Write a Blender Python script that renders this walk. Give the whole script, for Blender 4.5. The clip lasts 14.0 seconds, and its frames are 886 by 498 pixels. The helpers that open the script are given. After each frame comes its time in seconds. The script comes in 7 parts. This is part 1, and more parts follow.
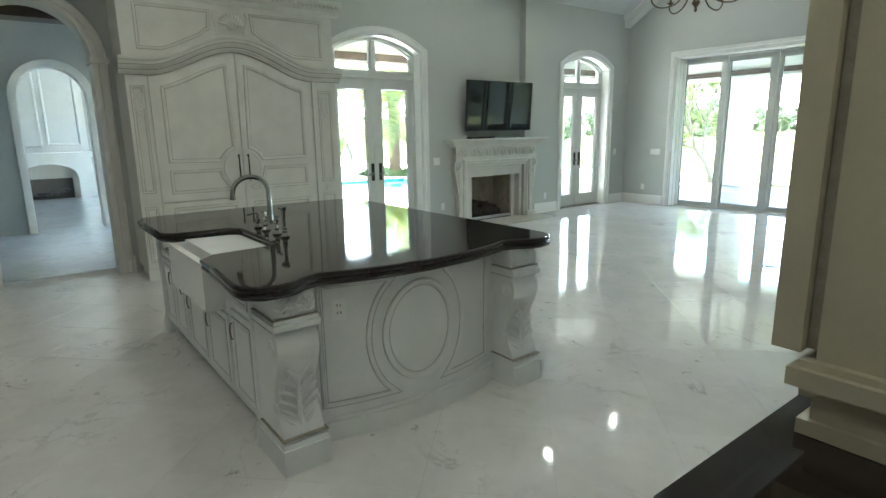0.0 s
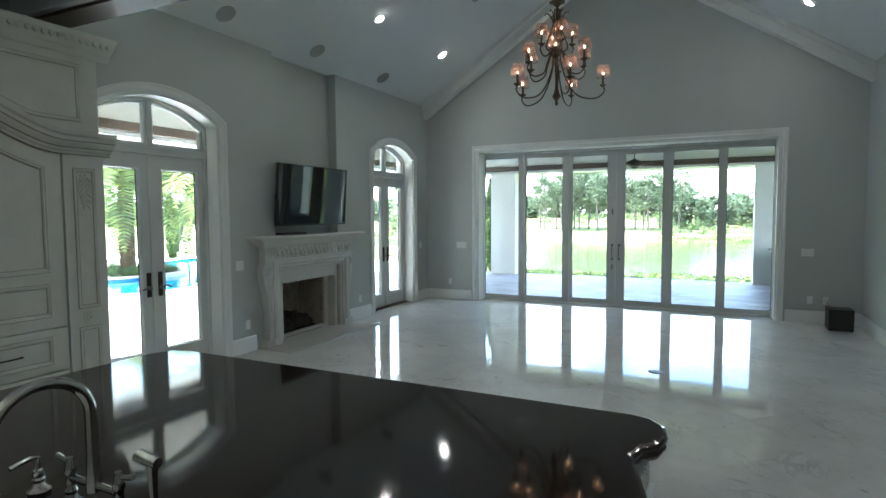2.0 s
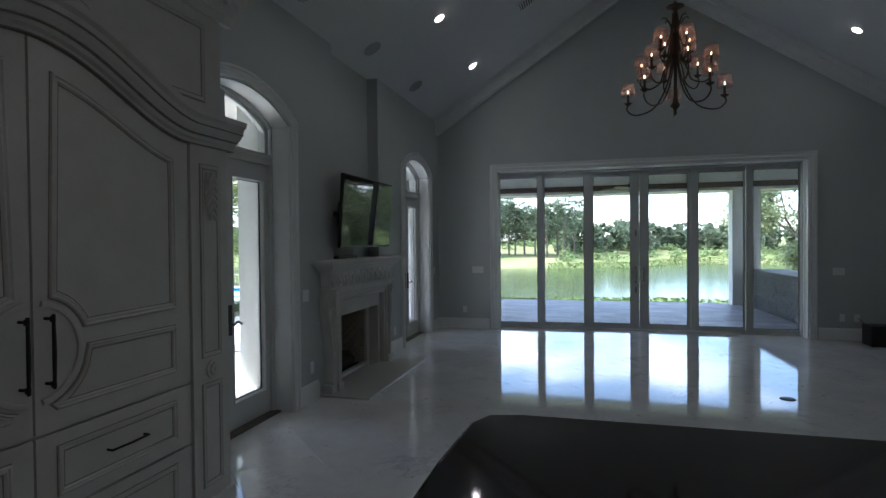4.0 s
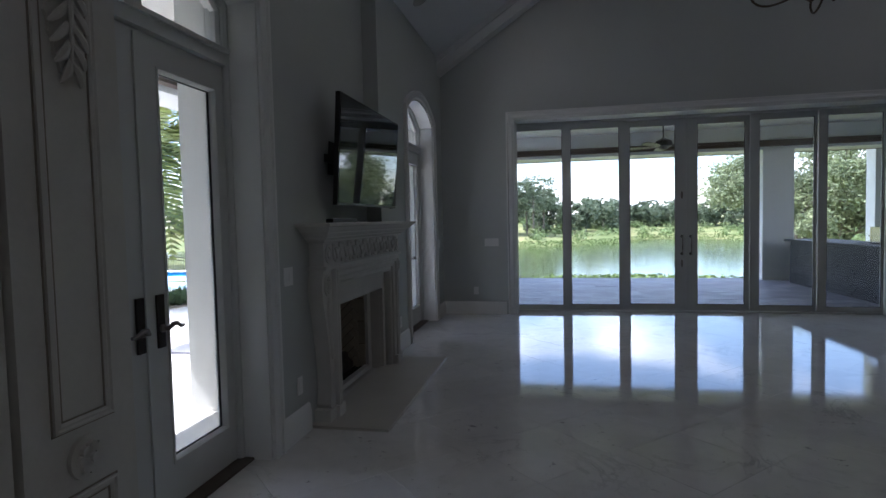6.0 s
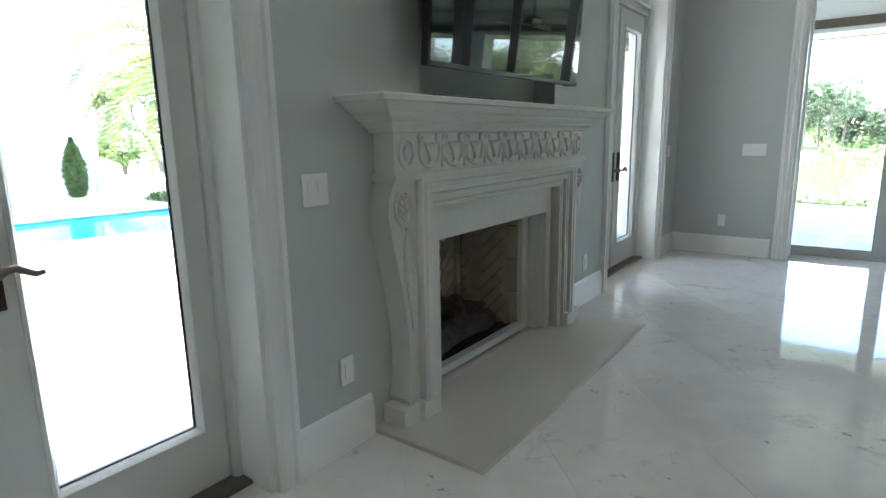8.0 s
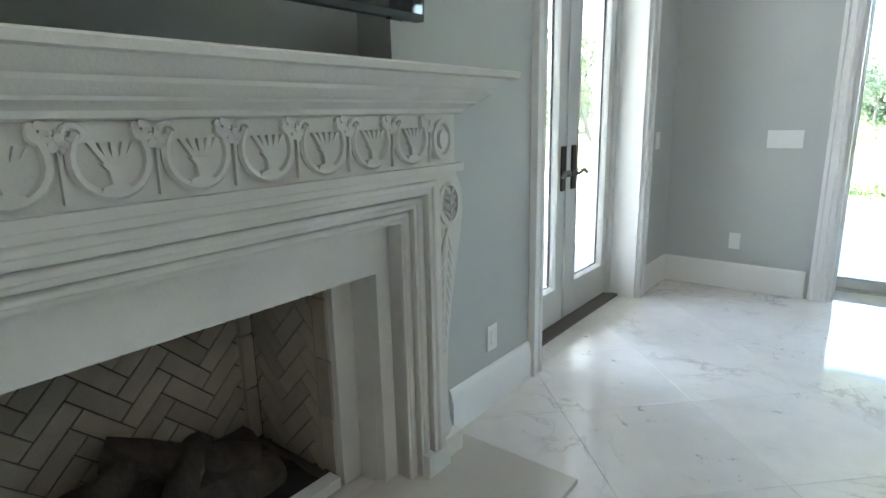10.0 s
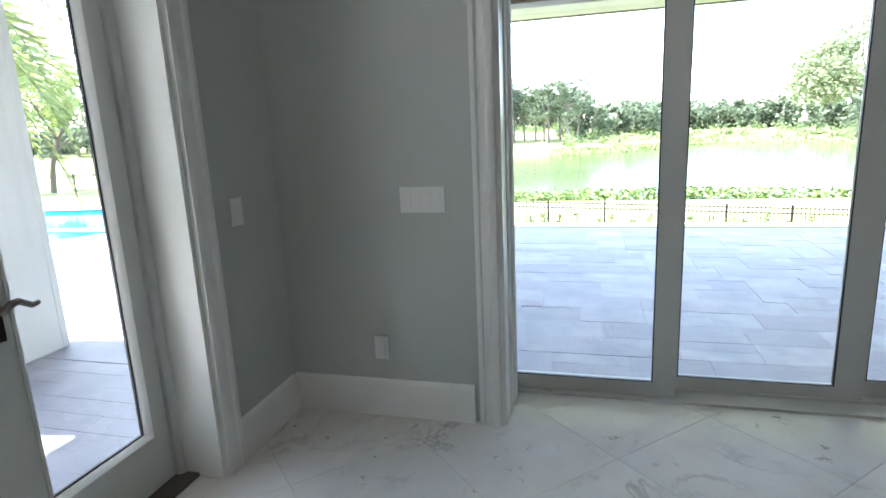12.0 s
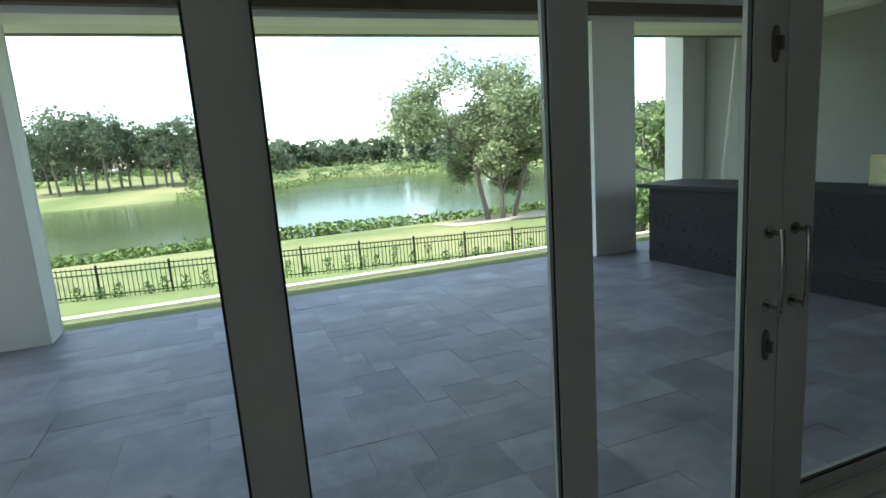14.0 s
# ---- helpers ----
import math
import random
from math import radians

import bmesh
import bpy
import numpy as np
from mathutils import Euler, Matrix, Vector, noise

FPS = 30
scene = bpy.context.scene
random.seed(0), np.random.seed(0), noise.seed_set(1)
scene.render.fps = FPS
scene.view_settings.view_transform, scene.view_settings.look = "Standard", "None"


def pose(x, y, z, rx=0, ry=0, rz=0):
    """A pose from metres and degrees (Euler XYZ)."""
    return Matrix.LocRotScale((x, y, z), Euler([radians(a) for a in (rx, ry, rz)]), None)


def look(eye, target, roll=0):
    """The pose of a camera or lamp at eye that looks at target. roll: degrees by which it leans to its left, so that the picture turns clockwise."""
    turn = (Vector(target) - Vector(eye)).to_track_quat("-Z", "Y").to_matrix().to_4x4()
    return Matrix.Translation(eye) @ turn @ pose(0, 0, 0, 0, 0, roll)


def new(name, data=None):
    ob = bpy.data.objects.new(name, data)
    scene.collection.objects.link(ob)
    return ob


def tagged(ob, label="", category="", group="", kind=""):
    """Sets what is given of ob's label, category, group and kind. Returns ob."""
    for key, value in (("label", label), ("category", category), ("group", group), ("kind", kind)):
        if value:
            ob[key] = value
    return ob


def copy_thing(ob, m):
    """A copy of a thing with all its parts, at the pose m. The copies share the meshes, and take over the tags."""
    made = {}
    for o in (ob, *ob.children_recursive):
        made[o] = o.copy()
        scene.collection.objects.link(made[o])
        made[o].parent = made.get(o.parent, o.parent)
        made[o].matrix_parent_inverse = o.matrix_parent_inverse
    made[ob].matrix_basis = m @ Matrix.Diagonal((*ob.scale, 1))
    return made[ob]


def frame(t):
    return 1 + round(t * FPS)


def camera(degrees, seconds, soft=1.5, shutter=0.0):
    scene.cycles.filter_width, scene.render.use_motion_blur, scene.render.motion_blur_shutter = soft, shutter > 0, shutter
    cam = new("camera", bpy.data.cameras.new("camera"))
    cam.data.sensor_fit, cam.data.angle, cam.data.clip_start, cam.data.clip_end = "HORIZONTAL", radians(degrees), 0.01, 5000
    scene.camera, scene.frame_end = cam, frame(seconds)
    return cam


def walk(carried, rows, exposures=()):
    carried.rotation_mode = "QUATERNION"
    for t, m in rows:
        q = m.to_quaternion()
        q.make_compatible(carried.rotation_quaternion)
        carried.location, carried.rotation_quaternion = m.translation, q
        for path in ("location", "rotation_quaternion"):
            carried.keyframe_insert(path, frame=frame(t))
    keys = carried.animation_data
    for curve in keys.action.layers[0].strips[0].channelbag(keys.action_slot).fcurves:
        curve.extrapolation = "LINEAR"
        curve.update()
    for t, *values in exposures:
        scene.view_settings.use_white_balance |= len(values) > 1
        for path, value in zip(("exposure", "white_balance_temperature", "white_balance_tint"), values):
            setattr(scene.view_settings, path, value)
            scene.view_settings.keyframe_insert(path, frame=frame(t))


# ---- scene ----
cam = camera(76.7, 14.0)
EXPOSURE = [(0.0, 4.6, 6150, 4), (0.5, 4.35, 5950, 3), (1.5, 3.95, 5850, 4), (2.5, 3.2, 5750, 11), (3.8, 2.3, 5700, 16), (5.0, 1.62, 5750, 24), (6.0, 1.87, 5750, 24), (6.5, 2.33, 5700, 20), (7.0, 2.93, 5850, 16), (9.5, 4.78, 6000, 12), (10.5, 4.22, 6000, 13), (11.0, 3.93, 6050, 17), (11.5, 3.5, 6100, 17), (12.0, 3.46, 6150, 17), (12.5, 3.02, 6150, 17), (13.0, 2.35, 6200, 15), (13.5, 2.0, 6250, 9), (14.0, 1.62, 6250, 5)]
PATH = [
    (0, (7.33, -10.517, 1.581), (5.773, -9.332, 1.165), -0.9),
    (0.5, (6.901, -10.401, 1.642), (5.579, -8.945, 1.279), 0.1),
    (0.6, (6.803, -10.369, 1.644), (5.515, -8.879, 1.295), -0.4),
    (1, (6.374, -10.206, 1.629), (5.225, -8.59, 1.366), -0.4),
    (1.5, (5.793, -10.13, 1.701), (4.787, -8.412, 1.514), -0.4),
    (2, (5.163, -10.089, 1.714), (4.301, -8.289, 1.585), -0.3),
    (2.5, (4.567, -10.032, 1.697), (3.796, -8.187, 1.65), -0.3),
    (3.2, (3.80, -10.11, 1.70), (3.12, -8.23, 1.65), -0.2),
    (3.8, (3.03, -10.11, 1.66), (2.46, -8.19, 1.62), -0.4),
    (4.4, (2.35, -9.90, 1.58), (1.93, -7.94, 1.56), -0.8),
    (5, (1.96, -9.425, 1.568), (1.609, -7.457, 1.547), -1.1),
    (5.5, (1.795, -8.945, 1.505), (1.46, -6.975, 1.472), -1.2),
    (6, (1.705, -8.355, 1.424), (1.303, -6.397, 1.322), -1.3),
    (6.5, (1.679, -7.801, 1.367), (1.034, -5.917, 1.174), -1.5),
    (7, (1.699, -7.323, 1.322), (0.767, -5.574, 1.052), -1.4),
    (9.3, (1.411, -5.166, 1.241), (0.192, -3.648, 0.785), -1.5),
    (9.5, (1.394, -4.958, 1.237), (0.175, -3.437, 0.791), -1.6),
    (10, (1.291, -4.427, 1.278), (0.082, -2.901, 0.818), -1.3),
    (10.3, (1.26, -4.115, 1.289), (0.082, -2.563, 0.838), -1.7),
    (10.5, (1.267, -3.902, 1.298), (0.111, -2.331, 0.856), -1.8),
    (11, (1.35, -3.374, 1.32), (0.304, -1.726, 0.883), -2.4),
    (11.5, (1.389, -2.874, 1.365), (0.626, -1.078, 0.922), -2.7),
    (11.7, (1.421, -2.684, 1.374), (0.774, -0.845, 0.93), -2.8),
    (12, (1.476, -2.419, 1.39), (0.965, -0.532, 0.97), -2.6),
    (12.5, (1.558, -1.95, 1.433), (1.287, -0.013, 1.017), -2.9),
    (12.8, (1.565, -1.675, 1.416), (1.487, 0.287, 1.036), -3.1),
    (13.2, (1.627, -1.348, 1.442), (1.798, 0.608, 1.064), -3.4),
    (13.5, (1.695, -1.121, 1.469), (2.052, 0.811, 1.091), -3.5),
    (14, (1.816, -0.806, 1.47), (2.512, 1.035, 1.111), -4.1),
]
walk(cam, [(t, look(eye, target, roll)) for t, eye, target, roll in PATH], EXPOSURE)

# ---- sky, sun ----
SUN_ELEV = radians(57)
world = bpy.data.worlds.new("sky")
scene.world = world
world.use_nodes = True
wn, wl = world.node_tree.nodes, world.node_tree.links
wn.clear()
w_out = wn.new("ShaderNodeOutputWorld")
w_bg = wn.new("ShaderNodeBackground")
w_sky = wn.new("ShaderNodeTexSky")
w_sky.sky_type = "NISHITA"
w_sky.sun_disc = False
w_sky.sun_elevation = SUN_ELEV
w_sky.sun_rotation = radians(261)
w_co = wn.new("ShaderNodeTexCoord")
w_map = wn.new("ShaderNodeMapping")
w_map.inputs["Scale"].default_value = (1.6, 1.6, 4.5)
w_noise = wn.new("ShaderNodeTexNoise")
w_noise.inputs["Scale"].default_value = 1.7
w_noise.inputs["Detail"].default_value = 7
w_noise.inputs["Roughness"].default_value = 0.55
w_ramp = wn.new("ShaderNodeValToRGB")
w_ramp.color_ramp.elements[0].position = 0.48
w_ramp.color_ramp.elements[1].position = 0.62
w_mix = wn.new("ShaderNodeMixRGB")
w_mix.inputs[2].default_value = (8.6, 8.9, 9.3, 1)
wl.new(w_co.outputs["Generated"], w_map.inputs["Vector"])
wl.new(w_map.outputs["Vector"], w_noise.inputs["Vector"])
wl.new(w_noise.outputs["Fac"], w_ramp.inputs["Fac"])
wl.new(w_ramp.outputs["Color"], w_mix.inputs[0])
wl.new(w_sky.outputs["Color"], w_mix.inputs[1])
wl.new(w_mix.outputs["Color"], w_bg.inputs["Color"])
w_bg.inputs["Strength"].default_value = 0.15
wl.new(w_bg.outputs["Background"], w_out.inputs["Surface"])

sun_data = bpy.data.lights.new("sun", "SUN")
sun_data.energy = 3.6
sun_data.angle = radians(0.53)
sun_data.color = (1.0, 0.95, 0.87)
sun = new("sun", sun_data)
sun.matrix_world = look((-29.6 * math.cos(SUN_ELEV), -4.7 * math.cos(SUN_ELEV), 30 * math.sin(SUN_ELEV)), (0, 0, 0))


# ---- materials ----
def mat(name, col, rough=0.5, metal=0.0, lo=0.45, hi=0.95, world_co=False, var=0.12, scale=4.0, fine=40.0, bump=0.0, bump_scale=60.0, col2=None, spec=0.5, coat=0.0, stretch=(1, 1, 1), rvar=0.1, per=0.0):
    """Base colour with two scales of variation, fine relief, and a spread of roughness."""
    m = bpy.data.materials.new(name)
    m.use_nodes = True
    n, l = m.node_tree.nodes, m.node_tree.links
    b = n["Principled BSDF"]
    co = n.new("ShaderNodeTexCoord")
    mp = n.new("ShaderNodeMapping")
    mp.inputs["Scale"].default_value = stretch
    if world_co:
        l.new(n.new("ShaderNodeNewGeometry").outputs["Position"], mp.inputs["Vector"])
    else:
        l.new(co.outputs["Object"], mp.inputs["Vector"])
    big = n.new("ShaderNodeTexNoise")
    big.inputs["Scale"].default_value = scale
    big.inputs["Detail"].default_value = 5
    sml = n.new("ShaderNodeTexNoise")
    sml.inputs["Scale"].default_value = fine
    sml.inputs["Detail"].default_value = 3
    l.new(mp.outputs["Vector"], big.inputs["Vector"])
    l.new(mp.outputs["Vector"], sml.inputs["Vector"])
    add = n.new("ShaderNodeMath")
    add.operation = "MULTIPLY_ADD"
    l.new(sml.outputs["Fac"], add.inputs[0])
    add.inputs[1].default_value = 0.4
    l.new(big.outputs["Fac"], add.inputs[2])
    rng = n.new("ShaderNodeMapRange")
    rng.inputs["From Min"].default_value = lo
    rng.inputs["From Max"].default_value = hi
    l.new(add.outputs[0], rng.inputs["Value"])
    mix = n.new("ShaderNodeMixRGB")
    c2 = col2 or tuple(c * (1 - var) for c in col)
    mix.inputs[1].default_value = (*c2, 1)
    mix.inputs[2].default_value = (*col, 1)
    l.new(rng.outputs["Result"], mix.inputs[0])
    last = mix
    if per:
        oi = n.new("ShaderNodeObjectInfo")
        pr = n.new("ShaderNodeMapRange")
        pr.inputs["To Min"].default_value = 1 - per
        pr.inputs["To Max"].default_value = 1 + per
        l.new(oi.outputs["Random"], pr.inputs["Value"])
        mul = n.new("ShaderNodeMixRGB")
        mul.blend_type = "MULTIPLY"
        mul.inputs[0].default_value = 1
        l.new(mix.outputs["Color"], mul.inputs[1])
        l.new(pr.outputs["Result"], mul.inputs[2])
        last = mul
    l.new(last.outputs["Color"], b.inputs["Base Color"])
    rr = n.new("ShaderNodeMapRange")
    rr.inputs["To Min"].default_value = max(0.02, rough * (1 - rvar))
    rr.inputs["To Max"].default_value = min(1, rough * (1 + rvar))
    l.new(add.outputs[0], rr.inputs["Value"])
    l.new(rr.outputs["Result"], b.inputs["Roughness"])
    b.inputs["Metallic"].default_value = metal
    b.inputs["Specular IOR Level"].default_value = spec
    b.inputs["Coat Weight"].default_value = coat
    if bump:
        bn = n.new("ShaderNodeTexNoise")
        bn.inputs["Scale"].default_value = bump_scale
        bn.inputs["Detail"].default_value = 4
        l.new(mp.outputs["Vector"], bn.inputs["Vector"])
        bp = n.new("ShaderNodeBump")
        bp.inputs["Strength"].default_value = bump
        bp.inputs["Distance"].default_value = 0.01
        l.new(bn.outputs["Fac"], bp.inputs["Height"])
        l.new(bp.outputs["Normal"], b.inputs["Normal"])
    return m


def glow(name, col, strength):
    m = bpy.data.materials.new(name)
    m.use_nodes = True
    b = m.node_tree.nodes["Principled BSDF"]
    b.inputs["Base Color"].default_value = (*col, 1)
    b.inputs["Emission Color"].default_value = (*col, 1)
    b.inputs["Emission Strength"].default_value = strength
    return m


def clear_glass(name, tint=(0.94, 0.97, 0.96)):
    m = bpy.data.materials.new(name)
    m.use_nodes = True
    n, l = m.node_tree.nodes, m.node_tree.links
    n.clear()
    out = n.new("ShaderNodeOutputMaterial")
    tr = n.new("ShaderNodeBsdfTransparent")
    tr.inputs["Color"].default_value = (*tint, 1)
    gl = n.new("ShaderNodeBsdfGlossy")
    gl.inputs["Roughness"].default_value = 0.01
    fr = n.new("ShaderNodeLayerWeight")
    fr.inputs["Blend"].default_value = 0.5
    pw = n.new("ShaderNodeMath")
    pw.operation = "POWER"
    l.new(fr.outputs["Facing"], pw.inputs[0])
    pw.inputs[1].default_value = 4.5
    ma = n.new("ShaderNodeMath")
    ma.operation = "MULTIPLY_ADD"
    l.new(pw.outputs[0], ma.inputs[0])
    ma.inputs[1].default_value = 0.9
    ma.inputs[2].default_value = 0.035
    mx = n.new("ShaderNodeMixShader")
    l.new(ma.outputs[0], mx.inputs[0])
    l.new(tr.outputs[0], mx.inputs[1])
    l.new(gl.outputs[0], mx.inputs[2])
    l.new(mx.outputs[0], out.inputs["Surface"])
    return m


def marble(name, base, vein, rough, vscale=0.9, amount=0.35, per=0.025):
    """Polished pale stone: soft clouds, thin broken veins, a few dark specks."""
    m = mat(name, base, rough, var=0.10, scale=1.6, fine=9, rvar=0.25, per=per, lo=0.58, hi=0.84, world_co=True, spec=0.5)
    n, l = m.node_tree.nodes, m.node_tree.links
    b = n["Principled BSDF"]
    geo = n.new("ShaderNodeNewGeometry")
    wob = n.new("ShaderNodeTexNoise")
    wob.inputs["Scale"].default_value = vscale
    wob.inputs["Detail"].default_value = 8
    wob.inputs["Roughness"].default_value = 0.62
    wob.inputs["Distortion"].default_value = 1.4
    l.new(geo.outputs["Position"], wob.inputs["Vector"])
    ramp = n.new("ShaderNodeValToRGB")
    e = ramp.color_ramp.elements
    e[0].position, e[0].color = 0.475, (0, 0, 0, 1)
    e[1].position, e[1].color = 0.5, (1, 1, 1, 1)
    x = ramp.color_ramp.elements.new(0.53)
    x.color = (0, 0, 0, 1)
    l.new(wob.outputs["Fac"], ramp.inputs["Fac"])
    gate = n.new("ShaderNodeTexNoise")
    gate.inputs["Scale"].default_value = 1.7
    gate.inputs["Detail"].default_value = 4
    l.new(geo.outputs["Position"], gate.inputs["Vector"])
    gr = n.new("ShaderNodeMapRange")
    gr.inputs["From Min"].default_value = 0.5
    gr.inputs["From Max"].default_value = 0.72
    gr.inputs["To Max"].default_value = amount
    l.new(gate.outputs["Fac"], gr.inputs["Value"])
    mul = n.new("ShaderNodeMath")
    mul.operation = "MULTIPLY"
    l.new(ramp.outputs["Color"], mul.inputs[0])
    l.new(gr.outputs["Result"], mul.inputs[1])
    spk = n.new("ShaderNodeTexNoise")
    spk.inputs["Scale"].default_value = 13
    spk.inputs["Detail"].default_value = 6
    spk.inputs["Roughness"].default_value = 0.7
    l.new(geo.outputs["Position"], spk.inputs["Vector"])
    sr = n.new("ShaderNodeMapRange")
    sr.inputs["From Min"].default_value = 0.59
    sr.inputs["From Max"].default_value = 0.65
    l.new(spk.outputs["Fac"], sr.inputs["Value"])
    sm = n.new("ShaderNodeMath")
    sm.operation = "MULTIPLY_ADD"
    l.new(sr.outputs["Result"], sm.inputs[0])
    g2 = n.new("ShaderNodeTexNoise")
    g2.inputs["Scale"].default_value = 2.3
    g2.inputs["Detail"].default_value = 3
    l.new(geo.outputs["Position"], g2.inputs["Vector"])
    gs = n.new("ShaderNodeMapRange")
    gs.inputs["From Min"].default_value = 0.52
    gs.inputs["From Max"].default_value = 0.62
    gs.inputs["To Max"].default_value = 0.85
    l.new(g2.outputs["Fac"], gs.inputs["Value"])
    l.new(gs.outputs["Result"], sm.inputs[1])
    l.new(mul.outputs[0], sm.inputs[2])
    mul = sm
    mx = n.new("ShaderNodeMixRGB")
    src = b.inputs["Base Color"].links[0].from_socket
    l.new(src, mx.inputs[1])
    mx.inputs[2].default_value = (*vein, 1)
    l.new(mul.outputs[0], mx.inputs[0])
    l.new(mx.outputs["Color"], b.inputs["Base Color"])
    return m


M_WALL = mat("grey_wall_paint", (0.50, 0.525, 0.505), 0.55, var=0.05, scale=1.5, fine=300, bump=0.04, bump_scale=350)
M_CEIL = mat("white_ceiling_paint", (0.74, 0.76, 0.76), 0.7, var=0.04, scale=1.2, fine=250, bump=0.04, bump_scale=300)
M_TRIM = mat("white_trim_paint", (0.78, 0.785, 0.765), 0.32, var=0.05, scale=3, fine=120)
M_DOOR = mat("off_white_door_paint", (0.66, 0.675, 0.655), 0.35, var=0.06, scale=3, fine=140)
M_SLIDE = mat("taupe_white_aluminium", (0.56, 0.57, 0.545), 0.38, var=0.06, scale=3, fine=140)
M_MARBLE = marble("polished_white_marble", (0.69, 0.685, 0.66), (0.25, 0.245, 0.245), 0.05, 1.5, 0.6)
M_GROUT = mat("pale_grout", (0.58, 0.57, 0.54), 0.6)
M_GLASS = clear_glass("window_glass")
M_BRONZE = mat("dark_bronze", (0.045, 0.036, 0.03), 0.4, 0.7, var=0.25, scale=12, fine=90)
M_LEVER = mat("aged_pewter", (0.26, 0.24, 0.22), 0.35, 0.9, var=0.25, scale=14, fine=90)
M_SILL = mat("brown_bronze_sill", (0.15, 0.13, 0.11), 0.45, 0.3, var=0.25, scale=6, fine=60)
M_STEEL = mat("polished_nickel", (0.42, 0.41, 0.39), 0.16, 1.0, var=0.15, scale=10, fine=120)
M_CAB = mat("antiqued_cream_paint", (0.66, 0.655, 0.60), 0.42, var=0.12, scale=5, fine=60, bump=0.05, bump_scale=90)
M_GLAZE = mat("umber_glaze_line", (0.33, 0.30, 0.24), 0.6, var=0.35, scale=20, fine=120)
M_ISLAND = mat("antiqued_white_paint", (0.75, 0.775, 0.765), 0.42, var=0.10, scale=5, fine=60, bump=0.05, bump_scale=90)
# Hutch tan is darkened: the shade on the hutch is in this colour.
M_HUTCH = mat("shaded_tan_paint", (0.46, 0.42, 0.31), 0.45, var=0.14, scale=5, fine=60, bump=0.05, bump_scale=90)
M_PALEGLAZE = mat("pale_grey_glaze_line", (0.47, 0.475, 0.45), 0.55, var=0.3, scale=20, fine=120)
M_TOP = mat("polished_dark_brown_stone", (0.022, 0.016, 0.014), 0.055, var=0.5, scale=7, fine=80, spec=0.5)
M_STONE = mat("carved_limestone", (0.66, 0.65, 0.61), 0.7, var=0.09, scale=6, fine=70, bump=0.12, bump_scale=130)
M_HEARTH = mat("honed_limestone_slab", (0.50, 0.48, 0.43), 0.35, var=0.1, scale=3, fine=60)
M_SINK = mat("white_fireclay", (0.80, 0.80, 0.78), 0.15, var=0.03)
M_BRICK = mat("tan_firebrick", (0.46, 0.41, 0.32), 0.85, var=0.2, scale=12, fine=90, bump=0.3, bump_scale=150, per=0.12)
M_MORTAR = mat("dark_mortar", (0.10, 0.09, 0.075), 0.9)
M_LOG = mat("charred_log", (0.075, 0.058, 0.045), 0.85, var=0.5, scale=18, fine=70, bump=0.9, bump_scale=45, col2=(0.02, 0.018, 0.016), stretch=(0.3, 1, 1))
M_ASH = mat("ash_bed", (0.02, 0.019, 0.018), 0.95, var=0.5, scale=30, fine=120, bump=0.8, bump_scale=120)
M_TV = mat("black_screen_glass", (0.006, 0.008, 0.008), 0.025, var=0.2)
M_BLACK = mat("black_plastic", (0.015, 0.015, 0.016), 0.4, var=0.2)
M_PLATE = mat("white_plastic", (0.80, 0.80, 0.78), 0.3, var=0.03)
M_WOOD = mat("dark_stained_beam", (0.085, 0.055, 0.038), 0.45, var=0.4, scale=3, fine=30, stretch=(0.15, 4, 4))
M_GRILLE = mat("speaker_grille", (0.42, 0.43, 0.42), 0.7, var=0.15, fine=300)
M_CAN = glow("downlight_lens", (1.0, 0.93, 0.82), 14.0)
M_BULB = glow("candle_bulb", (1.0, 0.60, 0.30), 3.5)


# ---- mesh helpers ----
def box(bm, x0, x1, y0, y1, z0, z1):
    v = [bm.verts.new(p) for p in ((x0, y0, z0), (x1, y0, z0), (x1, y1, z0), (x0, y1, z0), (x0, y0, z1), (x1, y0, z1), (x1, y1, z1), (x0, y1, z1))]
    for f in ((3, 2, 1, 0), (4, 5, 6, 7), (0, 1, 5, 4), (1, 2, 6, 5), (2, 3, 7, 6), (3, 0, 4, 7)):
        bm.faces.new([v[i] for i in f])


def prism(bm, pts, put, a, b):
    """Extrudes the 2D outline pts from a to b; put(u, v, d) gives the place."""
    lo = [bm.verts.new(put(u, v, a)) for u, v in pts]
    hi = [bm.verts.new(put(u, v, b)) for u, v in pts]
    k = len(pts)
    bm.faces.new(lo[::-1])
    bm.faces.new(hi)
    for i in range(k):
        j = (i + 1) % k
        bm.faces.new((lo[i], lo[j], hi[j], hi[i]))


def on_x(u, v, d):
    return (d, u, v)


def on_y(u, v, d):
    return (u, d, v)


def on_z(u, v, d):
    return (u, v, d)


def lathe(bm, prof, cx, cy, seg=24, cap=True):
    """Turns a profile of (radius, z) about the upright axis at cx, cy."""
    rings = []
    for r, z in prof:
        rings.append([bm.verts.new((cx + r * math.cos(2 * math.pi * i / seg), cy + r * math.sin(2 * math.pi * i / seg), z)) for i in range(seg)])
    for a, b in zip(rings, rings[1:]):
        for i in range(seg):
            j = (i + 1) % seg
            bm.faces.new((a[i], a[j], b[j], b[i]))
    if cap:
        bm.faces.new(rings[0][::-1])
        bm.faces.new(rings[-1])


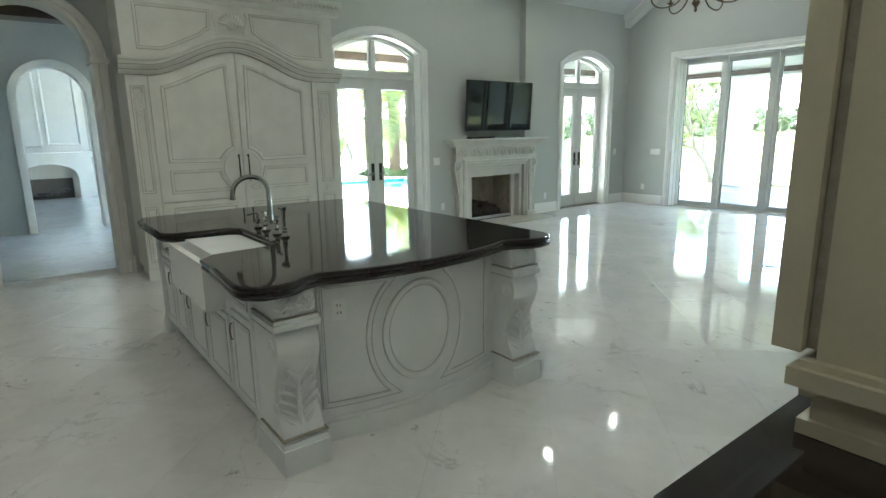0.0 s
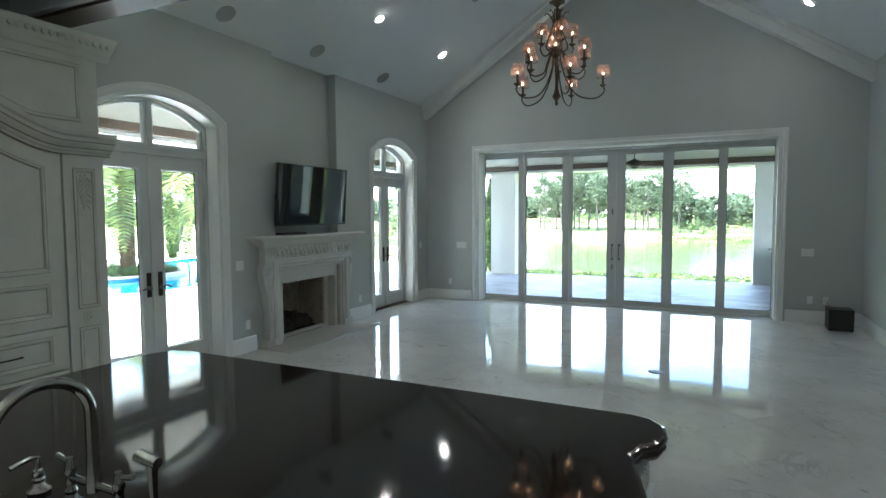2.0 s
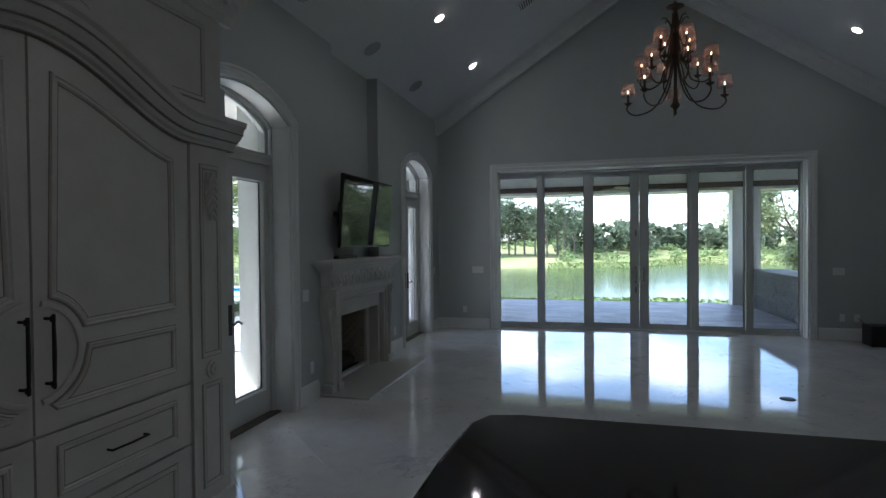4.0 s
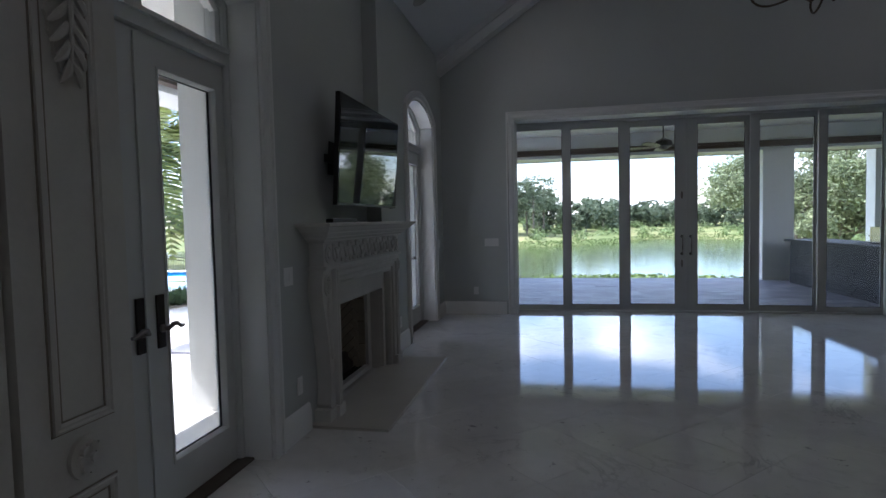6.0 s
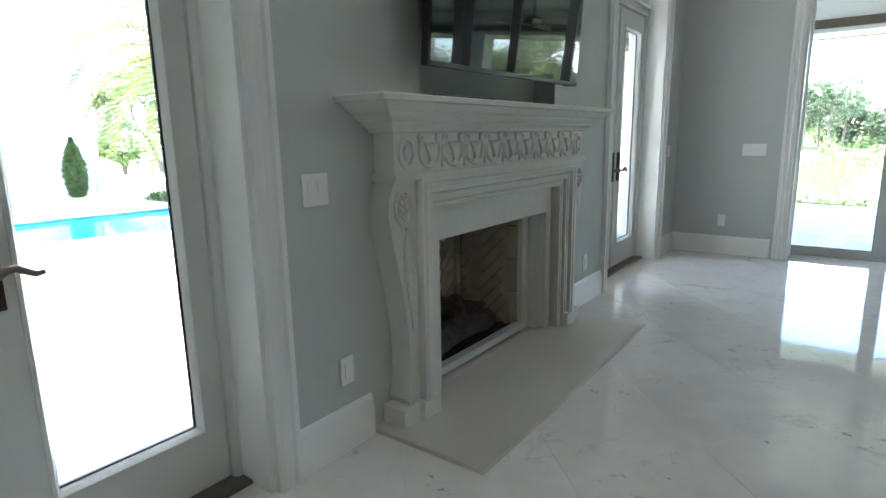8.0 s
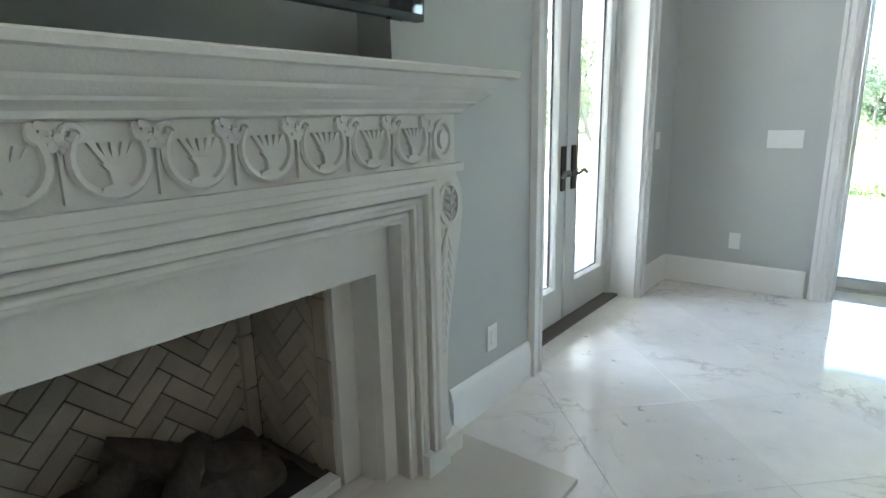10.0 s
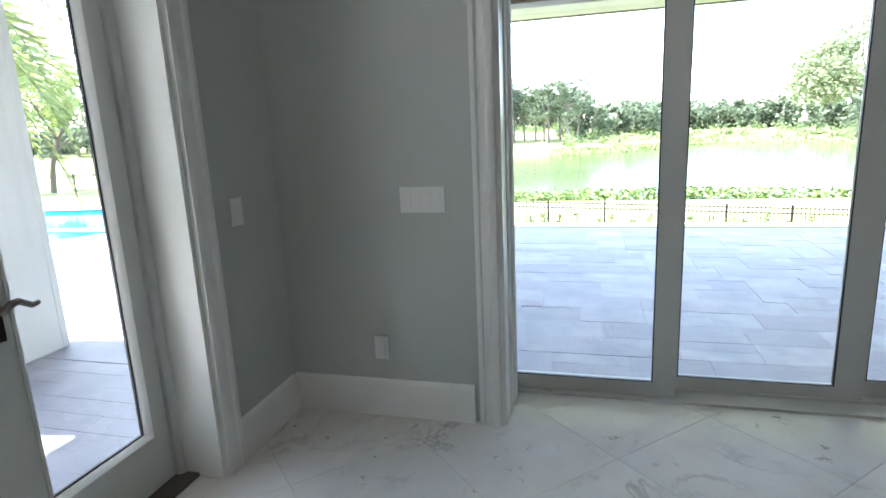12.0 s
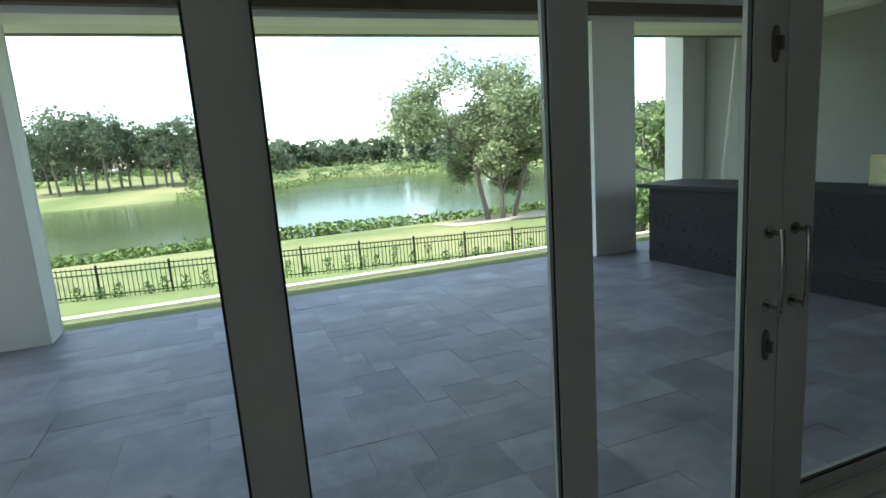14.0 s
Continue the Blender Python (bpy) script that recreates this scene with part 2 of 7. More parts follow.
def tube(bm, pts, rad, seg=8, cap=True):
    """A round bar along pts; rad is one radius or one for each point."""
    pts = [Vector(p) for p in pts]
    rads = rad if isinstance(rad, (list, tuple)) else [rad] * len(pts)
    rings, side = [], None
    for i, p in enumerate(pts):
        d = (pts[min(i + 1, len(pts) - 1)] - pts[max(i - 1, 0)]).normalized()
        if side is None:
            side = d.orthogonal().normalized()
        side = (side - d * side.dot(d)).normalized()
        up = d.cross(side)
        rings.append([bm.verts.new(p + rads[i] * (math.cos(2 * math.pi * k / seg) * side + math.sin(2 * math.pi * k / seg) * up)) for k in range(seg)])
    for a, b in zip(rings, rings[1:]):
        for i in range(seg):
            j = (i + 1) % seg
            bm.faces.new((a[i], a[j], b[j], b[i]))
    if cap:
        bm.faces.new(rings[0][::-1])
        bm.faces.new(rings[-1])


def sweep(bm, prof, path, put, closed=False):
    """Runs a moulding profile of (out, up) along a 2D path in a plane; put(u, v, d): d is how far it stands off the plane."""
    k = len(path)
    rings = []
    for i, (u, v) in enumerate(path):
        pa = path[(i - 1) % k] if closed or i else path[0]
        pb = path[(i + 1) % k] if closed or i < k - 1 else path[-1]
        d1 = Vector((u - pa[0], v - pa[1]))
        d2 = Vector((pb[0] - u, pb[1] - v))
        d1 = d1.normalized() if d1.length > 1e-9 else d2.normalized()
        d2 = d2.normalized() if d2.length > 1e-9 else d1
        n1, n2 = Vector((-d1.y, d1.x)), Vector((-d2.y, d2.x))
        n = (n1 + n2)
        n = n / max(0.3, n.length_squared) * 2 if n.length > 1e-6 else n1
        rings.append([bm.verts.new(put(u + n.x * s, v + n.y * s, d)) for s, d in prof])
    q = len(prof)
    for i in range(k if closed else k - 1):
        a, b = rings[i], rings[(i + 1) % k]
        for j in range(q):
            h = (j + 1) % q
            bm.faces.new((a[j], a[h], b[h], b[j]))
    if not closed:
        bm.faces.new(rings[0])
        bm.faces.new(rings[-1][::-1])


def finish(bm, smooth=40):
    bmesh.ops.recalc_face_normals(bm, faces=bm.faces)
    if smooth:
        lim = radians(smooth)
        for f in bm.faces:
            f.smooth = len(f.verts) < 6
        for e in bm.edges:
            if len(e.link_faces) != 2 or e.calc_face_angle(0) > lim:
                e.smooth = False


def bevel(bm, w, seg=2, angle=30):
    es = [e for e in bm.edges if len(e.link_faces) == 2 and e.calc_face_angle(0) > radians(angle)]
    bmesh.ops.bevel(bm, geom=es, offset=w, segments=seg, affect="EDGES", profile=0.5, clamp_overlap=True)


def part(name, bm, material, parent=None, label="", smooth=40, category="", group="", kind="", at=None):
    me = bpy.data.meshes.new(name)
    finish(bm, smooth)
    bm.to_mesh(me)
    bm.free()
    me.materials.append(material)
    ob = new(name, me)
    if at is not None:
        ob.matrix_basis = at
    if parent is not None:
        ob.parent = parent
    return tagged(ob, label, category, group, kind)


def thing(name, x, y, z, label, category, group="", kind="", rz=0):
    ob = new(name)
    ob.empty_display_size = 0.1
    ob.matrix_basis = pose(x, y, z, 0, 0, rz)
    return tagged(ob, label, category, group, kind)


def boxes(*rows, bev=0.0):
    bm = bmesh.new()
    for r in rows:
        box(bm, *r)
    if bev:
        bevel(bm, bev)
    return bm


def seg_arch(c, half, spring, apex, n=14):
    """Points of a flat arch from the low side to the high side."""
    rise = apex - spring
    r = (half * half + rise * rise) / (2 * rise)
    a = math.asin(half / r) if rise < half else math.pi / 2
    return [(c + r * math.sin(t), apex - r + r * math.cos(t)) for t in [a * (2 * i / n - 1) for i in range(n + 1)]]


def ellipse(c, d, a, b, n=40):
    return [(c + a * math.cos(2 * math.pi * i / n), d + b * math.sin(2 * math.pi * i / n)) for i in range(n)]


# ---- plan ----
ROOM_X, SOUTH, EAVE, PITCH = 7.2, -14.5, 3.8, 0.66
RIDGE = ROOM_X / 2
WALL_T = 0.34
D1, D2 = -6.045, -1.33
D1_HALF, D2_HALF, D_SPRING, D_APEX = 0.74, 0.705, 2.72, 2.95
SL_X0, SL_X1, SL_TOP = 1.075, 6.10, 2.89
ARCH_C, ARCH_HALF, ARCH_SPRING, ARCH_APEX = -10.21, 0.565, 2.40, 2.955
FLOOR_Z = 0.0


def ceil_z(x):
    return EAVE + PITCH * (x if x < RIDGE else ROOM_X - x)


# west wall with two arched door openings, the chimney recess and the arched passage
bm = bmesh.new()
T = -WALL_T
for y0, y1 in ((SOUTH, ARCH_C - ARCH_HALF), (ARCH_C + ARCH_HALF, D1 - D1_HALF), (D1 + D1_HALF, -4.40), (-3.04, D2 - D2_HALF), (D2 + D2_HALF, 0.0)):
    box(bm, T, 0, y0, y1, -0.1, EAVE + 0.05)
for c, half, sp, ap in ((D1, D1_HALF, D_SPRING, D_APEX), (D2, D2_HALF, D_SPRING, D_APEX), (ARCH_C, ARCH_HALF, ARCH_SPRING, ARCH_APEX)):
    prism(bm, seg_arch(c, half, sp, ap) + [(c + half, EAVE + 0.05), (c - half, EAVE + 0.05)], on_x, T, 0)
FB_Y0, FB_Y1, FB_Z1 = -4.395, -3.185, 0.92
box(bm, T, -0.15, -4.40, -3.04, FB_Z1, EAVE + 0.05)
box(bm, -0.15, 0, -4.40, -3.04, FB_Z1, 1.36)
box(bm, T, 0, -4.40, FB_Y0, -0.1, FB_Z1)
box(bm, T, 0, FB_Y1, -3.04, -0.1, FB_Z1)
part("wall_west", bm, M_WALL, None, "grey painted wall with two arched door openings", kind="structure", category="wall")

# north gable wall around the sliding doors
bm = bmesh.new()
NT = 0.36
prism(bm, [(-WALL_T, -0.1), (SL_X0, -0.1), (SL_X0, SL_TOP), (SL_X1, SL_TOP), (SL_X1, -0.1), (ROOM_X + 0.3, -0.1), (ROOM_X + 0.3, EAVE), (ROOM_X, EAVE + 0.05), (RIDGE, EAVE + PITCH * RIDGE + 0.05), (0, EAVE + 0.05), (-WALL_T, EAVE)], on_y, 0, NT)
part("wall_north", bm, M_WALL, None, "grey painted gable wall around the sliding doors", kind="structure", category="wall")
part("wall_east", boxes((ROOM_X, ROOM_X + 0.3, -8.2, 0, -0.1, EAVE + 0.05)), M_WALL, None, "plain grey painted side wall", kind="structure", category="wall")
part("wall_east_kitchen", boxes((9.6, 9.9, SOUTH, -8.2, -0.1, EAVE + 0.05), (ROOM_X + 0.3, 9.9, -8.4, -8.2, -0.1, EAVE + 0.05)), M_WALL, None, "plain grey painted kitchen side wall", kind="structure", category="wall")
part("wall_south", boxes((0, 9.9, SOUTH - 0.3, SOUTH, -0.1, EAVE + 0.05)), M_WALL, None, "plain grey painted kitchen end wall", kind="structure", category="wall")

# vaulted ceiling over the family room, flat ceiling over the kitchen
VAULT_Y = -7.05
bm = bmesh.new()
prism(bm, [(0, EAVE), (RIDGE, EAVE + PITCH * RIDGE), (ROOM_X, EAVE), (ROOM_X + 0.3, EAVE), (ROOM_X + 0.3, EAVE + 0.25), (RIDGE, EAVE + PITCH * RIDGE + 0.3), (-WALL_T, EAVE + 0.25), (-WALL_T, EAVE)], on_y, VAULT_Y, NT)
part("ceiling_vault", bm, M_CEIL, None, "white vaulted ceiling with two slopes", kind="structure", category="ceiling")
part("ceiling_kitchen", boxes((-WALL_T, 9.9, SOUTH - 0.3, VAULT_Y - 0.36, 3.52, 3.72)), M_CEIL, None, "flat white kitchen ceiling", kind="structure", category="ceiling")
bm = bmesh.new()
prism(bm, [(0, 3.30), (ROOM_X + 0.3, 3.30), (ROOM_X + 0.3, EAVE + 0.2), (RIDGE, EAVE + PITCH * RIDGE + 0.25), (0, EAVE + 0.2)], on_y, VAULT_Y - 0.36, VAULT_Y - 0.003)
part("wall_header", bm, M_CEIL, None, "white gable header between kitchen and vault", kind="structure", category="wall")
part("header_soffit", boxes((0.0, ROOM_X, VAULT_Y - 0.30, VAULT_Y - 0.06, 3.27, 3.297), bev=0.004), M_WOOD, None, "dark brown underside of the header beam", kind="structure", category="trim")

# rake beams along the gable
for name, x0, x1 in (("rake_beam_west", 0.0, RIDGE), ("rake_beam_east", ROOM_X, RIDGE)):
    z0, z1 = EAVE, EAVE + PITCH * RIDGE
    for nm, y0, y1, d0, d1 in (("trim_" + name, -0.20, -0.003, -0.24, 0.0), ("trim_cap_" + name, -0.24, -0.20, -0.09, 0.0)):
        bm = bmesh.new()
        prism(bm, [(x0, z0 + d0), (x1, z1 + d0), (x1, z1 + d1 - 0.002), (x0, z0 + d1 - 0.002)], on_y, y0, y1)
        part(nm, bm, M_TRIM, None, "white boxed beam along the gable slope", kind="structure", category="trim")

# baseboards
BASE = [(0, 0), (0.022, 0), (0.022, 0.135), (0.016, 0.15), (0.016, 0.165), (0.007, 0.185), (0, 0.19)]


def baseboard_x(y0, y1):
    bm = bmesh.new()
    prism(bm, BASE, lambda u, v, d: (u + 0.001, d, v), y0, y1)
    part("baseboard", bm, M_TRIM, None, "tall white moulded baseboard", kind="structure", category="baseboard")


def baseboard_y(x0, x1):
    bm = bmesh.new()
    prism(bm, BASE, lambda u, v, d: (d, -u - 0.001, v), x0, x1)
    part("baseboard", bm, M_TRIM, None, "tall white moulded baseboard", kind="structure", category="baseboard")


for y0, y1 in ((D1 + D1_HALF + 0.105, -4.80), (-2.78, D2 - D2_HALF - 0.105), (D2 + D2_HALF + 0.105, -0.025), (-9.58, -9.50)):
    baseboard_x(y0, y1)
baseboard_y(0.003, SL_X0 - 0.125)
baseboard_y(SL_X1 + 0.125, ROOM_X)
bm = bmesh.new()
prism(bm, BASE, lambda u, v, d: (ROOM_X - 0.001 - u, d, v), -8.2, -0.025)
part("baseboard", bm, M_TRIM, None, "tall white moulded baseboard", kind="structure", category="baseboard")


# ---- french doors ----
CASING = [(0.0, 0.0), (0.0, 0.022), (0.012, 0.03), (0.03, 0.03), (0.038, 0.022), (0.07, 0.022), (0.078, 0.034), (0.098, 0.034), (0.102, 0.0)]


def lever_set(parent, x, y, z, way):
    """A bronze back plate with a curved lever; way: the side to which the lever points."""
    plate = part("door_handle", boxes((x, x + 0.012, y - 0.024, y + 0.024, z - 0.15, z + 0.11), bev=0.004), M_BRONZE, parent, "dark bronze lever handle on a tall back plate")
    bm = bmesh.new()
    pts = [(x + 0.01, y, z - 0.055), (x + 0.05, y, z - 0.055)]
    pts += [(x + 0.055 + 0.004 * math.sin(i), y + way * 0.022 * i, z - 0.055 + 0.018 * math.sin(i * 1.05) + 0.003 * i) for i in range(1, 6)]
    tube(bm, pts, [0.011, 0.011, 0.012, 0.011, 0.010, 0.010, 0.008], 10)
    lathe(bm, [(0.02, 0), (0.02, 0.012), (0.012, 0.02)], 0, 0, 14)
    for v in bm.verts[-42:]:
        v.co = Vector((x + 0.012 + v.co.z, y + v.co.x, z - 0.055 + v.co.y))
    part("lever", bm, M_LEVER, plate)


def french_door(name, c, h, label):
    """An arched opening with its casing, jambs, two glazed leaves, transom bar and arched transom."""
    top = thing(name, 0, c, 0, label, "door", kind="structure")
    top.matrix_basis = Matrix.Identity(4)
    bm = bmesh.new()
    path = [(c - h, 0.0)] + seg_arch(c, h, D_SPRING, D_APEX) + [(c + h, 0.0)]
    sweep(bm, [(s, d + 0.001) for s, d in CASING], path, on_x)
    part("casing", bm, M_TRIM, top, "white moulded arched casing")
    # jamb lining in the depth of the wall
    bm = bmesh.new()
    sweep(bm, [(-0.02, -0.19), (-0.02, 0.001), (0.001, 0.001), (0.001, -0.19)], path, on_x)
    part("jamb", bm, M_TRIM, top)
    bm = bmesh.new()
    sweep(bm, [(-0.05, -0.30), (-0.05, -0.19), (-0.035, -0.175), (0.001, -0.175), (0.001, -0.30)], path, on_x)
    part("door_frame", bm, M_DOOR, top)
    hi = h - 0.05
    X0, X1 = -0.265, -0.205
    part("transom_bar", boxes((X0 - 0.03, X1 + 0.035, c - hi, c + hi, 2.35, 2.415), (X0, X1 + 0.055, c - hi, c + hi, 2.415, 2.44), bev=0.005), M_DOOR, top)
    part("mullion", boxes((X0, X1 + 0.015, c - 0.035, c + 0.035, 2.44, D_APEX - 0.045), bev=0.004), M_DOOR, top)
    # transom panes and their sashes
    arch = seg_arch(c, hi, D_SPRING - 0.045, D_APEX - 0.05, 20)
    for sgn in (-1, 1):
        pts = [p for p in arch if (p[0] - c) * sgn > 0.036]
        if sgn > 0:
            ring = [(c + 0.036, 2.442), (c + hi - 0.001, 2.442)] + pts[::-1] + [(c + 0.036, D_APEX - 0.052)]
        else:
            ring = [(c - hi + 0.001, 2.442), (c - 0.036, 2.442), (c - 0.036, D_APEX - 0.052)] + pts[::-1]
        bm = bmesh.new()
        sweep(bm, [(0.0, X0 + 0.012), (0.0, X1), (0.012, X1), (0.026, X1 - 0.016), (0.026, X0 + 0.012)], ring, on_x, closed=True)
        part("transom_sash", bm, M_DOOR, top)
        bm = bmesh.new()
        prism(bm, ring, on_x, X0 + 0.026, X0 + 0.032)
        pane = part("transom_pane", bm, M_GLASS, top, smooth=0)
        pane.visible_shadow = False
    part("threshold", boxes((-0.33, -0.115, c - h + 0.021, c + h - 0.021, -0.02, 0.014), bev=0.004), M_SILL, top, "brown bronze threshold")
    part("marble_sill", boxes((-0.114, -0.0005, c - h + 0.021, c + h - 0.021, -0.02, 0.0)), M_MARBLE, top, "white marble sill", 0)
    for sgn in (-1, 1):
        a, b = (c + 0.004, c + hi - 0.004) if sgn > 0 else (c - hi + 0.004, c - 0.004)
        g0, g1 = (c + 0.13, c + h - 0.135) if sgn > 0 else (c - h + 0.135, c - 0.13)
        zb, zt, gz0, gz1 = 0.018, 2.345, 0.235, 2.20
        leaf = part("door_leaf", boxes((X0, X1, a, b, zb, gz0), (X0, X1, a, b, gz1, zt), (X0, X1, a, g0, gz0, gz1), (X0, X1, g1, b, gz0, gz1)), M_DOOR, top, "off-white glazed door leaf", smooth=0)
        bm = bmesh.new()
        sweep(bm, [(-0.008, X1 - 0.004), (-0.008, X1 + 0.007), (0.004, X1 + 0.007), (0.016, X1 - 0.012), (0.016, X1 - 0.03), (-0.008, X1 - 0.03)], [(g0, gz0), (g1, gz0), (g1, gz1), (g0, gz1)], on_x, closed=True)
        part("glazing_bead", bm, M_DOOR, leaf)
        bm = bmesh.new()
        sweep(bm, [(-0.002, X0 + 0.02), (-0.002, X0 + 0.03), (0.008, X0 + 0.03), (0.008, X0 + 0.02)], [(g0 + 0.014, gz0 + 0.014), (g1 - 0.014, gz0 + 0.014), (g1 - 0.014, gz1 - 0.014), (g0 + 0.014, gz1 - 0.014)], on_x, closed=True)
        part("gasket", bm, M_BLACK, leaf)
        pane = part("pane", boxes((X0 + 0.022, X0 + 0.028, g0, g1, gz0, gz1)), M_GLASS, leaf, smooth=0)
        pane.visible_shadow = False
        lever_set(leaf, X1 + 0.003, c + sgn * 0.068, 0.985, sgn)
    part("astragal", boxes((X1 + 0.001, X1 + 0.012, c - 0.028, c + 0.006, 0.03, 2.33), bev=0.003), M_DOOR, top)
    return top


french_door("door_1", D1, D1_HALF, "arched pair of off-white french doors, closed, beside the cabinet")
french_door("door_2", D2, D2_HALF, "arched pair of off-white french doors, closed, beside the fireplace")

# ---- sliding doors ----
slider = thing("door_3", 0, 0, 0, "six-panel sliding glass doors in a white frame, closed", "door", kind="structure")
bm = bmesh.new()
sweep(bm, [(s, -d - 0.001) for s, d in CASING], [(SL_X0, 0.0), (SL_X0, SL_TOP), (SL_X1, SL_TOP), (SL_X1, 0.0)], on_y)
part("casing", bm, M_TRIM, slider, "white moulded casing")
bm = bmesh.new()
sweep(bm, [(-0.025, 0.34), (-0.025, -0.001), (0.001, -0.001), (0.001, 0.34)], [(SL_X0, 0.0), (SL_X0, SL_TOP), (SL_X1, SL_TOP), (SL_X1, 0.0)], on_y)
part("jamb", bm, M_TRIM, slider)
for x_ in (SL_X0 + 0.0255, SL_X1 - 0.0255):
    for y_, r_ in ((0.12, 0.010), (0.235, 0.016), (0.29, 0.012)):
        bm = bmesh.new()
        tube(bm, [(x_, y_, 0.0), (x_, y_, SL_TOP - 0.03)], r_, 10)
        part("jamb_bead", bm, M_TRIM, slider)
part("track", boxes((SL_X0, SL_X1, 0.34, 0.592, -0.03, 0.012), (SL_X0, SL_X1, 0.455, 0.462, 0.012, 0.028), (SL_X0, SL_X1, 0.545, 0.552, 0.012, 0.028)), M_SLIDE, slider, "grooved floor track", smooth=0)
part("head", boxes((SL_X0 - 0.05, SL_X1 + 0.05, 0.34, 0.66, 2.845, 2.93)), M_SLIDE, slider)
PANELS = [(1.03, 1.09, 1.785, 1.895, 0.40), (1.81, 1.91, 2.62, 2.74, 0.49), (2.68, 2.785, 3.43, 3.582, 0.58)]
MID = 3.585
for x0, g0, g1, x1, yc in PANELS + [(2 * MID - d, 2 * MID - c_, 2 * MID - b, 2 * MID - a, y) for a, b, c_, d, y in PANELS[::-1]]:
    if x0 > 5:
        x1, g1 = 6.12, 6.066
    y0, y1 = yc - 0.022, yc + 0.022
    gz0, gz1, zt = 0.085, 2.765, 2.85
    leaf = part("sliding_panel", boxes((x0, x1, y0, y1, 0.016, gz0), (x0, x1, y0, y1, gz1, zt), (x0, g0, y0, y1, gz0, gz1), (g1, x1, y0, y1, gz0, gz1)), M_SLIDE, slider, smooth=0)
    bm = bmesh.new()
    sweep(bm, [(-0.001, y0 + 0.004), (-0.001, y0 + 0.02), (0.006, y0 + 0.02), (0.006, y0 + 0.004)], [(g0, gz0), (g1, gz0), (g1, gz1), (g0, gz1)], lambda u, v, d: (u, d, v), closed=True)
    part("gasket", bm, M_BLACK, leaf)
    pane = part("pane", boxes((g0, g1, yc - 0.003, yc + 0.003, gz0, gz1)), M_GLASS, leaf, smooth=0)
    pane.visible_shadow = False
for sgn in (-1, 1):
    x = MID + sgn * 0.062
    bm = bmesh.new()
    y = 0.558
    tube(bm, [(x, y - 0.05, 0.83), (x, y - 0.056, 0.9), (x, y - 0.058, 0.975), (x, y - 0.056, 1.05), (x, y - 0.05, 1.12)], [0.009, 0.008, 0.01, 0.008, 0.009], 10)
    for z in (0.845, 1.105):
        tube(bm, [(x, y - 0.002, z), (x, y - 0.05, z)], 0.008, 8)
        tube(bm, [(x, y - 0.006, z), (x, y + 0.0, z)], 0.022, 12)
    part("pull_handle", bm, M_STEEL, slider, "nickel pull handle on round roses")
    for z in (0.70, 1.72):
        if sgn < 0:
            bm = bmesh.new()
            prism(bm, ellipse(x, z, 0.016, 0.058, 20), on_y, y - 0.008, y)
            lock = part("lock_plate", bm, M_LEVER, slider, "slim oval nickel lock plate")
            part("thumb_turn", boxes((x - 0.005, x + 0.005, y - 0.03, y - 0.008, z - 0.022, z + 0.022), bev=0.003), M_LEVER, lock)


# ---- kitchen island ----
def acanthus(bm, put, u, v, w, h, d, rows=5):
    """A carved leaf: a scalloped blade with curling lobes that fan out from a raised spine."""
    n = rows * 6
    right = [(u + w * (0.16 + 0.34 * math.sin(math.pi * min(1, 0.12 + 0.88 * i / n))) * (1 - 0.16 * abs(math.sin(math.pi * rows * i / n)) ** 0.6), v + h * i / n) for i in range(n + 1)]
    left = [(2 * u - a, b) for a, b in right[::-1]]
    prism(bm, right + left, put, -0.002, d * 0.35)
    for i in range(rows):
        t = (i + 0.25) / rows
        reach = w * (0.15 + 0.34 * math.sin(math.pi * min(1, 0.2 + 0.8 * t)))
        for sg in (-1, 1):
            pts = []
            for q in range(6):
                a = q / 5
                pts.append(put(u + sg * reach * (a ** 0.85), v + h * (t + 0.30 * a - 0.08 * a * a), d * (0.35 + 0.55 * math.sin(math.pi * (0.15 + 0.7 * a)))))
            r = 0.046 * h * 5 / rows
            tube(bm, pts, [r * 0.5, r * 0.8, r, r, r * 0.75, r * 0.35], 6)
    tube(bm, [put(u, v + h * q / 6, d * (0.5 + 0.5 * math.sin(math.pi * (0.1 + 0.8 * q / 6)))) for q in range(7)], [w * 0.075 * (1 - 0.09 * q) for q in range(7)], 7)


def frame_moulding(parent, ring, put, mat_, name="panel_moulding", w=0.028, d=0.014, glaze=True):
    bm = bmesh.new()
    sweep(bm, [(0, -0.002), (0, d * 0.8), (w * 0.25, d), (w * 0.45, d * 0.55), (w * 0.75, d * 0.7), (w, 0.003), (w, -0.002)], ring, put, closed=True)
    ob = part(name, bm, mat_, parent)
    if glaze:
        for s in (-0.005, w + 0.001):
            bm = bmesh.new()
            sweep(bm, [(s, -0.002), (s, 0.0022), (s + 0.004, 0.0022), (s + 0.004, -0.002)], ring, put, closed=True)
            part("glaze_line", bm, M_PALEGLAZE if mat_ is M_ISLAND else M_GLAZE, ob, "thin glaze line in the groove")
    return ob


island = thing("kitchen_island", 3.65, -8.85, 0, "antiqued white carved kitchen island with a bowed end", "kitchen island")
inv = island.matrix_basis.inverted()
IX0, IX1, IY0, IY1 = 2.48, 4.86, -9.70, -7.98


def ipart(name, bm, m, parent=island, label="", smooth=40):
    bm.transform(inv)
    return part(name, bm, m, parent, label, smooth)


def bow(y):
    u = (y + 8.84) / 0.62
    return 4.99 - 0.115 * u * u


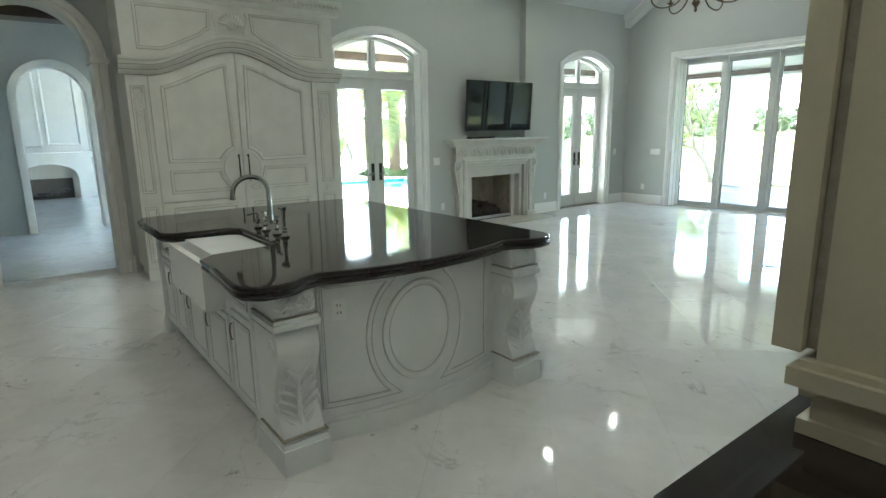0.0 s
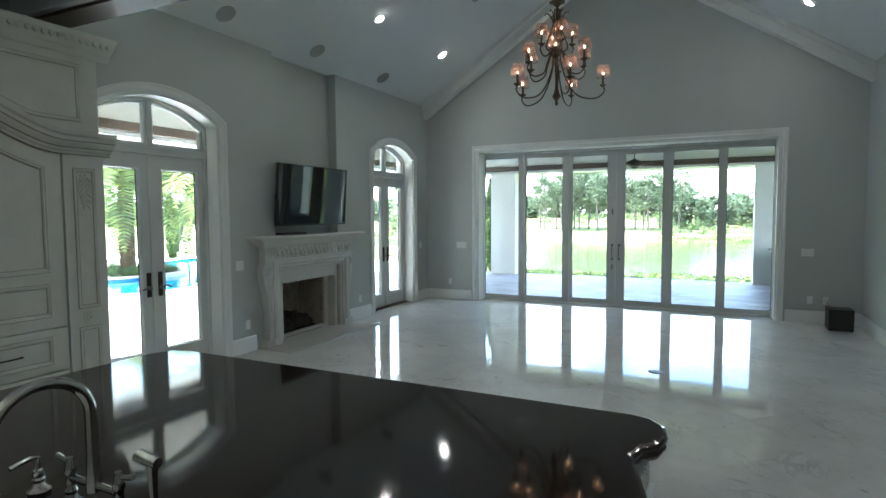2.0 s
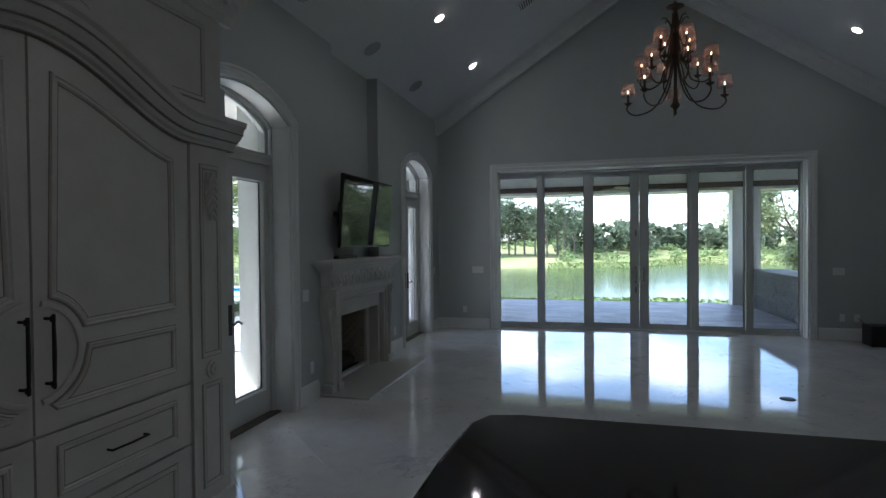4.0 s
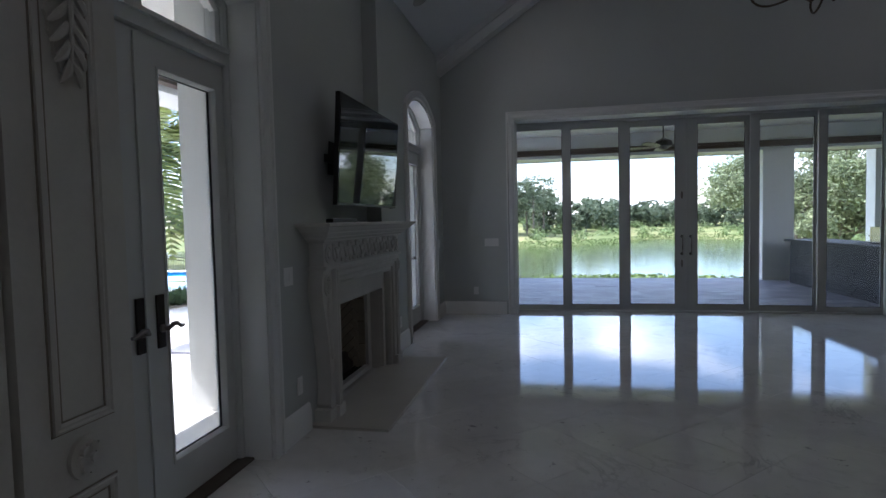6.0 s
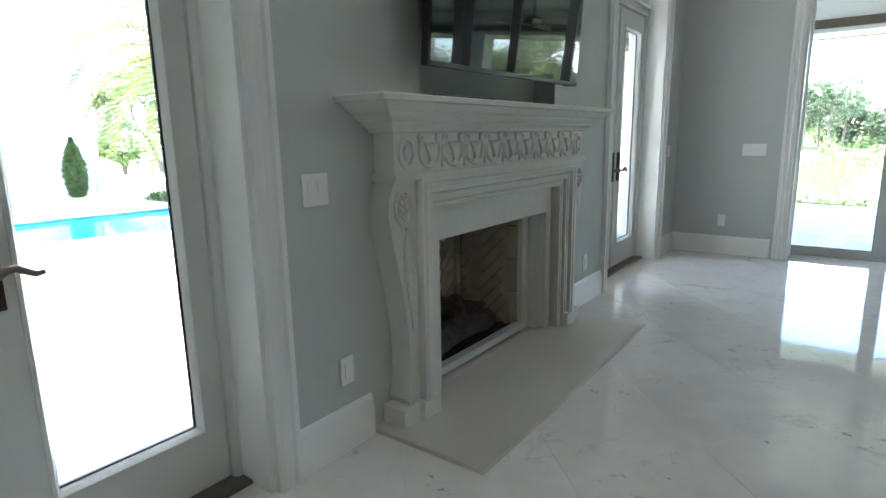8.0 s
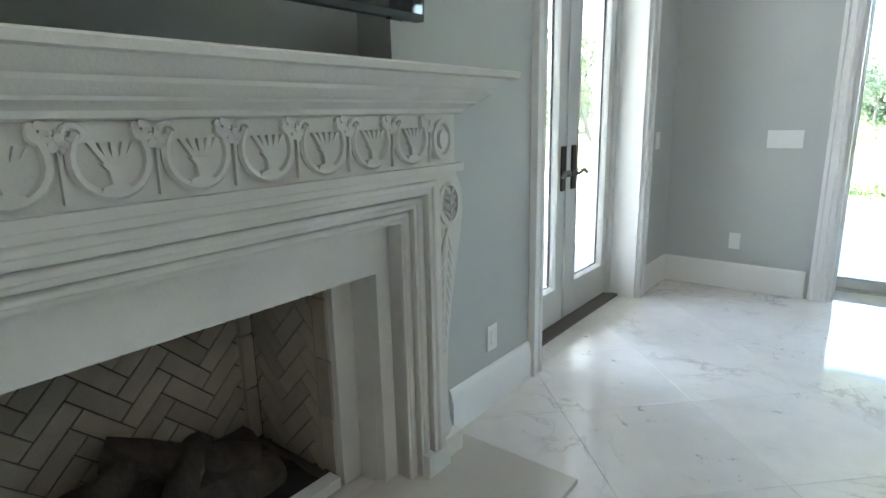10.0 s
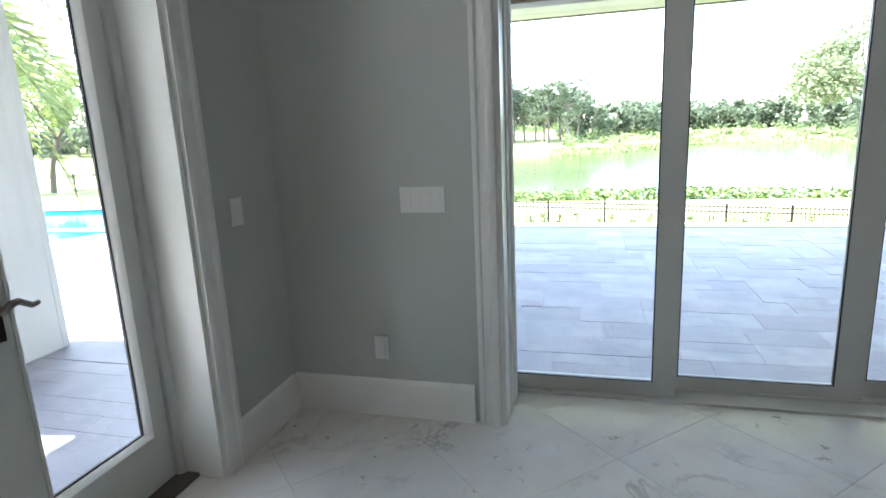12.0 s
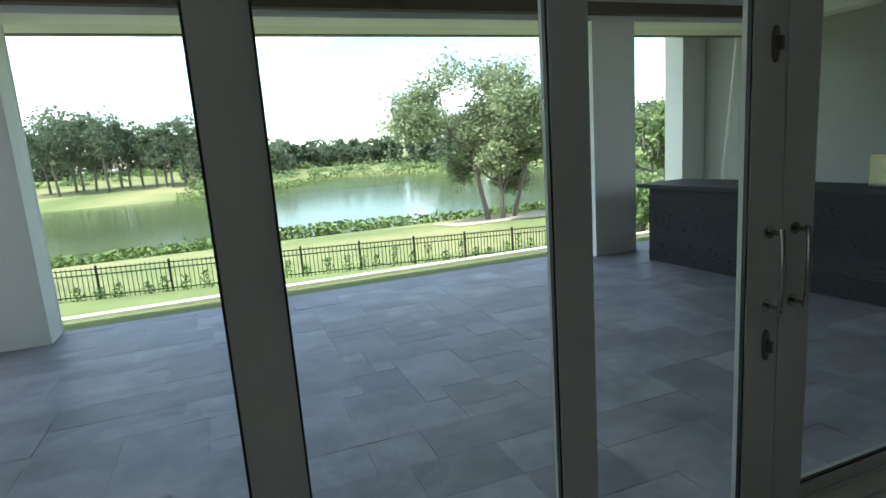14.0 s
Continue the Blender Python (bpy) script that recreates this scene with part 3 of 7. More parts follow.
def ibow(u, v, d):
    """Along the bowed end: u is y, v is up, d is out of the face."""
    s = 0.23 * (u + 8.84) / 0.62 / 0.62
    k = math.sqrt(1 + s * s)
    return tuple(Vector((bow(u) - 0.075 + d / k, u + d * s / k, v)) - Vector((3.65, -8.85, 0)))


body = ipart("body", boxes((IX0, IX1 - 0.06, IY0 + 0.05, IY1 - 0.02, 0.09, 0.885), (IX0 + 0.05, IX1 - 0.1, IY0 + 0.10, IY1 - 0.06, 0, 0.09)), M_ISLAND, island, smooth=0)
bm = bmesh.new()
ys = [-9.46 + 1.24 * i / 24 for i in range(25)]
prism(bm, [(bow(y) - 0.075, y) for y in ys] + [(4.70, ys[-1]), (4.70, ys[0])], on_z, 0.06, 0.885)
bow_front = ipart("bowed_panel", bm, M_ISLAND)
bm = bmesh.new()
prism(bm, [(bow(y) - 0.045, y) for y in ys] + [(4.70, ys[-1]), (4.70, ys[0])], on_z, 0, 0.105)
prism(bm, [(bow(y) - 0.06, y) for y in ys] + [(4.70, ys[-1]), (4.70, ys[0])], on_z, 0.105, 0.125)
ipart("plinth", bm, M_ISLAND)
n_ell = ellipse(-8.84, 0.51, 0.235, 0.285, 44)
frame_moulding(bow_front, n_ell, ibow, M_ISLAND, "oval_moulding", 0.034, 0.018)
for s in (-1, 1):
    lines = [0.54 - 0.34 * i / 8 for i in range(9)]
    side = [(-8.84 + s * 0.54, 0.20)] + [(-8.84 + s * k, 0.82) for k in lines]
    side += [(-8.84 + s * 0.325 * math.sqrt(1 - (dz / 0.40) ** 2), 0.51 + dz) for dz in [0.27 - 0.54 * i / 14 for i in range(15)]]
    side += [(-8.84 + s * k, 0.20) for k in lines[::-1][:-1]]
    frame_moulding(bow_front, side if s < 0 else side[::-1], ibow, M_ISLAND, "panel_moulding", 0.024, 0.013)
bm = bmesh.new()
prism(bm, [(-9.335, 0.645), (-9.265, 0.645), (-9.265, 0.76), (-9.335, 0.76)], ibow, 0.001, 0.007)
part("outlet", bm, M_PLATE, island, "white outlet plate")
bm = bmesh.new()
for z in (0.685, 0.725):
    for dy in (-0.008, 0.008):
        prism(bm, [(-9.30 + dy - 0.002, z - 0.006), (-9.30 + dy + 0.002, z - 0.006), (-9.30 + dy + 0.002, z + 0.006), (-9.30 + dy - 0.002, z + 0.006)], ibow, 0.006, 0.0085)
part("outlet_slots", bm, M_BLACK, island)


def corbel(yc):
    """A scrolled corner leg with a carved leaf, cap block and stepped foot."""
    w = 0.102
    prof = [(4.70, 0.17), (4.985, 0.17), (4.985, 0.20), (4.96, 0.24), (4.935, 0.29), (4.915, 0.35), (4.92, 0.41), (4.945, 0.48), (4.98, 0.55), (4.995, 0.61), (4.985, 0.66), (4.962, 0.695), (4.95, 0.71), (4.70, 0.71)]
    bm = bmesh.new()
    prism(bm, prof, on_y, yc - w, yc + w)
    bevel(bm, 0.008, 2, 50)
    leg = ipart("corner_leg", bm, M_ISLAND, island, "scrolled leg with carved leaf")
    bm = boxes((4.70, 5.02, yc - w - 0.016, yc + w + 0.016, 0, 0.13), (4.70, 5.008, yc - w - 0.010, yc + w + 0.010, 0.13, 0.155), (4.70, 4.995, yc - w - 0.005, yc + w + 0.005, 0.155, 0.172), bev=0.007)
    ipart("foot", bm, M_ISLAND, leg)
    bm = boxes((4.70, 5.0, yc - w - 0.012, yc + w + 0.012, 0.705, 0.735), (4.70, 4.985, yc - w - 0.004, yc + w + 0.004, 0.735, 0.752), bev=0.006)
    prism(bm, [(4.70, 0.752), (4.96, 0.752), (4.975, 0.80), (4.945, 0.885), (4.70, 0.885)], on_y, yc - w + 0.004, yc + w - 0.004)
    ipart("cap", bm, M_ISLAND, leg)
    off = Vector((3.65, -8.85, 0))
    bm = bmesh.new()
    acanthus(bm, lambda u, v, d: tuple(Vector((4.925 + d + 0.9 * (v - 0.34) ** 2, yc + u, v)) - off), 0, 0.185, 0.205, 0.29, 0.03, 6)
    part("leaf_carving", bm, M_ISLAND, leg)
    bm = bmesh.new()
    for s in (-1, 0, 1):
        acanthus(bm, lambda u, v, d: tuple(Vector((4.965 + d, yc + u, v)) - off), s * 0.065, 0.765, 0.075, 0.085, 0.016, 3)
    part("cap_carving", bm, M_ISLAND, leg)
    for sy in (-1, 1):
        y = yc + sy * (w + 0.0012)
        for zz, r in ((0.61, 0.042), (0.30, 0.035)):
            bm = bmesh.new()
            tube(bm, [(4.92 + r * (1 - a / 14) * math.cos(a) , y, zz + r * (1 - a / 14) * math.sin(a)) for a in [k * 0.45 for k in range(24)]], 0.0045, 5)
            ipart("volute", bm, M_ISLAND, leg)
    bm = bmesh.new()
    for z0 in (0.174, 0.703, 0.754):
        box(bm, 4.71, 5.012 - (0.03 if z0 > 0.6 else 0), yc - w - 0.0135, yc + w + 0.0135, z0 - 0.002, z0 + 0.002)
    ipart("glaze_line", bm, M_GLAZE, leg, "dark umber strip in the groove", 0)


corbel(-9.58)
corbel(-8.10)

# drawers and doors of the sink side
def face_y(u, v, d):
    return (u - 3.65, IY0 + 0.05 - d + 8.85, v)


for x0, x1, z0, z1, kind_ in ((2.56, 3.22, 0.66, 0.85, "drawer"), (2.56, 2.88, 0.13, 0.64, "door"), (2.90, 3.22, 0.13, 0.64, "door"), (3.30, 3.74, 0.13, 0.58, "door"), (3.76, 4.20, 0.13, 0.58, "door"), (4.26, 4.62, 0.66, 0.85, "drawer"), (4.26, 4.62, 0.13, 0.64, "door")):
    bm = bmesh.new()
    prism(bm, [(x0, z0), (x1, z0), (x1, z1), (x0, z1)], face_y, 0.001, 0.02)
    d_ = part(kind_, bm, M_ISLAND, island)
    frame_moulding(d_, [(x0 + 0.04, z0 + 0.04), (x1 - 0.04, z0 + 0.04), (x1 - 0.04, z1 - 0.04), (x0 + 0.04, z1 - 0.04)], lambda u, v, d: face_y(u, v, d + 0.02), M_ISLAND, "panel_moulding", 0.018, 0.008)
    xm, zm = ((x0 + x1) / 2, (z0 + z1) / 2) if kind_ == "drawer" else ((x1 - 0.05 if x0 < 3.0 else x0 + 0.05), z1 - 0.12)
    bm = bmesh.new()
    if kind_ == "drawer":
        tube(bm, [face_y(xm - 0.045, zm, 0.02), face_y(xm - 0.045, zm, 0.036), face_y(xm, zm - 0.004, 0.042), face_y(xm + 0.045, zm, 0.036), face_y(xm + 0.045, zm, 0.02)], 0.0045, 8)
    else:
        tube(bm, [face_y(xm, zm - 0.045, 0.02), face_y(xm, zm - 0.045, 0.036), face_y(xm, zm, 0.042), face_y(xm, zm + 0.045, 0.036), face_y(xm, zm + 0.045, 0.02)], 0.0045, 8)
    part("pull_handle", bm, M_LEVER, d_, "dark bronze bar pull")
for x in (2.52, 4.67):
    bm = bmesh.new()
    lathe(bm, [(0.04, 0.0), (0.04, 0.12), (0.028, 0.14), (0.034, 0.16), (0.024, 0.18), (0.026, 0.5), (0.03, 0.76), (0.024, 0.78), (0.038, 0.80), (0.04, 0.885)], x, IY0 + 0.035, 16)
    ipart("turned_post", bm, M_ISLAND)

# worktop with ogee edge, cut round the apron sink
out = [(2.33, -9.63), (2.36, -9.74), (2.45, -9.78), (3.22, -9.78), (3.30, -9.72), (3.34, -9.36), (3.40, -9.30), (4.08, -9.30), (4.14, -9.36), (4.17, -9.70), (4.25, -9.78), (4.55, -9.79)]
out += [(4.86, -9.81), (4.95, -9.80), (5.01, -9.74), (5.025, -9.66), (5.01, -9.58), (4.965, -9.52), (4.95, -9.47)]
out += [(bow(y) + 0.055, y) for y in [-9.44 + 1.2 * i / 16 for i in range(17)]]
out += [(4.95, -8.21), (4.965, -8.15), (5.01, -8.10), (5.03, -8.02), (5.02, -7.94), (4.97, -7.88), (4.90, -7.86), (2.50, -7.86), (2.38, -7.89), (2.33, -8.0), (2.31, -8.4), (2.31, -9.2)]
bm = bmesh.new()
levels = [(-0.012, 0.866), (0.0, 0.868), (0.008, 0.876), (0.010, 0.886), (0.004, 0.893), (0.002, 0.899), (0.012, 0.906), (0.014, 0.918), (0.008, 0.928), (-0.004, 0.932)]
rings = []
K = len(out)
for off_, z in levels:
    ring = []
    for i, (x, y) in enumerate(out):
        pa, pb = out[i - 1], out[(i + 1) % K]
        d = Vector((pb[0] - pa[0], pb[1] - pa[1])).normalized()
        ring.append(bm.verts.new((x + d.y * off_, y - d.x * off_, z)))
    rings.append(ring)
bm.faces.new(rings[0][::-1])
bm.faces.new(rings[-1])
for a, b in zip(rings, rings[1:]):
    for i in range(K):
        bm.faces.new((a[i], a[(i + 1) % K], b[(i + 1) % K], b[i]))
part("worktop", bm, M_TOP, None, "polished dark brown stone worktop with an ogee edge on the island", category="countertop")

# apron sink
sink = thing("farmhouse_sink", 3.74, -9.55, 0.6, "white fireclay apron sink set in the island", "sink")
bm = boxes((3.345, 4.13, -9.76, -9.72, 0.60, 0.875), (3.345, 4.13, -9.34, -9.31, 0.62, 0.875), (3.345, 3.375, -9.72, -9.34, 0.62, 0.875), (4.10, 4.13, -9.72, -9.34, 0.62, 0.875), (3.345, 4.13, -9.72, -9.34, 0.60, 0.63), bev=0.008)
bm.transform(sink.matrix_basis.inverted())
part("basin", bm, M_SINK, sink)
bm = bmesh.new()
lathe(bm, [(0.05, 0.631), (0.05, 0.634), (0.03, 0.633)], 3.74, -9.52, 20)
bm.transform(sink.matrix_basis.inverted())
part("drain", bm, M_STEEL, sink)

# bridge tap
tap = thing("kitchen_tap", 3.72, -9.20, 0.933, "polished nickel bridge tap with a gooseneck spout on the worktop", "tap")


def turned_base(bm, x, y, h):
    lathe(bm, [(0.028, 0), (0.03, 0.008), (0.02, 0.016), (0.013, 0.03), (0.017, 0.04), (0.012, 0.05), (0.011, h - 0.03), (0.016, h - 0.02), (0.013, h - 0.005), (0.006, h)], x, y, 16)


bm = bmesh.new()
turned_base(bm, -0.10, 0, 0.11)
part("valve_body", bm, M_STEEL, tap)
bm = bmesh.new()
turned_base(bm, 0.10, 0, 0.11)
part("valve_body", bm, M_STEEL, tap)
bm = bmesh.new()
tube(bm, [(-0.10, 0, 0.075), (0.10, 0, 0.075)], 0.010, 10)
part("bridge", bm, M_STEEL, tap)
bm = bmesh.new()
neck = [(0, 0, 0.06), (0, 0, 0.15), (0, 0, 0.27)]
neck += [(0, -0.115 + 0.115 * math.cos(a), 0.27 + 0.105 * math.sin(a)) for a in [math.pi * i / 12 for i in range(1, 13)]]
neck += [(0, -0.232, 0.235)]
tube(bm, neck, [0.02, 0.016] + [0.015] * (len(neck) - 3) + [0.018], 12)
part("spout", bm, M_STEEL, tap)
for s in (-1, 1):
    bm = bmesh.new()
    tube(bm, [(s * 0.10, 0, 0.115), (s * 0.155, 0.0, 0.125)], [0.006, 0.008], 8)
    tube(bm, [(s * 0.10, 0, 0.105), (s * 0.10, 0, 0.13)], [0.013, 0.009], 10)
    part("lever", bm, M_STEEL, tap)
spray = thing("side_spray", 3.95, -9.20, 0.933, "polished nickel side spray in its holder on the worktop", "tap")
bm = bmesh.new()
turned_base(bm, 0, 0, 0.07)
part("holder", bm, M_STEEL, spray)
bm = bmesh.new()
tube(bm, [(0, 0, 0.06), (0, 0, 0.13), (0, 0, 0.175)], [0.009, 0.011, 0.014], 10)
tube(bm, [(0.02, 0, 0.18), (-0.05, 0.0, 0.187)], [0.014, 0.017], 10)
part("spray_head", bm, M_STEEL, spray)
soap = thing("soap_pump", 3.47, -9.20, 0.933, "polished nickel soap pump on the worktop", "soap dispenser")
bm = bmesh.new()
turned_base(bm, 0, 0, 0.07)
part("base", bm, M_STEEL, soap)
bm = bmesh.new()
tube(bm, [(0, 0, 0.065), (0, 0, 0.10), (0, -0.02, 0.105), (0, -0.07, 0.095)], 0.007, 8)
part("pump", bm, M_STEEL, soap)

# ---- tall carved cabinet on the west wall ----
CY, CX = -8.33, 0.58
tall = thing("tall_cabinet", 0.0, CY, 0.0, "tall cream cabinet with an arched bonnet, glazed mouldings and carved pilasters", "cabinet")


def face_x(u, v, d):
    return (CX + d, u, v)


def crown_z(u):
    return 2.19 + 0.285 * (0.5 + 0.5 * math.cos(math.pi * min(1, abs(u) / 0.93)))


HW, HW_S = 1.25, 1.13
carc = part("body", boxes((0.002, CX - 0.02, -HW_S, HW, 0.10, 3.0), (0.03, CX - 0.06, -HW_S + 0.03, HW - 0.03, 0, 0.10)), M_CAB, tall, smooth=0)
us = [-0.92 + 1.84 * i / 40 for i in range(41)]
for s in (-1, 1):
    # pilasters with carved drop, rosette and recessed panels
    u0, u1 = (s * 0.93, HW if s > 0 else -HW_S)
    u0, u1 = min(u0, u1), max(u0, u1)
    bm = bmesh.new()
    prism(bm, [(u0, 0.1), (u1, 0.1), (u1, 2.19), (u0, 2.19)], face_x, -0.02, 0.012)
    pil = part("pilaster", bm, M_CAB, tall, smooth=0)
    uc = (u0 + u1) / 2
    pw = 0.085 if s > 0 else 0.062
    put = lambda u, v, d: (CX + 0.012 + d, u, v)
    for z0, z1 in ((0.96, 2.08), (0.20, 0.80)):
        frame_moulding(pil, [(uc - pw, z0), (uc + pw, z0), (uc + pw, z1), (uc - pw, z1)], put, M_CAB, "panel_moulding", 0.02, 0.010)
    bm = bmesh.new()
    acanthus(bm, lambda u, v, d: (CX + 0.012 + d, u, 2.04 - v), uc, 0.0, 0.11, 0.26, 0.026, 6)
    part("carved_drop", bm, M_CAB, pil, "carved shell and leaf drop")
    bm = bmesh.new()
    prism(bm, ellipse(uc, 0.88, 0.055, 0.055, 20), put, -0.001, 0.012)
    for k in range(8):
        a = k * math.pi / 4
        prism(bm, ellipse(uc + 0.026 * math.cos(a), 0.88 + 0.026 * math.sin(a), 0.014, 0.014, 8), put, 0.011, 0.024)
    prism(bm, ellipse(uc, 0.88, 0.012, 0.012, 8), put, 0.011, 0.03)
    part("rosette", bm, M_CAB, pil, "carved round rosette")
    bm = boxes((CX - 0.02, CX + 0.035, u0 - 0.008, u1 + 0.008, 0.0, 0.12), bev=0.006)
    part("plinth", bm, M_CAB, pil)
    # upper door with arched head
    a, b = (0.006, 0.915) if s > 0 else (-0.915, -0.006)
    uu = [a + (b - a) * i / 20 for i in range(21)]
    bm = bmesh.new()
    prism(bm, [(a, 0.845), (b, 0.845)] + [(u, crown_z(u) - 0.006) for u in uu[::-1]], face_x, -0.018, 0.004)
    door = part("cabinet_door", bm, M_CAB, tall, smooth=30)
    p4 = lambda u, v, d: (CX + 0.004 + d, u, v)
    a2, b2 = (0.10, 0.80) if s > 0 else (-0.80, -0.10)
    uu = [a2 + (b2 - a2) * i / 16 for i in range(17)]
    arc = [(s * (0.02 + 0.23 * math.cos(t)), 1.18 + 0.23 * math.sin(t)) for t in [math.pi / 2 * 0.85 - i * math.pi / 2 * 0.62 / 6 for i in range(7)]]
    if s > 0:
        ring = arc + [(b2, 1.275)] + [(u, crown_z(u) - 0.12) for u in uu[::-1]]
    else:
        ring = [(a2, 1.275)] + arc[::-1] + [(u, crown_z(u) - 0.12) for u in uu[::-1]]
    frame_moulding(door, ring, p4, M_CAB, "panel_moulding", 0.032, 0.018)
    arc = [(s * (0.02 + 0.23 * math.cos(t)), 1.18 - 0.23 * math.sin(t)) for t in [math.pi / 2 * 0.23 + i * math.pi / 2 * 0.62 / 6 for i in range(7)]]
    if s > 0:
        ring = [(0.10, 0.93)] + [(b2, 0.93), (b2, 1.18), (0.255, 1.18)] + arc
    else:
        ring = [(-0.80, 0.93), (-0.10, 0.93)] + arc[::-1] + [(-0.255, 1.18), (-0.80, 1.18)]
    frame_moulding(door, ring, p4, M_CAB, "panel_moulding", 0.026, 0.014)
    bm = bmesh.new()
    sweep(bm, [(-0.012, -0.001), (-0.012, 0.012), (0.0, 0.016), (0.012, 0.012), (0.012, -0.001)], [(s * (0.008 + 0.205 * math.cos(t)), 1.18 + 0.205 * math.sin(t)) for t in [-1.45 + 2.9 * i / 16 for i in range(17)]], p4)
    part("round_moulding", bm, M_CAB, door)
    bm = bmesh.new()
    u = s * 0.055
    tube(bm, [(CX + 0.05, u, 1.03), (CX + 0.053, u, 1.18), (CX + 0.05, u, 1.34)], [0.007, 0.009, 0.007], 8)
    for z in (1.05, 1.32):
        tube(bm, [(CX + 0.004, u, z), (CX + 0.05, u, z)], 0.007, 8)
        tube(bm, [(CX + 0.046, u, z - 0.012), (CX + 0.046, u, z + 0.012)], 0.011, 8)
    part("pull_handle", bm, M_BRONZE, door, "dark bronze bar pull")
    # drawers below
    for z0, z1 in ((0.50, 0.83), (0.13, 0.485)):
        bm = bmesh.new()
        prism(bm, [(a, z0), (b, z0), (b, z1), (a, z1)], face_x, -0.018, 0.004)
        drw = part("drawer", bm, M_CAB, tall, smooth=0)
        frame_moulding(drw, [(a2 - s * 0.0, z0 + 0.06), (b2, z0 + 0.06), (b2, z1 - 0.06), (a2, z1 - 0.06)], p4, M_CAB, "panel_moulding", 0.026, 0.014)
        bm = bmesh.new()
        um, zm = (a + b) / 2, (z0 + z1) / 2
        tube(bm, [(CX, um - 0.11, zm), (CX + 0.035, um - 0.11, zm), (CX + 0.042, um, zm), (CX + 0.035, um + 0.11, zm), (CX, um + 0.11, zm)], 0.006, 8)
        part("pull_handle", bm, M_BRONZE, drw, "dark bronze bar pull")
# arched cornice that rises over the doors
prof = [(0.0, -0.02), (0.0, 0.012), (0.02, 0.02), (0.03, 0.04), (0.055, 0.05), (0.07, 0.075), (0.10, 0.095), (0.13, 0.10), (0.145, 0.12), (0.175, 0.125), (0.18, -0.02)]
path = [(-HW_S - 0.06, 2.19), (-0.94, 2.19)] + [(u, crown_z(u)) for u in us] + [(0.94, 2.19), (HW + 0.06, 2.19)]
bm = bmesh.new()
sweep(bm, prof, path, face_x)
part("cornice", bm, M_CAB, tall, "arched moulded cornice")
for sv in (0.002, 0.052, 0.10):
    bm = bmesh.new()
    sweep(bm, [(sv - 0.004, -0.01), (sv - 0.004, 0.022 + sv * 0.8), (sv + 0.002, 0.022 + sv * 0.8), (sv + 0.002, -0.01)], path, face_x)
    part("glaze_line", bm, M_GLAZE, tall, "dark umber strip in the groove")
for s in (-1, 1):
    bm = bmesh.new()
    prism(bm, [(u_ + 0.0, v_) for u_, v_ in [(CX - 0.02 + d, 2.19 + o) for o, d in prof]], lambda a_, b_, d: (a_, d, b_), *((HW + 0.001, HW + 0.06) if s > 0 else (-HW_S - 0.001, -HW_S - 0.06)))
    part("cornice_return", bm, M_CAB, tall)
    far_u = 1.10 if s > 0 else 0.98
    uu = [s * (0.24 + (far_u - 0.24) * i / 16) for i in range(17)]
    ring = [(s * 0.22, 2.91)] + [(u, max(crown_z(u) + 0.245, 2.46) + (0.03 if i < 2 else 0)) for i, u in enumerate(uu)] + [(s * far_u, 2.91)]
    frame_moulding(tall, ring if s > 0 else ring[::-1], lambda u, v, d: (CX - 0.02 + d, u, v), M_CAB, "frieze_moulding", 0.024, 0.013)
bm = bmesh.new()
sweep(bm, [(0.0, -0.02), (0.0, 0.01), (0.03, 0.03), (0.05, 0.035), (0.07, 0.07), (0.11, 0.10), (0.135, 0.13), (0.16, 0.135), (0.16, -0.02)], [(-HW_S - 0.1, 2.98), (HW + 0.1, 2.98)], lambda u, v, d: (CX - 0.02 + d, u, v))
box(bm, 0.002, CX - 0.04, -HW_S, HW, 2.98, 3.14)
part("crown", bm, M_CAB, tall, "carved crown moulding")
bm = bmesh.new()
for i in range(46):
    u = -HW_S - 0.05 + (HW_S + HW + 0.1) * i / 45
    prism(bm, ellipse(u, 3.085, 0.022, 0.026, 8), lambda a_, b_, d: (CX + 0.05 + d, a_, b_), 0.0, 0.042)
part("crown_carving", bm, M_CAB, tall)
bm = bmesh.new()
for k in range(9):
    t = math.pi * (k + 0.5) / 9
    tube(bm, [(CX - 0.02 + dd, q * math.cos(t), 2.765 + q * 0.95 * math.sin(t)) for q, dd in ((0.03, 0.05), (0.07, 0.055), (0.11, 0.04), (0.135, 0.012))], [0.012, 0.018, 0.022, 0.014], 7)
for k in range(6):
    t = math.pi * k / 3 + 0.3
    tube(bm, [(CX + 0.02, 0.012 * math.cos(t), 2.765 + 0.012 * math.sin(t)), (CX + 0.045, 0.035 * math.cos(t), 2.765 + 0.035 * math.sin(t)), (CX + 0.03, 0.06 * math.cos(t), 2.765 + 0.06 * math.sin(t))], [0.012, 0.019, 0.008], 7)
tube(bm, [(CX - 0.02, 0, 2.765), (CX + 0.055, 0, 2.765)], [0.05, 0.014], 10)
part("shell_ornament", bm, M_CAB, tall, "carved shell and flower ornament")
for s in (-1, 1):
    bm = bmesh.new()
    sweep(bm, [(-0.014, 0.0), (-0.014, 0.014), (0.0, 0.02), (0.014, 0.014), (0.014, 0.0)], [(s * (0.17 - 0.02 * math.sin(t * 2)), 2.64 + 0.27 * t / math.pi) for t in [math.pi * i / 10 for i in range(11)]], lambda u, v, d: (CX - 0.02 + d, u, v))
    part("ornament_frame", bm, M_CAB, tall)

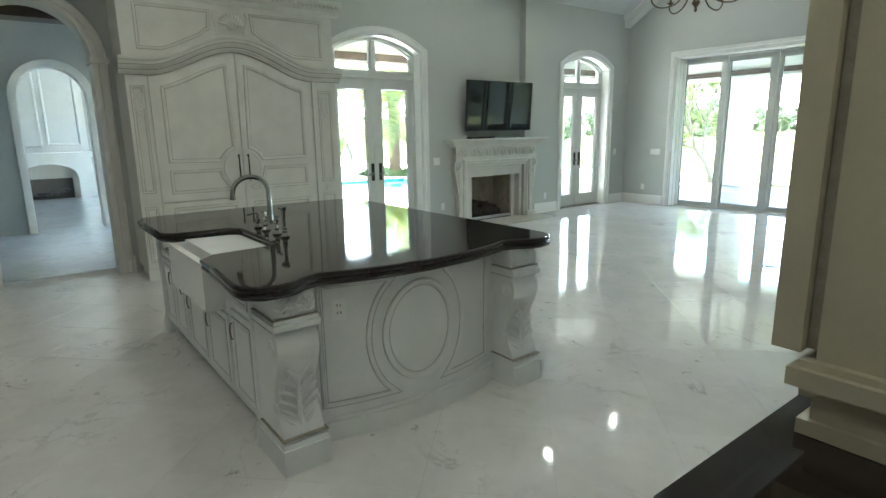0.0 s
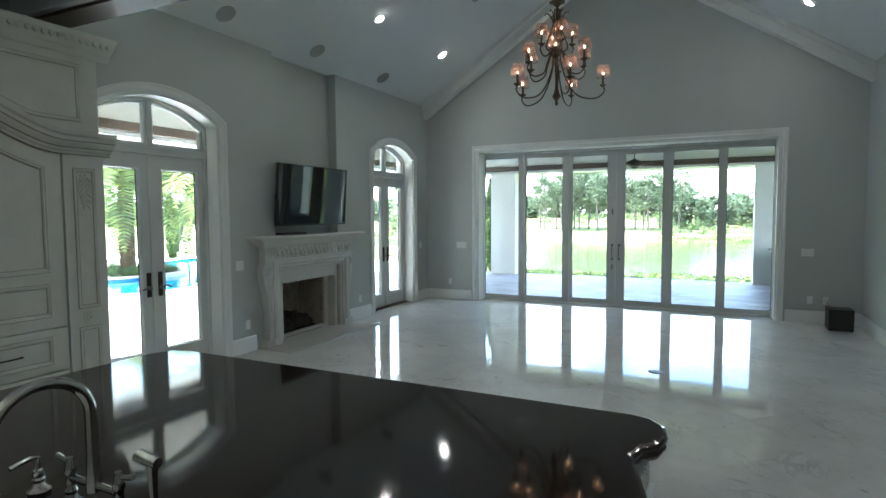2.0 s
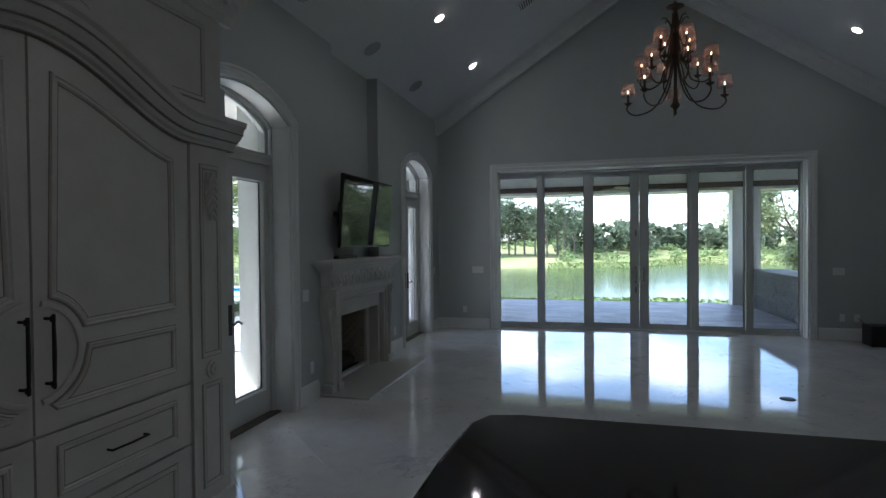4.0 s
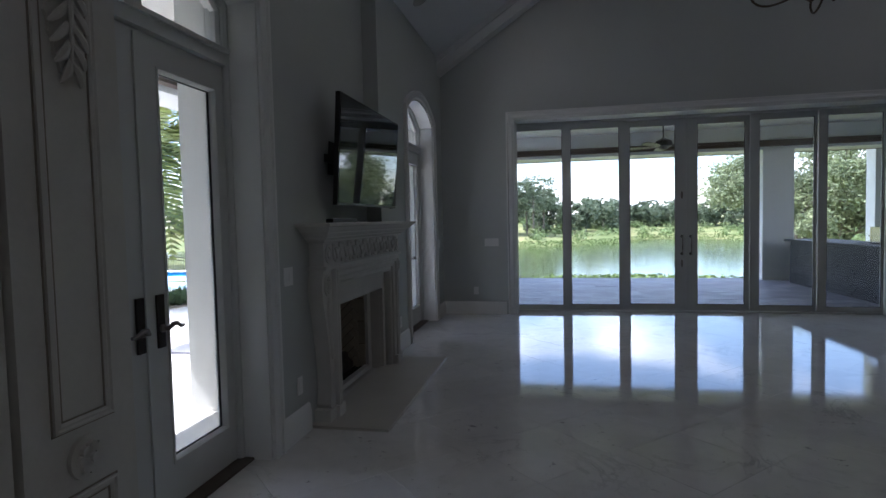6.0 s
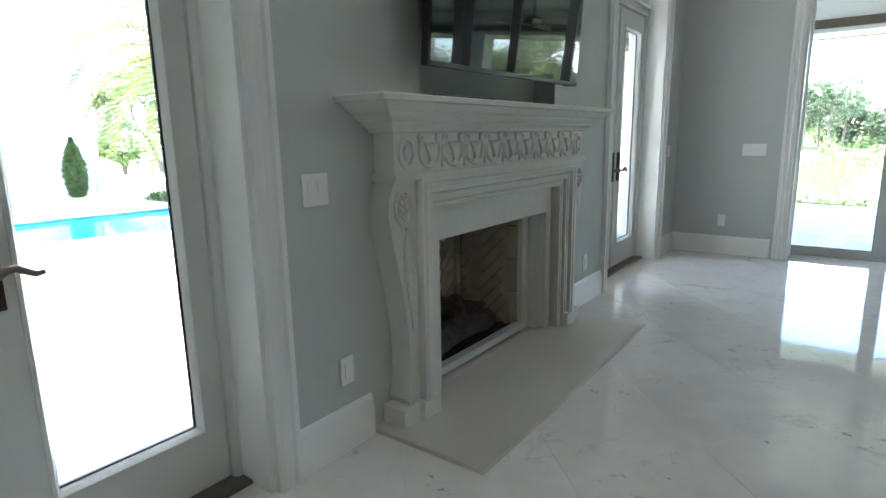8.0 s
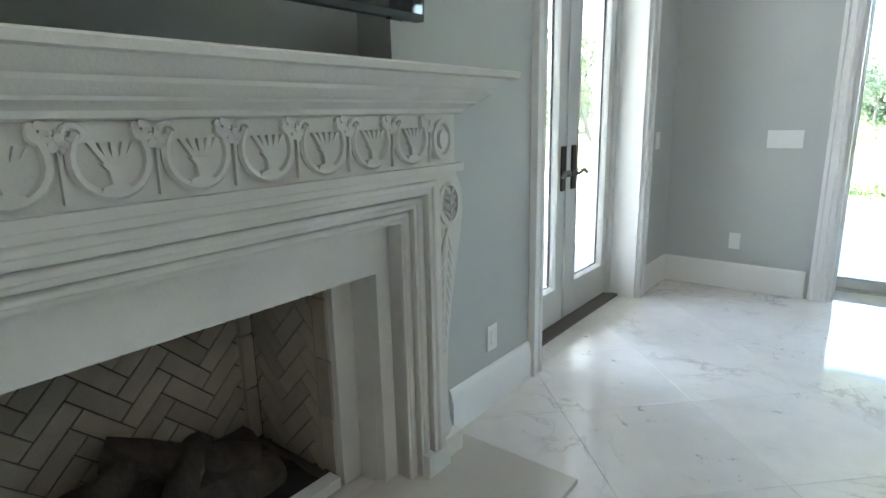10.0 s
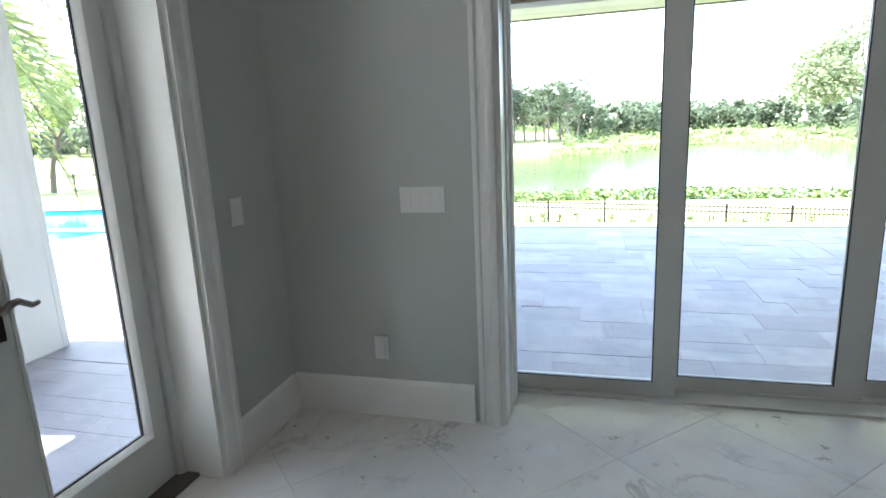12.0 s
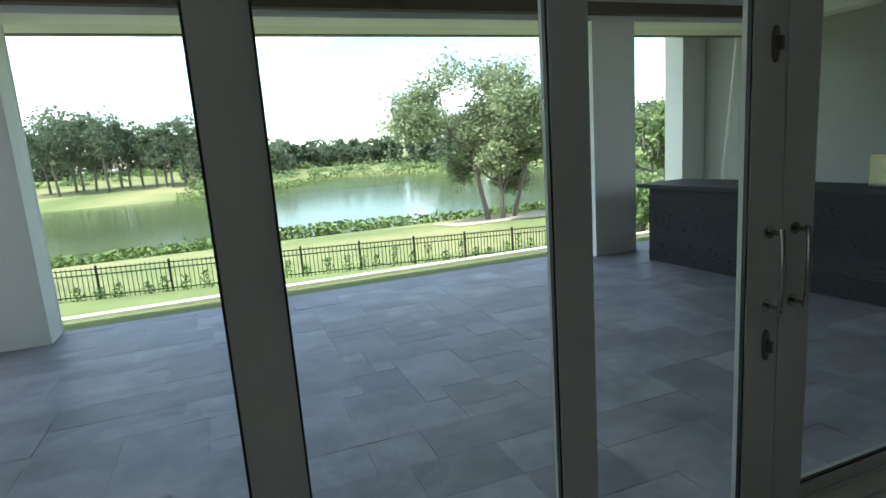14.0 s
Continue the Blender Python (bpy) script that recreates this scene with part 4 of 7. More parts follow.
# arched passage casing and stone jamb pillars
bm = bmesh.new()
apath = [(ARCH_C - ARCH_HALF, 0.0)] + seg_arch(ARCH_C, ARCH_HALF, ARCH_SPRING, ARCH_APEX - 0.003, 24) + [(ARCH_C + ARCH_HALF, 0.0)]
sweep(bm, [(-0.02, -0.36), (-0.02, 0.012), (0.0, 0.03), (0.03, 0.035), (0.045, 0.02), (0.10, 0.02), (0.115, 0.04), (0.125, 0.0), (0.002, 0.0), (0.002, -0.36)], apath, on_x)
part("trim_arch", bm, M_STONE, None, "cream stone casing of the arched passage", kind="structure", category="trim")
bm = boxes((-0.36, 0.06, ARCH_C + ARCH_HALF - 0.04, ARCH_C + ARCH_HALF + 0.14, ARCH_SPRING - 0.05, ARCH_SPRING + 0.0), (-0.36, 0.06, ARCH_C - ARCH_HALF - 0.14, ARCH_C - ARCH_HALF + 0.04, ARCH_SPRING - 0.05, ARCH_SPRING), bev=0.01)
part("trim_impost", bm, M_STONE, None, "cream stone impost blocks of the arched passage", kind="structure", category="trim")

# ---- counter run beside the walk, with the hutch that stands on it ----
run = thing("base_cabinet", 7.17, -8.75, 0, "cream painted base cabinet run on the marble floor", "cabinet")
bm = boxes((6.90, 7.49, -9.62, -7.6, 0.1, 0.885), (6.95, 7.45, -9.58, -7.64, 0, 0.1))
bm.transform(run.matrix_basis.inverted())
part("body", bm, M_CAB, run, smooth=0)
for y0, y1 in ((-9.6, -9.24), (-9.22, -8.88), (-8.20, -7.9), (-7.88, -7.62)):
    bm = boxes((6.882, 6.90, y0, y1, 0.13, 0.86), bev=0.003)
    bm.transform(run.matrix_basis.inverted())
    part("door", bm, M_CAB, run)
part("worktop", boxes((6.845, 7.495, -9.68, -8.845, 0.887, 0.93), (6.845, 7.495, -8.25, -7.55, 0.887, 0.93), (7.28, 7.495, -8.845, -8.25, 0.887, 0.93), bev=0.006), M_TOP, None, "dark polished stone worktop on the cabinet run", category="countertop")
part("farmhouse_sink", boxes((6.82, 6.86, -8.84, -8.255, 0.62, 0.915), (6.86, 7.27, -8.84, -8.81, 0.62, 0.88), (6.86, 7.27, -8.285, -8.255, 0.62, 0.88), (7.24, 7.27, -8.81, -8.285, 0.62, 0.88), (6.86, 7.24, -8.81, -8.285, 0.62, 0.65), bev=0.006), M_SINK, None, "white fireclay apron sink set in the cabinet run", category="sink")
hutch = thing("hutch_cabinet", 7.22, -9.05, 0.93, "tan hutch cabinet with shade in its paint colour, standing on the dark worktop", "cabinet")
hi_ = hutch.matrix_basis.inverted() @ Matrix.Translation((-0.055, 0, 0))
bm = boxes((6.985, 7.49, -9.24, -8.88, 1.10, 2.75))
bm.transform(hi_)
part("body", bm, M_HUTCH, hutch, smooth=0)
bm = boxes((6.905, 6.962, -9.262, -8.88, 1.115, 2.74), bev=0.004)
bm.transform(hi_)
part("door", bm, M_HUTCH, hutch)
# Umber slab between door and body paints the shade of the gap.
bm = boxes((6.964, 6.984, -9.235, -8.89, 1.12, 2.74))
bm.transform(hi_)
part("painted_gap_shade", bm, M_GLAZE, hutch, "dark umber strip in the groove", 0)
bm = bmesh.new()
for x0, y0, z0, z1 in ((6.945, -9.28, 1.045, 1.085), (6.96, -9.262, 1.085, 1.10), (6.965, -9.255, 1.02, 1.045), (6.985, -9.235, 0.965, 1.02), (6.965, -9.25, 0.931, 0.965)):
    box(bm, x0, 7.49, y0, -8.88, z0 + 0.0005, z1)
bevel(bm, 0.008, 2)
bm.transform(hi_)
part("base_moulding", bm, M_HUTCH, hutch)


# ---- fireplace ----
FC = -3.79
fp = thing("fireplace", 0.0, FC, 0.0, "carved pale limestone fireplace surround against the grey wall", "fireplace")


def fx(u, v, d):
    return (d, u, v)


# outer jambs and lintel in stepped bands round the opening
def band(a, b, zt, th, zb, name, steps=None):
    """A flat three-sided band: outer half width a, inner half width b."""
    bm = bmesh.new()
    prism(bm, [(-a, zb), (-b, zb), (-b, zt - (a - b)), (b, zt - (a - b)), (b, zb), (a, zb), (a, zt), (-a, zt)], fx, 0.002, th)
    bevel(bm, 0.011, 3, 50)
    return part(name, bm, M_STONE, fp)


band(0.80, 0.74, 1.098, 0.145, 0.0, "outer_band")
band(0.745, 0.695, 1.043, 0.12, 0.0, "middle_band")
band(0.70, 0.655, 0.995, 0.097, 0.0, "inner_band")
for half, base, top_z in ((0.77, 0.145, 1.068), (0.72, 0.12, 1.018), (0.678, 0.097, 0.973)):
    bm = bmesh.new()
    sweep(bm, [(-0.014, -0.004), (-0.011, 0.004), (-0.005, 0.008), (0.005, 0.008), (0.011, 0.004), (0.014, -0.004)], [(-half, 0.105), (-half, top_z), (half, top_z), (half, 0.105)], lambda u, v, d: (base + d, u, v))
    part("bead", bm, M_STONE, fp)
bm = bmesh.new()
for a, x0, x1, zt in ((0.668, 0.001, 0.035, 0.965), (0.603, -0.09, 0.0, 0.915)):
    prism(bm, [(-a, 0.0), (-0.54, 0.0), (-0.54, 0.788), (0.595, 0.788), (0.595, 0.0), (a, 0.0), (a, zt), (-a, zt)], fx, x0, x1)
part("slip", bm, M_STONE, fp, "smooth stone slip with a deep lintel round the firebox", 0)
bm = bmesh.new()
prism(bm, [(-0.60, 0.0), (-0.49, 0.0), (-0.49, 0.88), (0.512, 0.88), (0.512, 0.0), (0.60, 0.0), (0.60, 0.915), (-0.60, 0.915)], fx, -0.13, -0.092)
part("firebox_frame", bm, M_STONE, fp, "plain stone strip at the firebox mouth", 0)
part("kerb", boxes((-0.125, -0.07, -0.4775, 0.4775, 0.022, 0.062), bev=0.004), M_STONE, fp)
for s in (-1, 1):
    part("plinth", boxes((0.002, 0.15, s * 0.70 if s > 0 else -0.82, 0.82 if s > 0 else -0.70, 0.0, 0.105), bev=0.006), M_STONE, fp)
# frieze with its row of carved urns
part("frieze", boxes((0.002, 0.11, -0.93, 0.93, 1.12, 1.285), (0.002, 0.135, -0.95, 0.95, 1.095, 1.122), bev=0.006), M_STONE, fp)
for k in range(9):
    uc = -0.70 + 1.40 * k / 8
    put = lambda u, v, d: (0.11 + d, u, v)
    bm = bmesh.new()
    pts = [(uc + s * 0.070 * math.sin(t) , 1.142 + 0.072 * (1 - math.cos(t)) ) for s in (1,) for t in [-2.3 + 4.6 * i / 16 for i in range(17)]]
    tube(bm, [put(u, v, 0.004) for u, v in pts], 0.0105, 6)
    for ru, rv in ((0.087, 1.245), (0.06, 1.268)):
        for q in range(5):
            a = q * 1.2566
            prism(bm, ellipse(uc + ru + 0.011 * math.cos(a), rv + 0.011 * math.sin(a), 0.009, 0.009, 8), put, -0.002, 0.012 + 0.002 * (q % 2))
    for s in (-1, 1):
        tube(bm, [put(uc + s * (0.062 + 0.017 * math.cos(t)), 1.262 + 0.015 * math.sin(t), 0.006) for t in [i * 0.7 for i in range(9)]], 0.007, 6)
    for a in (-0.6, -0.3, 0, 0.3, 0.6):
        prism(bm, [(uc + 0.028 * math.sin(a) + 0.022 * math.sin(a) * i, 1.205 + 0.02 * i) for i in (0, 1, 2)] + [(uc + 0.028 * math.sin(a) + 0.04 * math.sin(a) + 0.012, 1.24), (uc + 0.028 * math.sin(a) + 0.012, 1.205)], put, -0.002, 0.013)
    prism(bm, [(uc - 0.03, 1.15), (uc + 0.03, 1.15), (uc + 0.024, 1.16), (uc + 0.007, 1.165), (uc + 0.01, 1.19), (uc + 0.022, 1.205), (uc - 0.022, 1.205), (uc - 0.01, 1.19), (uc - 0.007, 1.165), (uc - 0.024, 1.16)], put, -0.002, 0.016)
    prism(bm, [(uc + 0.083, 1.135), (uc + 0.093, 1.135), (uc + 0.090, 1.27), (uc + 0.086, 1.27)], put, -0.002, 0.012)
    part("urn_carving", bm, M_STONE, fp)
for s in (-1, 1):
    bm = bmesh.new()
    put = lambda u, v, d: (0.11 + d, u, v)
    sweep(bm, [(0, -0.002), (0, 0.012), (0.014, 0.012), (0.02, -0.002)], ellipse(s * 0.855, 1.205, 0.052, 0.066, 24), put, closed=True)
    prism(bm, ellipse(s * 0.855, 1.205, 0.022, 0.032, 16), put, -0.001, 0.014)
    part("oval_boss", bm, M_STONE, fp)
    # scrolled console: broad volute above, tapering to a small foot scroll
    bm = bmesh.new()
    outer = [(0.80, 1.097), (0.93, 1.097), (0.965, 1.03), (0.972, 0.95), (0.955, 0.86), (0.925, 0.74), (0.895, 0.60), (0.872, 0.46), (0.862, 0.33), (0.865, 0.22), (0.875, 0.17), (0.885, 0.13), (0.87, 0.10), (0.80, 0.10)]
    prism(bm, [(s * u, v) for u, v in outer], fx, 0.002, 0.11)
    bevel(bm, 0.012, 2, 25)
    con = part("console", bm, M_STONE, fp, "carved scroll console")
    put2 = lambda u, v, d: (0.11 + d, u, v)
    bm = bmesh.new()
    sweep(bm, [(0, -0.002), (0, 0.010), (0.012, 0.012), (0.018, -0.002)], ellipse(s * 0.885, 0.985, 0.058, 0.075, 24), put2, closed=True)
    acanthus(bm, put2, s * 0.885, 0.925, 0.07, 0.11, 0.014, 4)
    part("volute_carving", bm, M_STONE, con)
    bm = bmesh.new()
    acanthus(bm, lambda u, v, d: (0.11 + d, s * (0.872 - 0.09 * v) + u * (1.0 - 1.3 * v), 0.90 - v), 0.0, 0.0, 0.09, 0.40, 0.007, 9)
    part("leaf_carving", bm, M_STONE, con)
    part("foot", boxes((0.002, 0.125, 0.80 if s > 0 else -0.93, 0.93 if s > 0 else -0.80, 0.0, 0.10), bev=0.008), M_STONE, con)
# mantel shelf: a stepped cornice on three sides
bm = bmesh.new()
prof3 = [(0.115, 0.94, 1.285), (0.13, 0.955, 1.290), (0.135, 0.96, 1.303), (0.15, 0.98, 1.312), (0.165, 0.995, 1.32), (0.165, 0.995, 1.328), (0.178, 1.015, 1.335), (0.195, 1.04, 1.352), (0.198, 1.045, 1.362), (0.21, 1.06, 1.368), (0.228, 1.09, 1.388), (0.236, 1.105, 1.398), (0.25, 1.13, 1.402), (0.252, 1.135, 1.42), (0.246, 1.13, 1.426)]
rings = [[bm.verts.new(p) for p in ((0.002, -w, z), (d, -w, z), (d, w, z), (0.002, w, z))] for d, w, z in prof3]
for a, b in zip(rings, rings[1:]):
    for i in range(4):
        bm.faces.new((a[i], a[(i + 1) % 4], b[(i + 1) % 4], b[i]))
bm.faces.new(rings[0][::-1])
bm.faces.new(rings[-1])
part("mantel_shelf", bm, M_STONE, fp, "stepped mantel shelf", 25)
part("hearth_slab", boxes((0.0, 0.57, -4.79, -2.78, 0.0, 0.02), bev=0.004), M_HEARTH, None, "honed limestone hearth slab in the marble floor", kind="structure", category="hearth")

FIRE_Y0, FIRE_Y1 = FC - 0.50, FC + 0.50
# firebox lining: herringbone bricks
fbox = part("firebox", boxes((-0.62, -0.60, FIRE_Y0 + 0.02, FIRE_Y1 - 0.02, 0.0, 0.9), (-0.60, -0.13, FIRE_Y0 - 0.04, FIRE_Y0 - 0.012, 0.0, 0.9), (-0.60, -0.13, FIRE_Y1 + 0.012, FIRE_Y1 + 0.04, 0.0, 0.9), (-0.62, -0.13, FIRE_Y0 - 0.04, FIRE_Y1 + 0.04, 0.9, 0.93), (-0.62, -0.13, FIRE_Y0 - 0.04, FIRE_Y1 + 0.04, -0.02, 0.02)), M_MORTAR, None, "firebox lined with tan herringbone firebrick", 0, category="fireplace", kind="structure")


def clip(poly, u0, u1, v0, v1):
    for ax, lim, sg in ((0, u0, 1), (0, u1, -1), (1, v0, 1), (1, v1, -1)):
        out_ = []
        for i, p in enumerate(poly):
            q = poly[(i + 1) % len(poly)]
            dp, dq = (p[ax] - lim) * sg, (q[ax] - lim) * sg
            if dp >= 0:
                out_.append(p)
            if (dp < 0) != (dq < 0) and abs(dp - dq) > 1e-12:
                t = dp / (dp - dq)
                out_.append((p[0] + t * (q[0] - p[0]), p[1] + t * (q[1] - p[1])))
        poly = out_
        if len(poly) < 3:
            return []
    return poly


def area(poly):
    return abs(sum(p[0] * q[1] - q[0] * p[1] for p, q in zip(poly, poly[1:] + poly[:1]))) / 2


def herringbone(u0, u1, v0, v1, put):
    L, W, g = 0.20, 0.066, 0.006
    c, s = math.cos(math.pi / 4), math.sin(math.pi / 4)
    for i in range(-12, 13):
        for j in range(-6, 7):
            for flip in (0, 1):
                # blocks of the running herringbone in its own grid
                x, y = i * W + j * L, i * W - j * L
                if flip:
                    q = [(x + g / 2, y + g / 2), (x + L - g / 2, y + g / 2), (x + L - g / 2, y + W - g / 2), (x + g / 2, y + W - g / 2)]
                else:
                    q = [(x + g / 2, y + W + g / 2), (x + W - g / 2, y + W + g / 2), (x + W - g / 2, y + W + L - g / 2), (x + g / 2, y + W + L - g / 2)]
                pts = [((u0 + u1) / 2 + a * c - b * s, (v0 + v1) / 2 + a * s + b * c) for a, b in q]
                pts = clip(pts, u0, u1, v0, v1)
                if len(pts) >= 3 and area(pts) > 0.0004:
                    bm_ = bmesh.new()
                    prism(bm_, pts, put, 0.0, 0.012)
                    part("firebrick", bm_, M_BRICK, fbox, smooth=0)


herringbone(FIRE_Y0 + 0.12, FIRE_Y1 - 0.02, 0.03, 0.89, lambda u, v, d: (-0.60 + d, u, v))
herringbone(-0.56, -0.19, 0.03, 0.89, lambda u, v, d: (u, FIRE_Y1 + 0.012 - d, v))
herringbone(-0.56, -0.19, 0.03, 0.89, lambda u, v, d: (u, FIRE_Y0 - 0.012 + d, v))
for y in (FIRE_Y0 + 0.02, FIRE_Y1 - 0.03):
    for z in (0.04, 0.26, 0.48, 0.70):
        part("firebrick", boxes((-0.60, -0.565, y - 0.02, y + 0.03, z, z + 0.212)), M_BRICK, fbox, smooth=0)
for y0, y1 in ((FIRE_Y0 - 0.012, FIRE_Y0), (FIRE_Y1, FIRE_Y1 + 0.012)):
    for z in (0.04, 0.26, 0.48, 0.70):
        part("firebrick", boxes((-0.185, -0.12, y0, y1, z, z + 0.212)), M_BRICK, fbox, smooth=0)

logs = thing("gas_log_set", -0.32, FC, 0.022, "charred ceramic gas logs on a dark ash bed in the firebox", "fire logs")
bm = bmesh.new()
nx, ny = 8, 18
grid = [[bm.verts.new((-0.24 + 0.44 * i / nx, -0.44 + 0.88 * j / ny, 0.03 + 0.02 * noise.noise((i * 1.3, j * 1.1, 0)))) for j in range(ny + 1)] for i in range(nx + 1)]
for i in range(nx):
    for j in range(ny):
        bm.faces.new((grid[i][j], grid[i + 1][j], grid[i + 1][j + 1], grid[i][j + 1]))
box(bm, -0.24, 0.20, -0.44, 0.44, 0.0, 0.015)
part("ash_bed", bm, M_ASH, logs)


def log(p, q, r, seed):
    bm_ = bmesh.new()
    n = 14
    P, Q = Vector(p), Vector(q)
    side = (Q - P).orthogonal().normalized()
    up = (Q - P).normalized().cross(side)
    rings_ = []
    for i in range(n + 1):
        t = i / n
        c_ = P.lerp(Q, t) + side * 0.02 * math.sin(3 * t + seed) + up * 0.015 * math.cos(4 * t + seed)
        ring = []
        for k in range(14):
            a = 2 * math.pi * k / 14
            rr = r * (1 - 0.25 * abs(t - 0.45)) * (1 + 0.28 * noise.noise((math.cos(a) * 1.6 + seed, math.sin(a) * 1.6, t * 5)))
            ring.append(bm_.verts.new(c_ + rr * (math.cos(a) * side + math.sin(a) * up)))
        rings_.append(ring)
    for a, b in zip(rings_, rings_[1:]):
        for k in range(14):
            bm_.faces.new((a[k], a[(k + 1) % 14], b[(k + 1) % 14], b[k]))
    bm_.faces.new(rings_[0][::-1])
    bm_.faces.new(rings_[-1])
    part("log", bm_, M_LOG, logs)


log((0.10, -0.40, 0.09), (0.08, 0.34, 0.10), 0.075, 1.0)
log((-0.12, -0.36, 0.11), (-0.10, 0.36, 0.12), 0.085, 2.3)
log((0.12, -0.34, 0.15), (-0.14, -0.05, 0.24), 0.06, 3.1)
log((0.06, 0.28, 0.14), (-0.16, -0.10, 0.27), 0.062, 4.7)
log((0.14, -0.10, 0.13), (-0.05, 0.16, 0.22), 0.05, 5.9)
log((0.15, -0.42, 0.05), (0.13, -0.34, 0.22), 0.045, 6.4)

# ---- television ----
tv = thing("television", 0.175, -3.797, 1.955, "large black flat television on a wall arm over the mantel", "television")
tv.matrix_basis = pose(0.175, -3.797, 1.955, 0, 3.5, 0)
part("frame", boxes((-0.035, 0.0, -0.742, 0.742, -0.402, 0.408), bev=0.004), M_BLACK, tv)
part("screen", boxes((0.0002, 0.003, -0.731, 0.731, -0.382, 0.397)), M_TV, tv, "dark glossy screen", 0)
part("back_housing", boxes((-0.10, -0.035, -0.45, 0.45, -0.30, 0.25), bev=0.012), M_BLACK, tv)
part("wall_arm", boxes((-0.312, -0.10, -0.06, 0.06, -0.10, 0.02), (-0.312, -0.30, -0.2, 0.2, -0.15, 0.12), (-0.30, -0.26, -0.5, -0.06, -0.06, 0.0), bev=0.004), M_BLACK, tv)
part("sensor", boxes((-0.02, 0.0, 0.60, 0.66, -0.408, -0.395), bev=0.002), M_BLACK, tv)
soundbox = thing("media_box", -0.05, -4.05, 1.427, "thin black media box on the mantel shelf", "electronics")
part("case", boxes((-0.07, 0.07, -0.26, 0.26, 0.0, 0.03), bev=0.004), M_BLACK, soundbox)

# ---- chandelier ----
CHX, CHY = 3.60, -3.92
M_IRON = mat("aged_bronze_iron", (0.11, 0.085, 0.06), 0.4, 0.8, var=0.3, scale=14, fine=90)
M_SHADE = bpy.data.materials.new("sheer_rose_shade")
M_SHADE.use_nodes = True
sn, sl = M_SHADE.node_tree.nodes, M_SHADE.node_tree.links
sn.clear()
so = sn.new("ShaderNodeOutputMaterial")
sm_ = sn.new("ShaderNodeMixShader")
st_ = sn.new("ShaderNodeBsdfTransparent")
sd_ = sn.new("ShaderNodeBsdfTranslucent")
sd_.inputs["Color"].default_value = (0.62, 0.40, 0.36, 1)
sm_.inputs[0].default_value = 0.42
sl.new(st_.outputs[0], sm_.inputs[1])
sl.new(sd_.outputs[0], sm_.inputs[2])
sl.new(sm_.outputs[0], so.inputs["Surface"])
chand = thing("chandelier", CHX, CHY, 2.88, "bronze three-tier chandelier with small sheer shades, lit", "chandelier")
bm = bmesh.new()
lathe(bm, [(0.004, 0.0), (0.02, 0.02), (0.012, 0.05), (0.03, 0.075), (0.05, 0.10), (0.03, 0.14), (0.018, 0.2), (0.016, 0.55), (0.04, 0.58), (0.05, 0.61), (0.03, 0.64), (0.015, 0.70), (0.013, 1.05), (0.03, 1.07), (0.06, 1.10), (0.03, 1.13), (0.01, 1.16)], 0, 0, 16)
part("stem", bm, M_IRON, chand)
top_z = ceil_z(CHX) - 2.88
bm = bmesh.new()
k = 0
z = 1.15
while z < top_z - 0.06:
    a = math.pi / 2 * (k % 2)
    tube(bm, [(0.011 * math.cos(t) * math.cos(a), 0.011 * math.cos(t) * math.sin(a), z + 0.022 + 0.022 * math.sin(t)) for t in [i * math.pi / 5 for i in range(11)]], 0.003, 5)
    z += 0.034
    k += 1
part("chain", bm, M_IRON, chand)
bm = bmesh.new()
lathe(bm, [(0.02, top_z - 0.10), (0.07, top_z - 0.06), (0.08, top_z + 0.02)], 0, 0, 20)
part("canopy", bm, M_IRON, chand)


def candle_arm(ang, z0, r, cup_z, dip):
    c, s = math.cos(ang), math.sin(ang)
    bm_ = bmesh.new()
    ctrl = [(0.025, z0 + 0.42), (0.05, z0 + 0.22), (0.12, z0 + 0.02), (r * 0.45, dip + 0.03), (r * 0.72, dip - 0.015), (r * 0.92, dip), (r + 0.015, dip + 0.06), (r, cup_z - 0.02)]
    pts = []
    for i in range(len(ctrl) - 1):
        p0, p1, p2, p3 = (ctrl[max(0, i - 1)], ctrl[i], ctrl[i + 1], ctrl[min(len(ctrl) - 1, i + 2)])
        for q in range(4):
            t = q / 4
            pts.append(tuple(0.5 * (2 * p1[m] + (p2[m] - p0[m]) * t + (2 * p0[m] - 5 * p1[m] + 4 * p2[m] - p3[m]) * t * t + (3 * p1[m] - p0[m] - 3 * p2[m] + p3[m]) * t ** 3) for m in (0, 1)))
    pts.append(ctrl[-1])
    tube(bm_, [(x * c, x * s, z_) for x, z_ in pts], 0.0085, 7)
    arm = part("arm", bm_, M_IRON, chand)
    cx, cy = r * c, r * s
    bm_ = bmesh.new()
    lathe(bm_, [(0.008, cup_z - 0.03), (0.036, cup_z - 0.008), (0.044, cup_z), (0.014, cup_z + 0.005), (0.013, cup_z + 0.10)], cx, cy, 14)
    part("candle_cup", bm_, M_IRON, arm)
    bm_ = bmesh.new()
    lathe(bm_, [(0.003, cup_z + 0.10), (0.006, cup_z + 0.112), (0.005, cup_z + 0.124), (0.001, cup_z + 0.138)], cx, cy, 8)
    part("bulb", bm_, M_BULB, arm, "small warm glowing bulb")
    bm_ = bmesh.new()
    lathe(bm_, [(0.074, cup_z + 0.075), (0.069, cup_z + 0.14), (0.061, cup_z + 0.205)], cx, cy, 20, cap=False)
    part("shade", bm_, M_SHADE, arm, "small sheer rose shade")


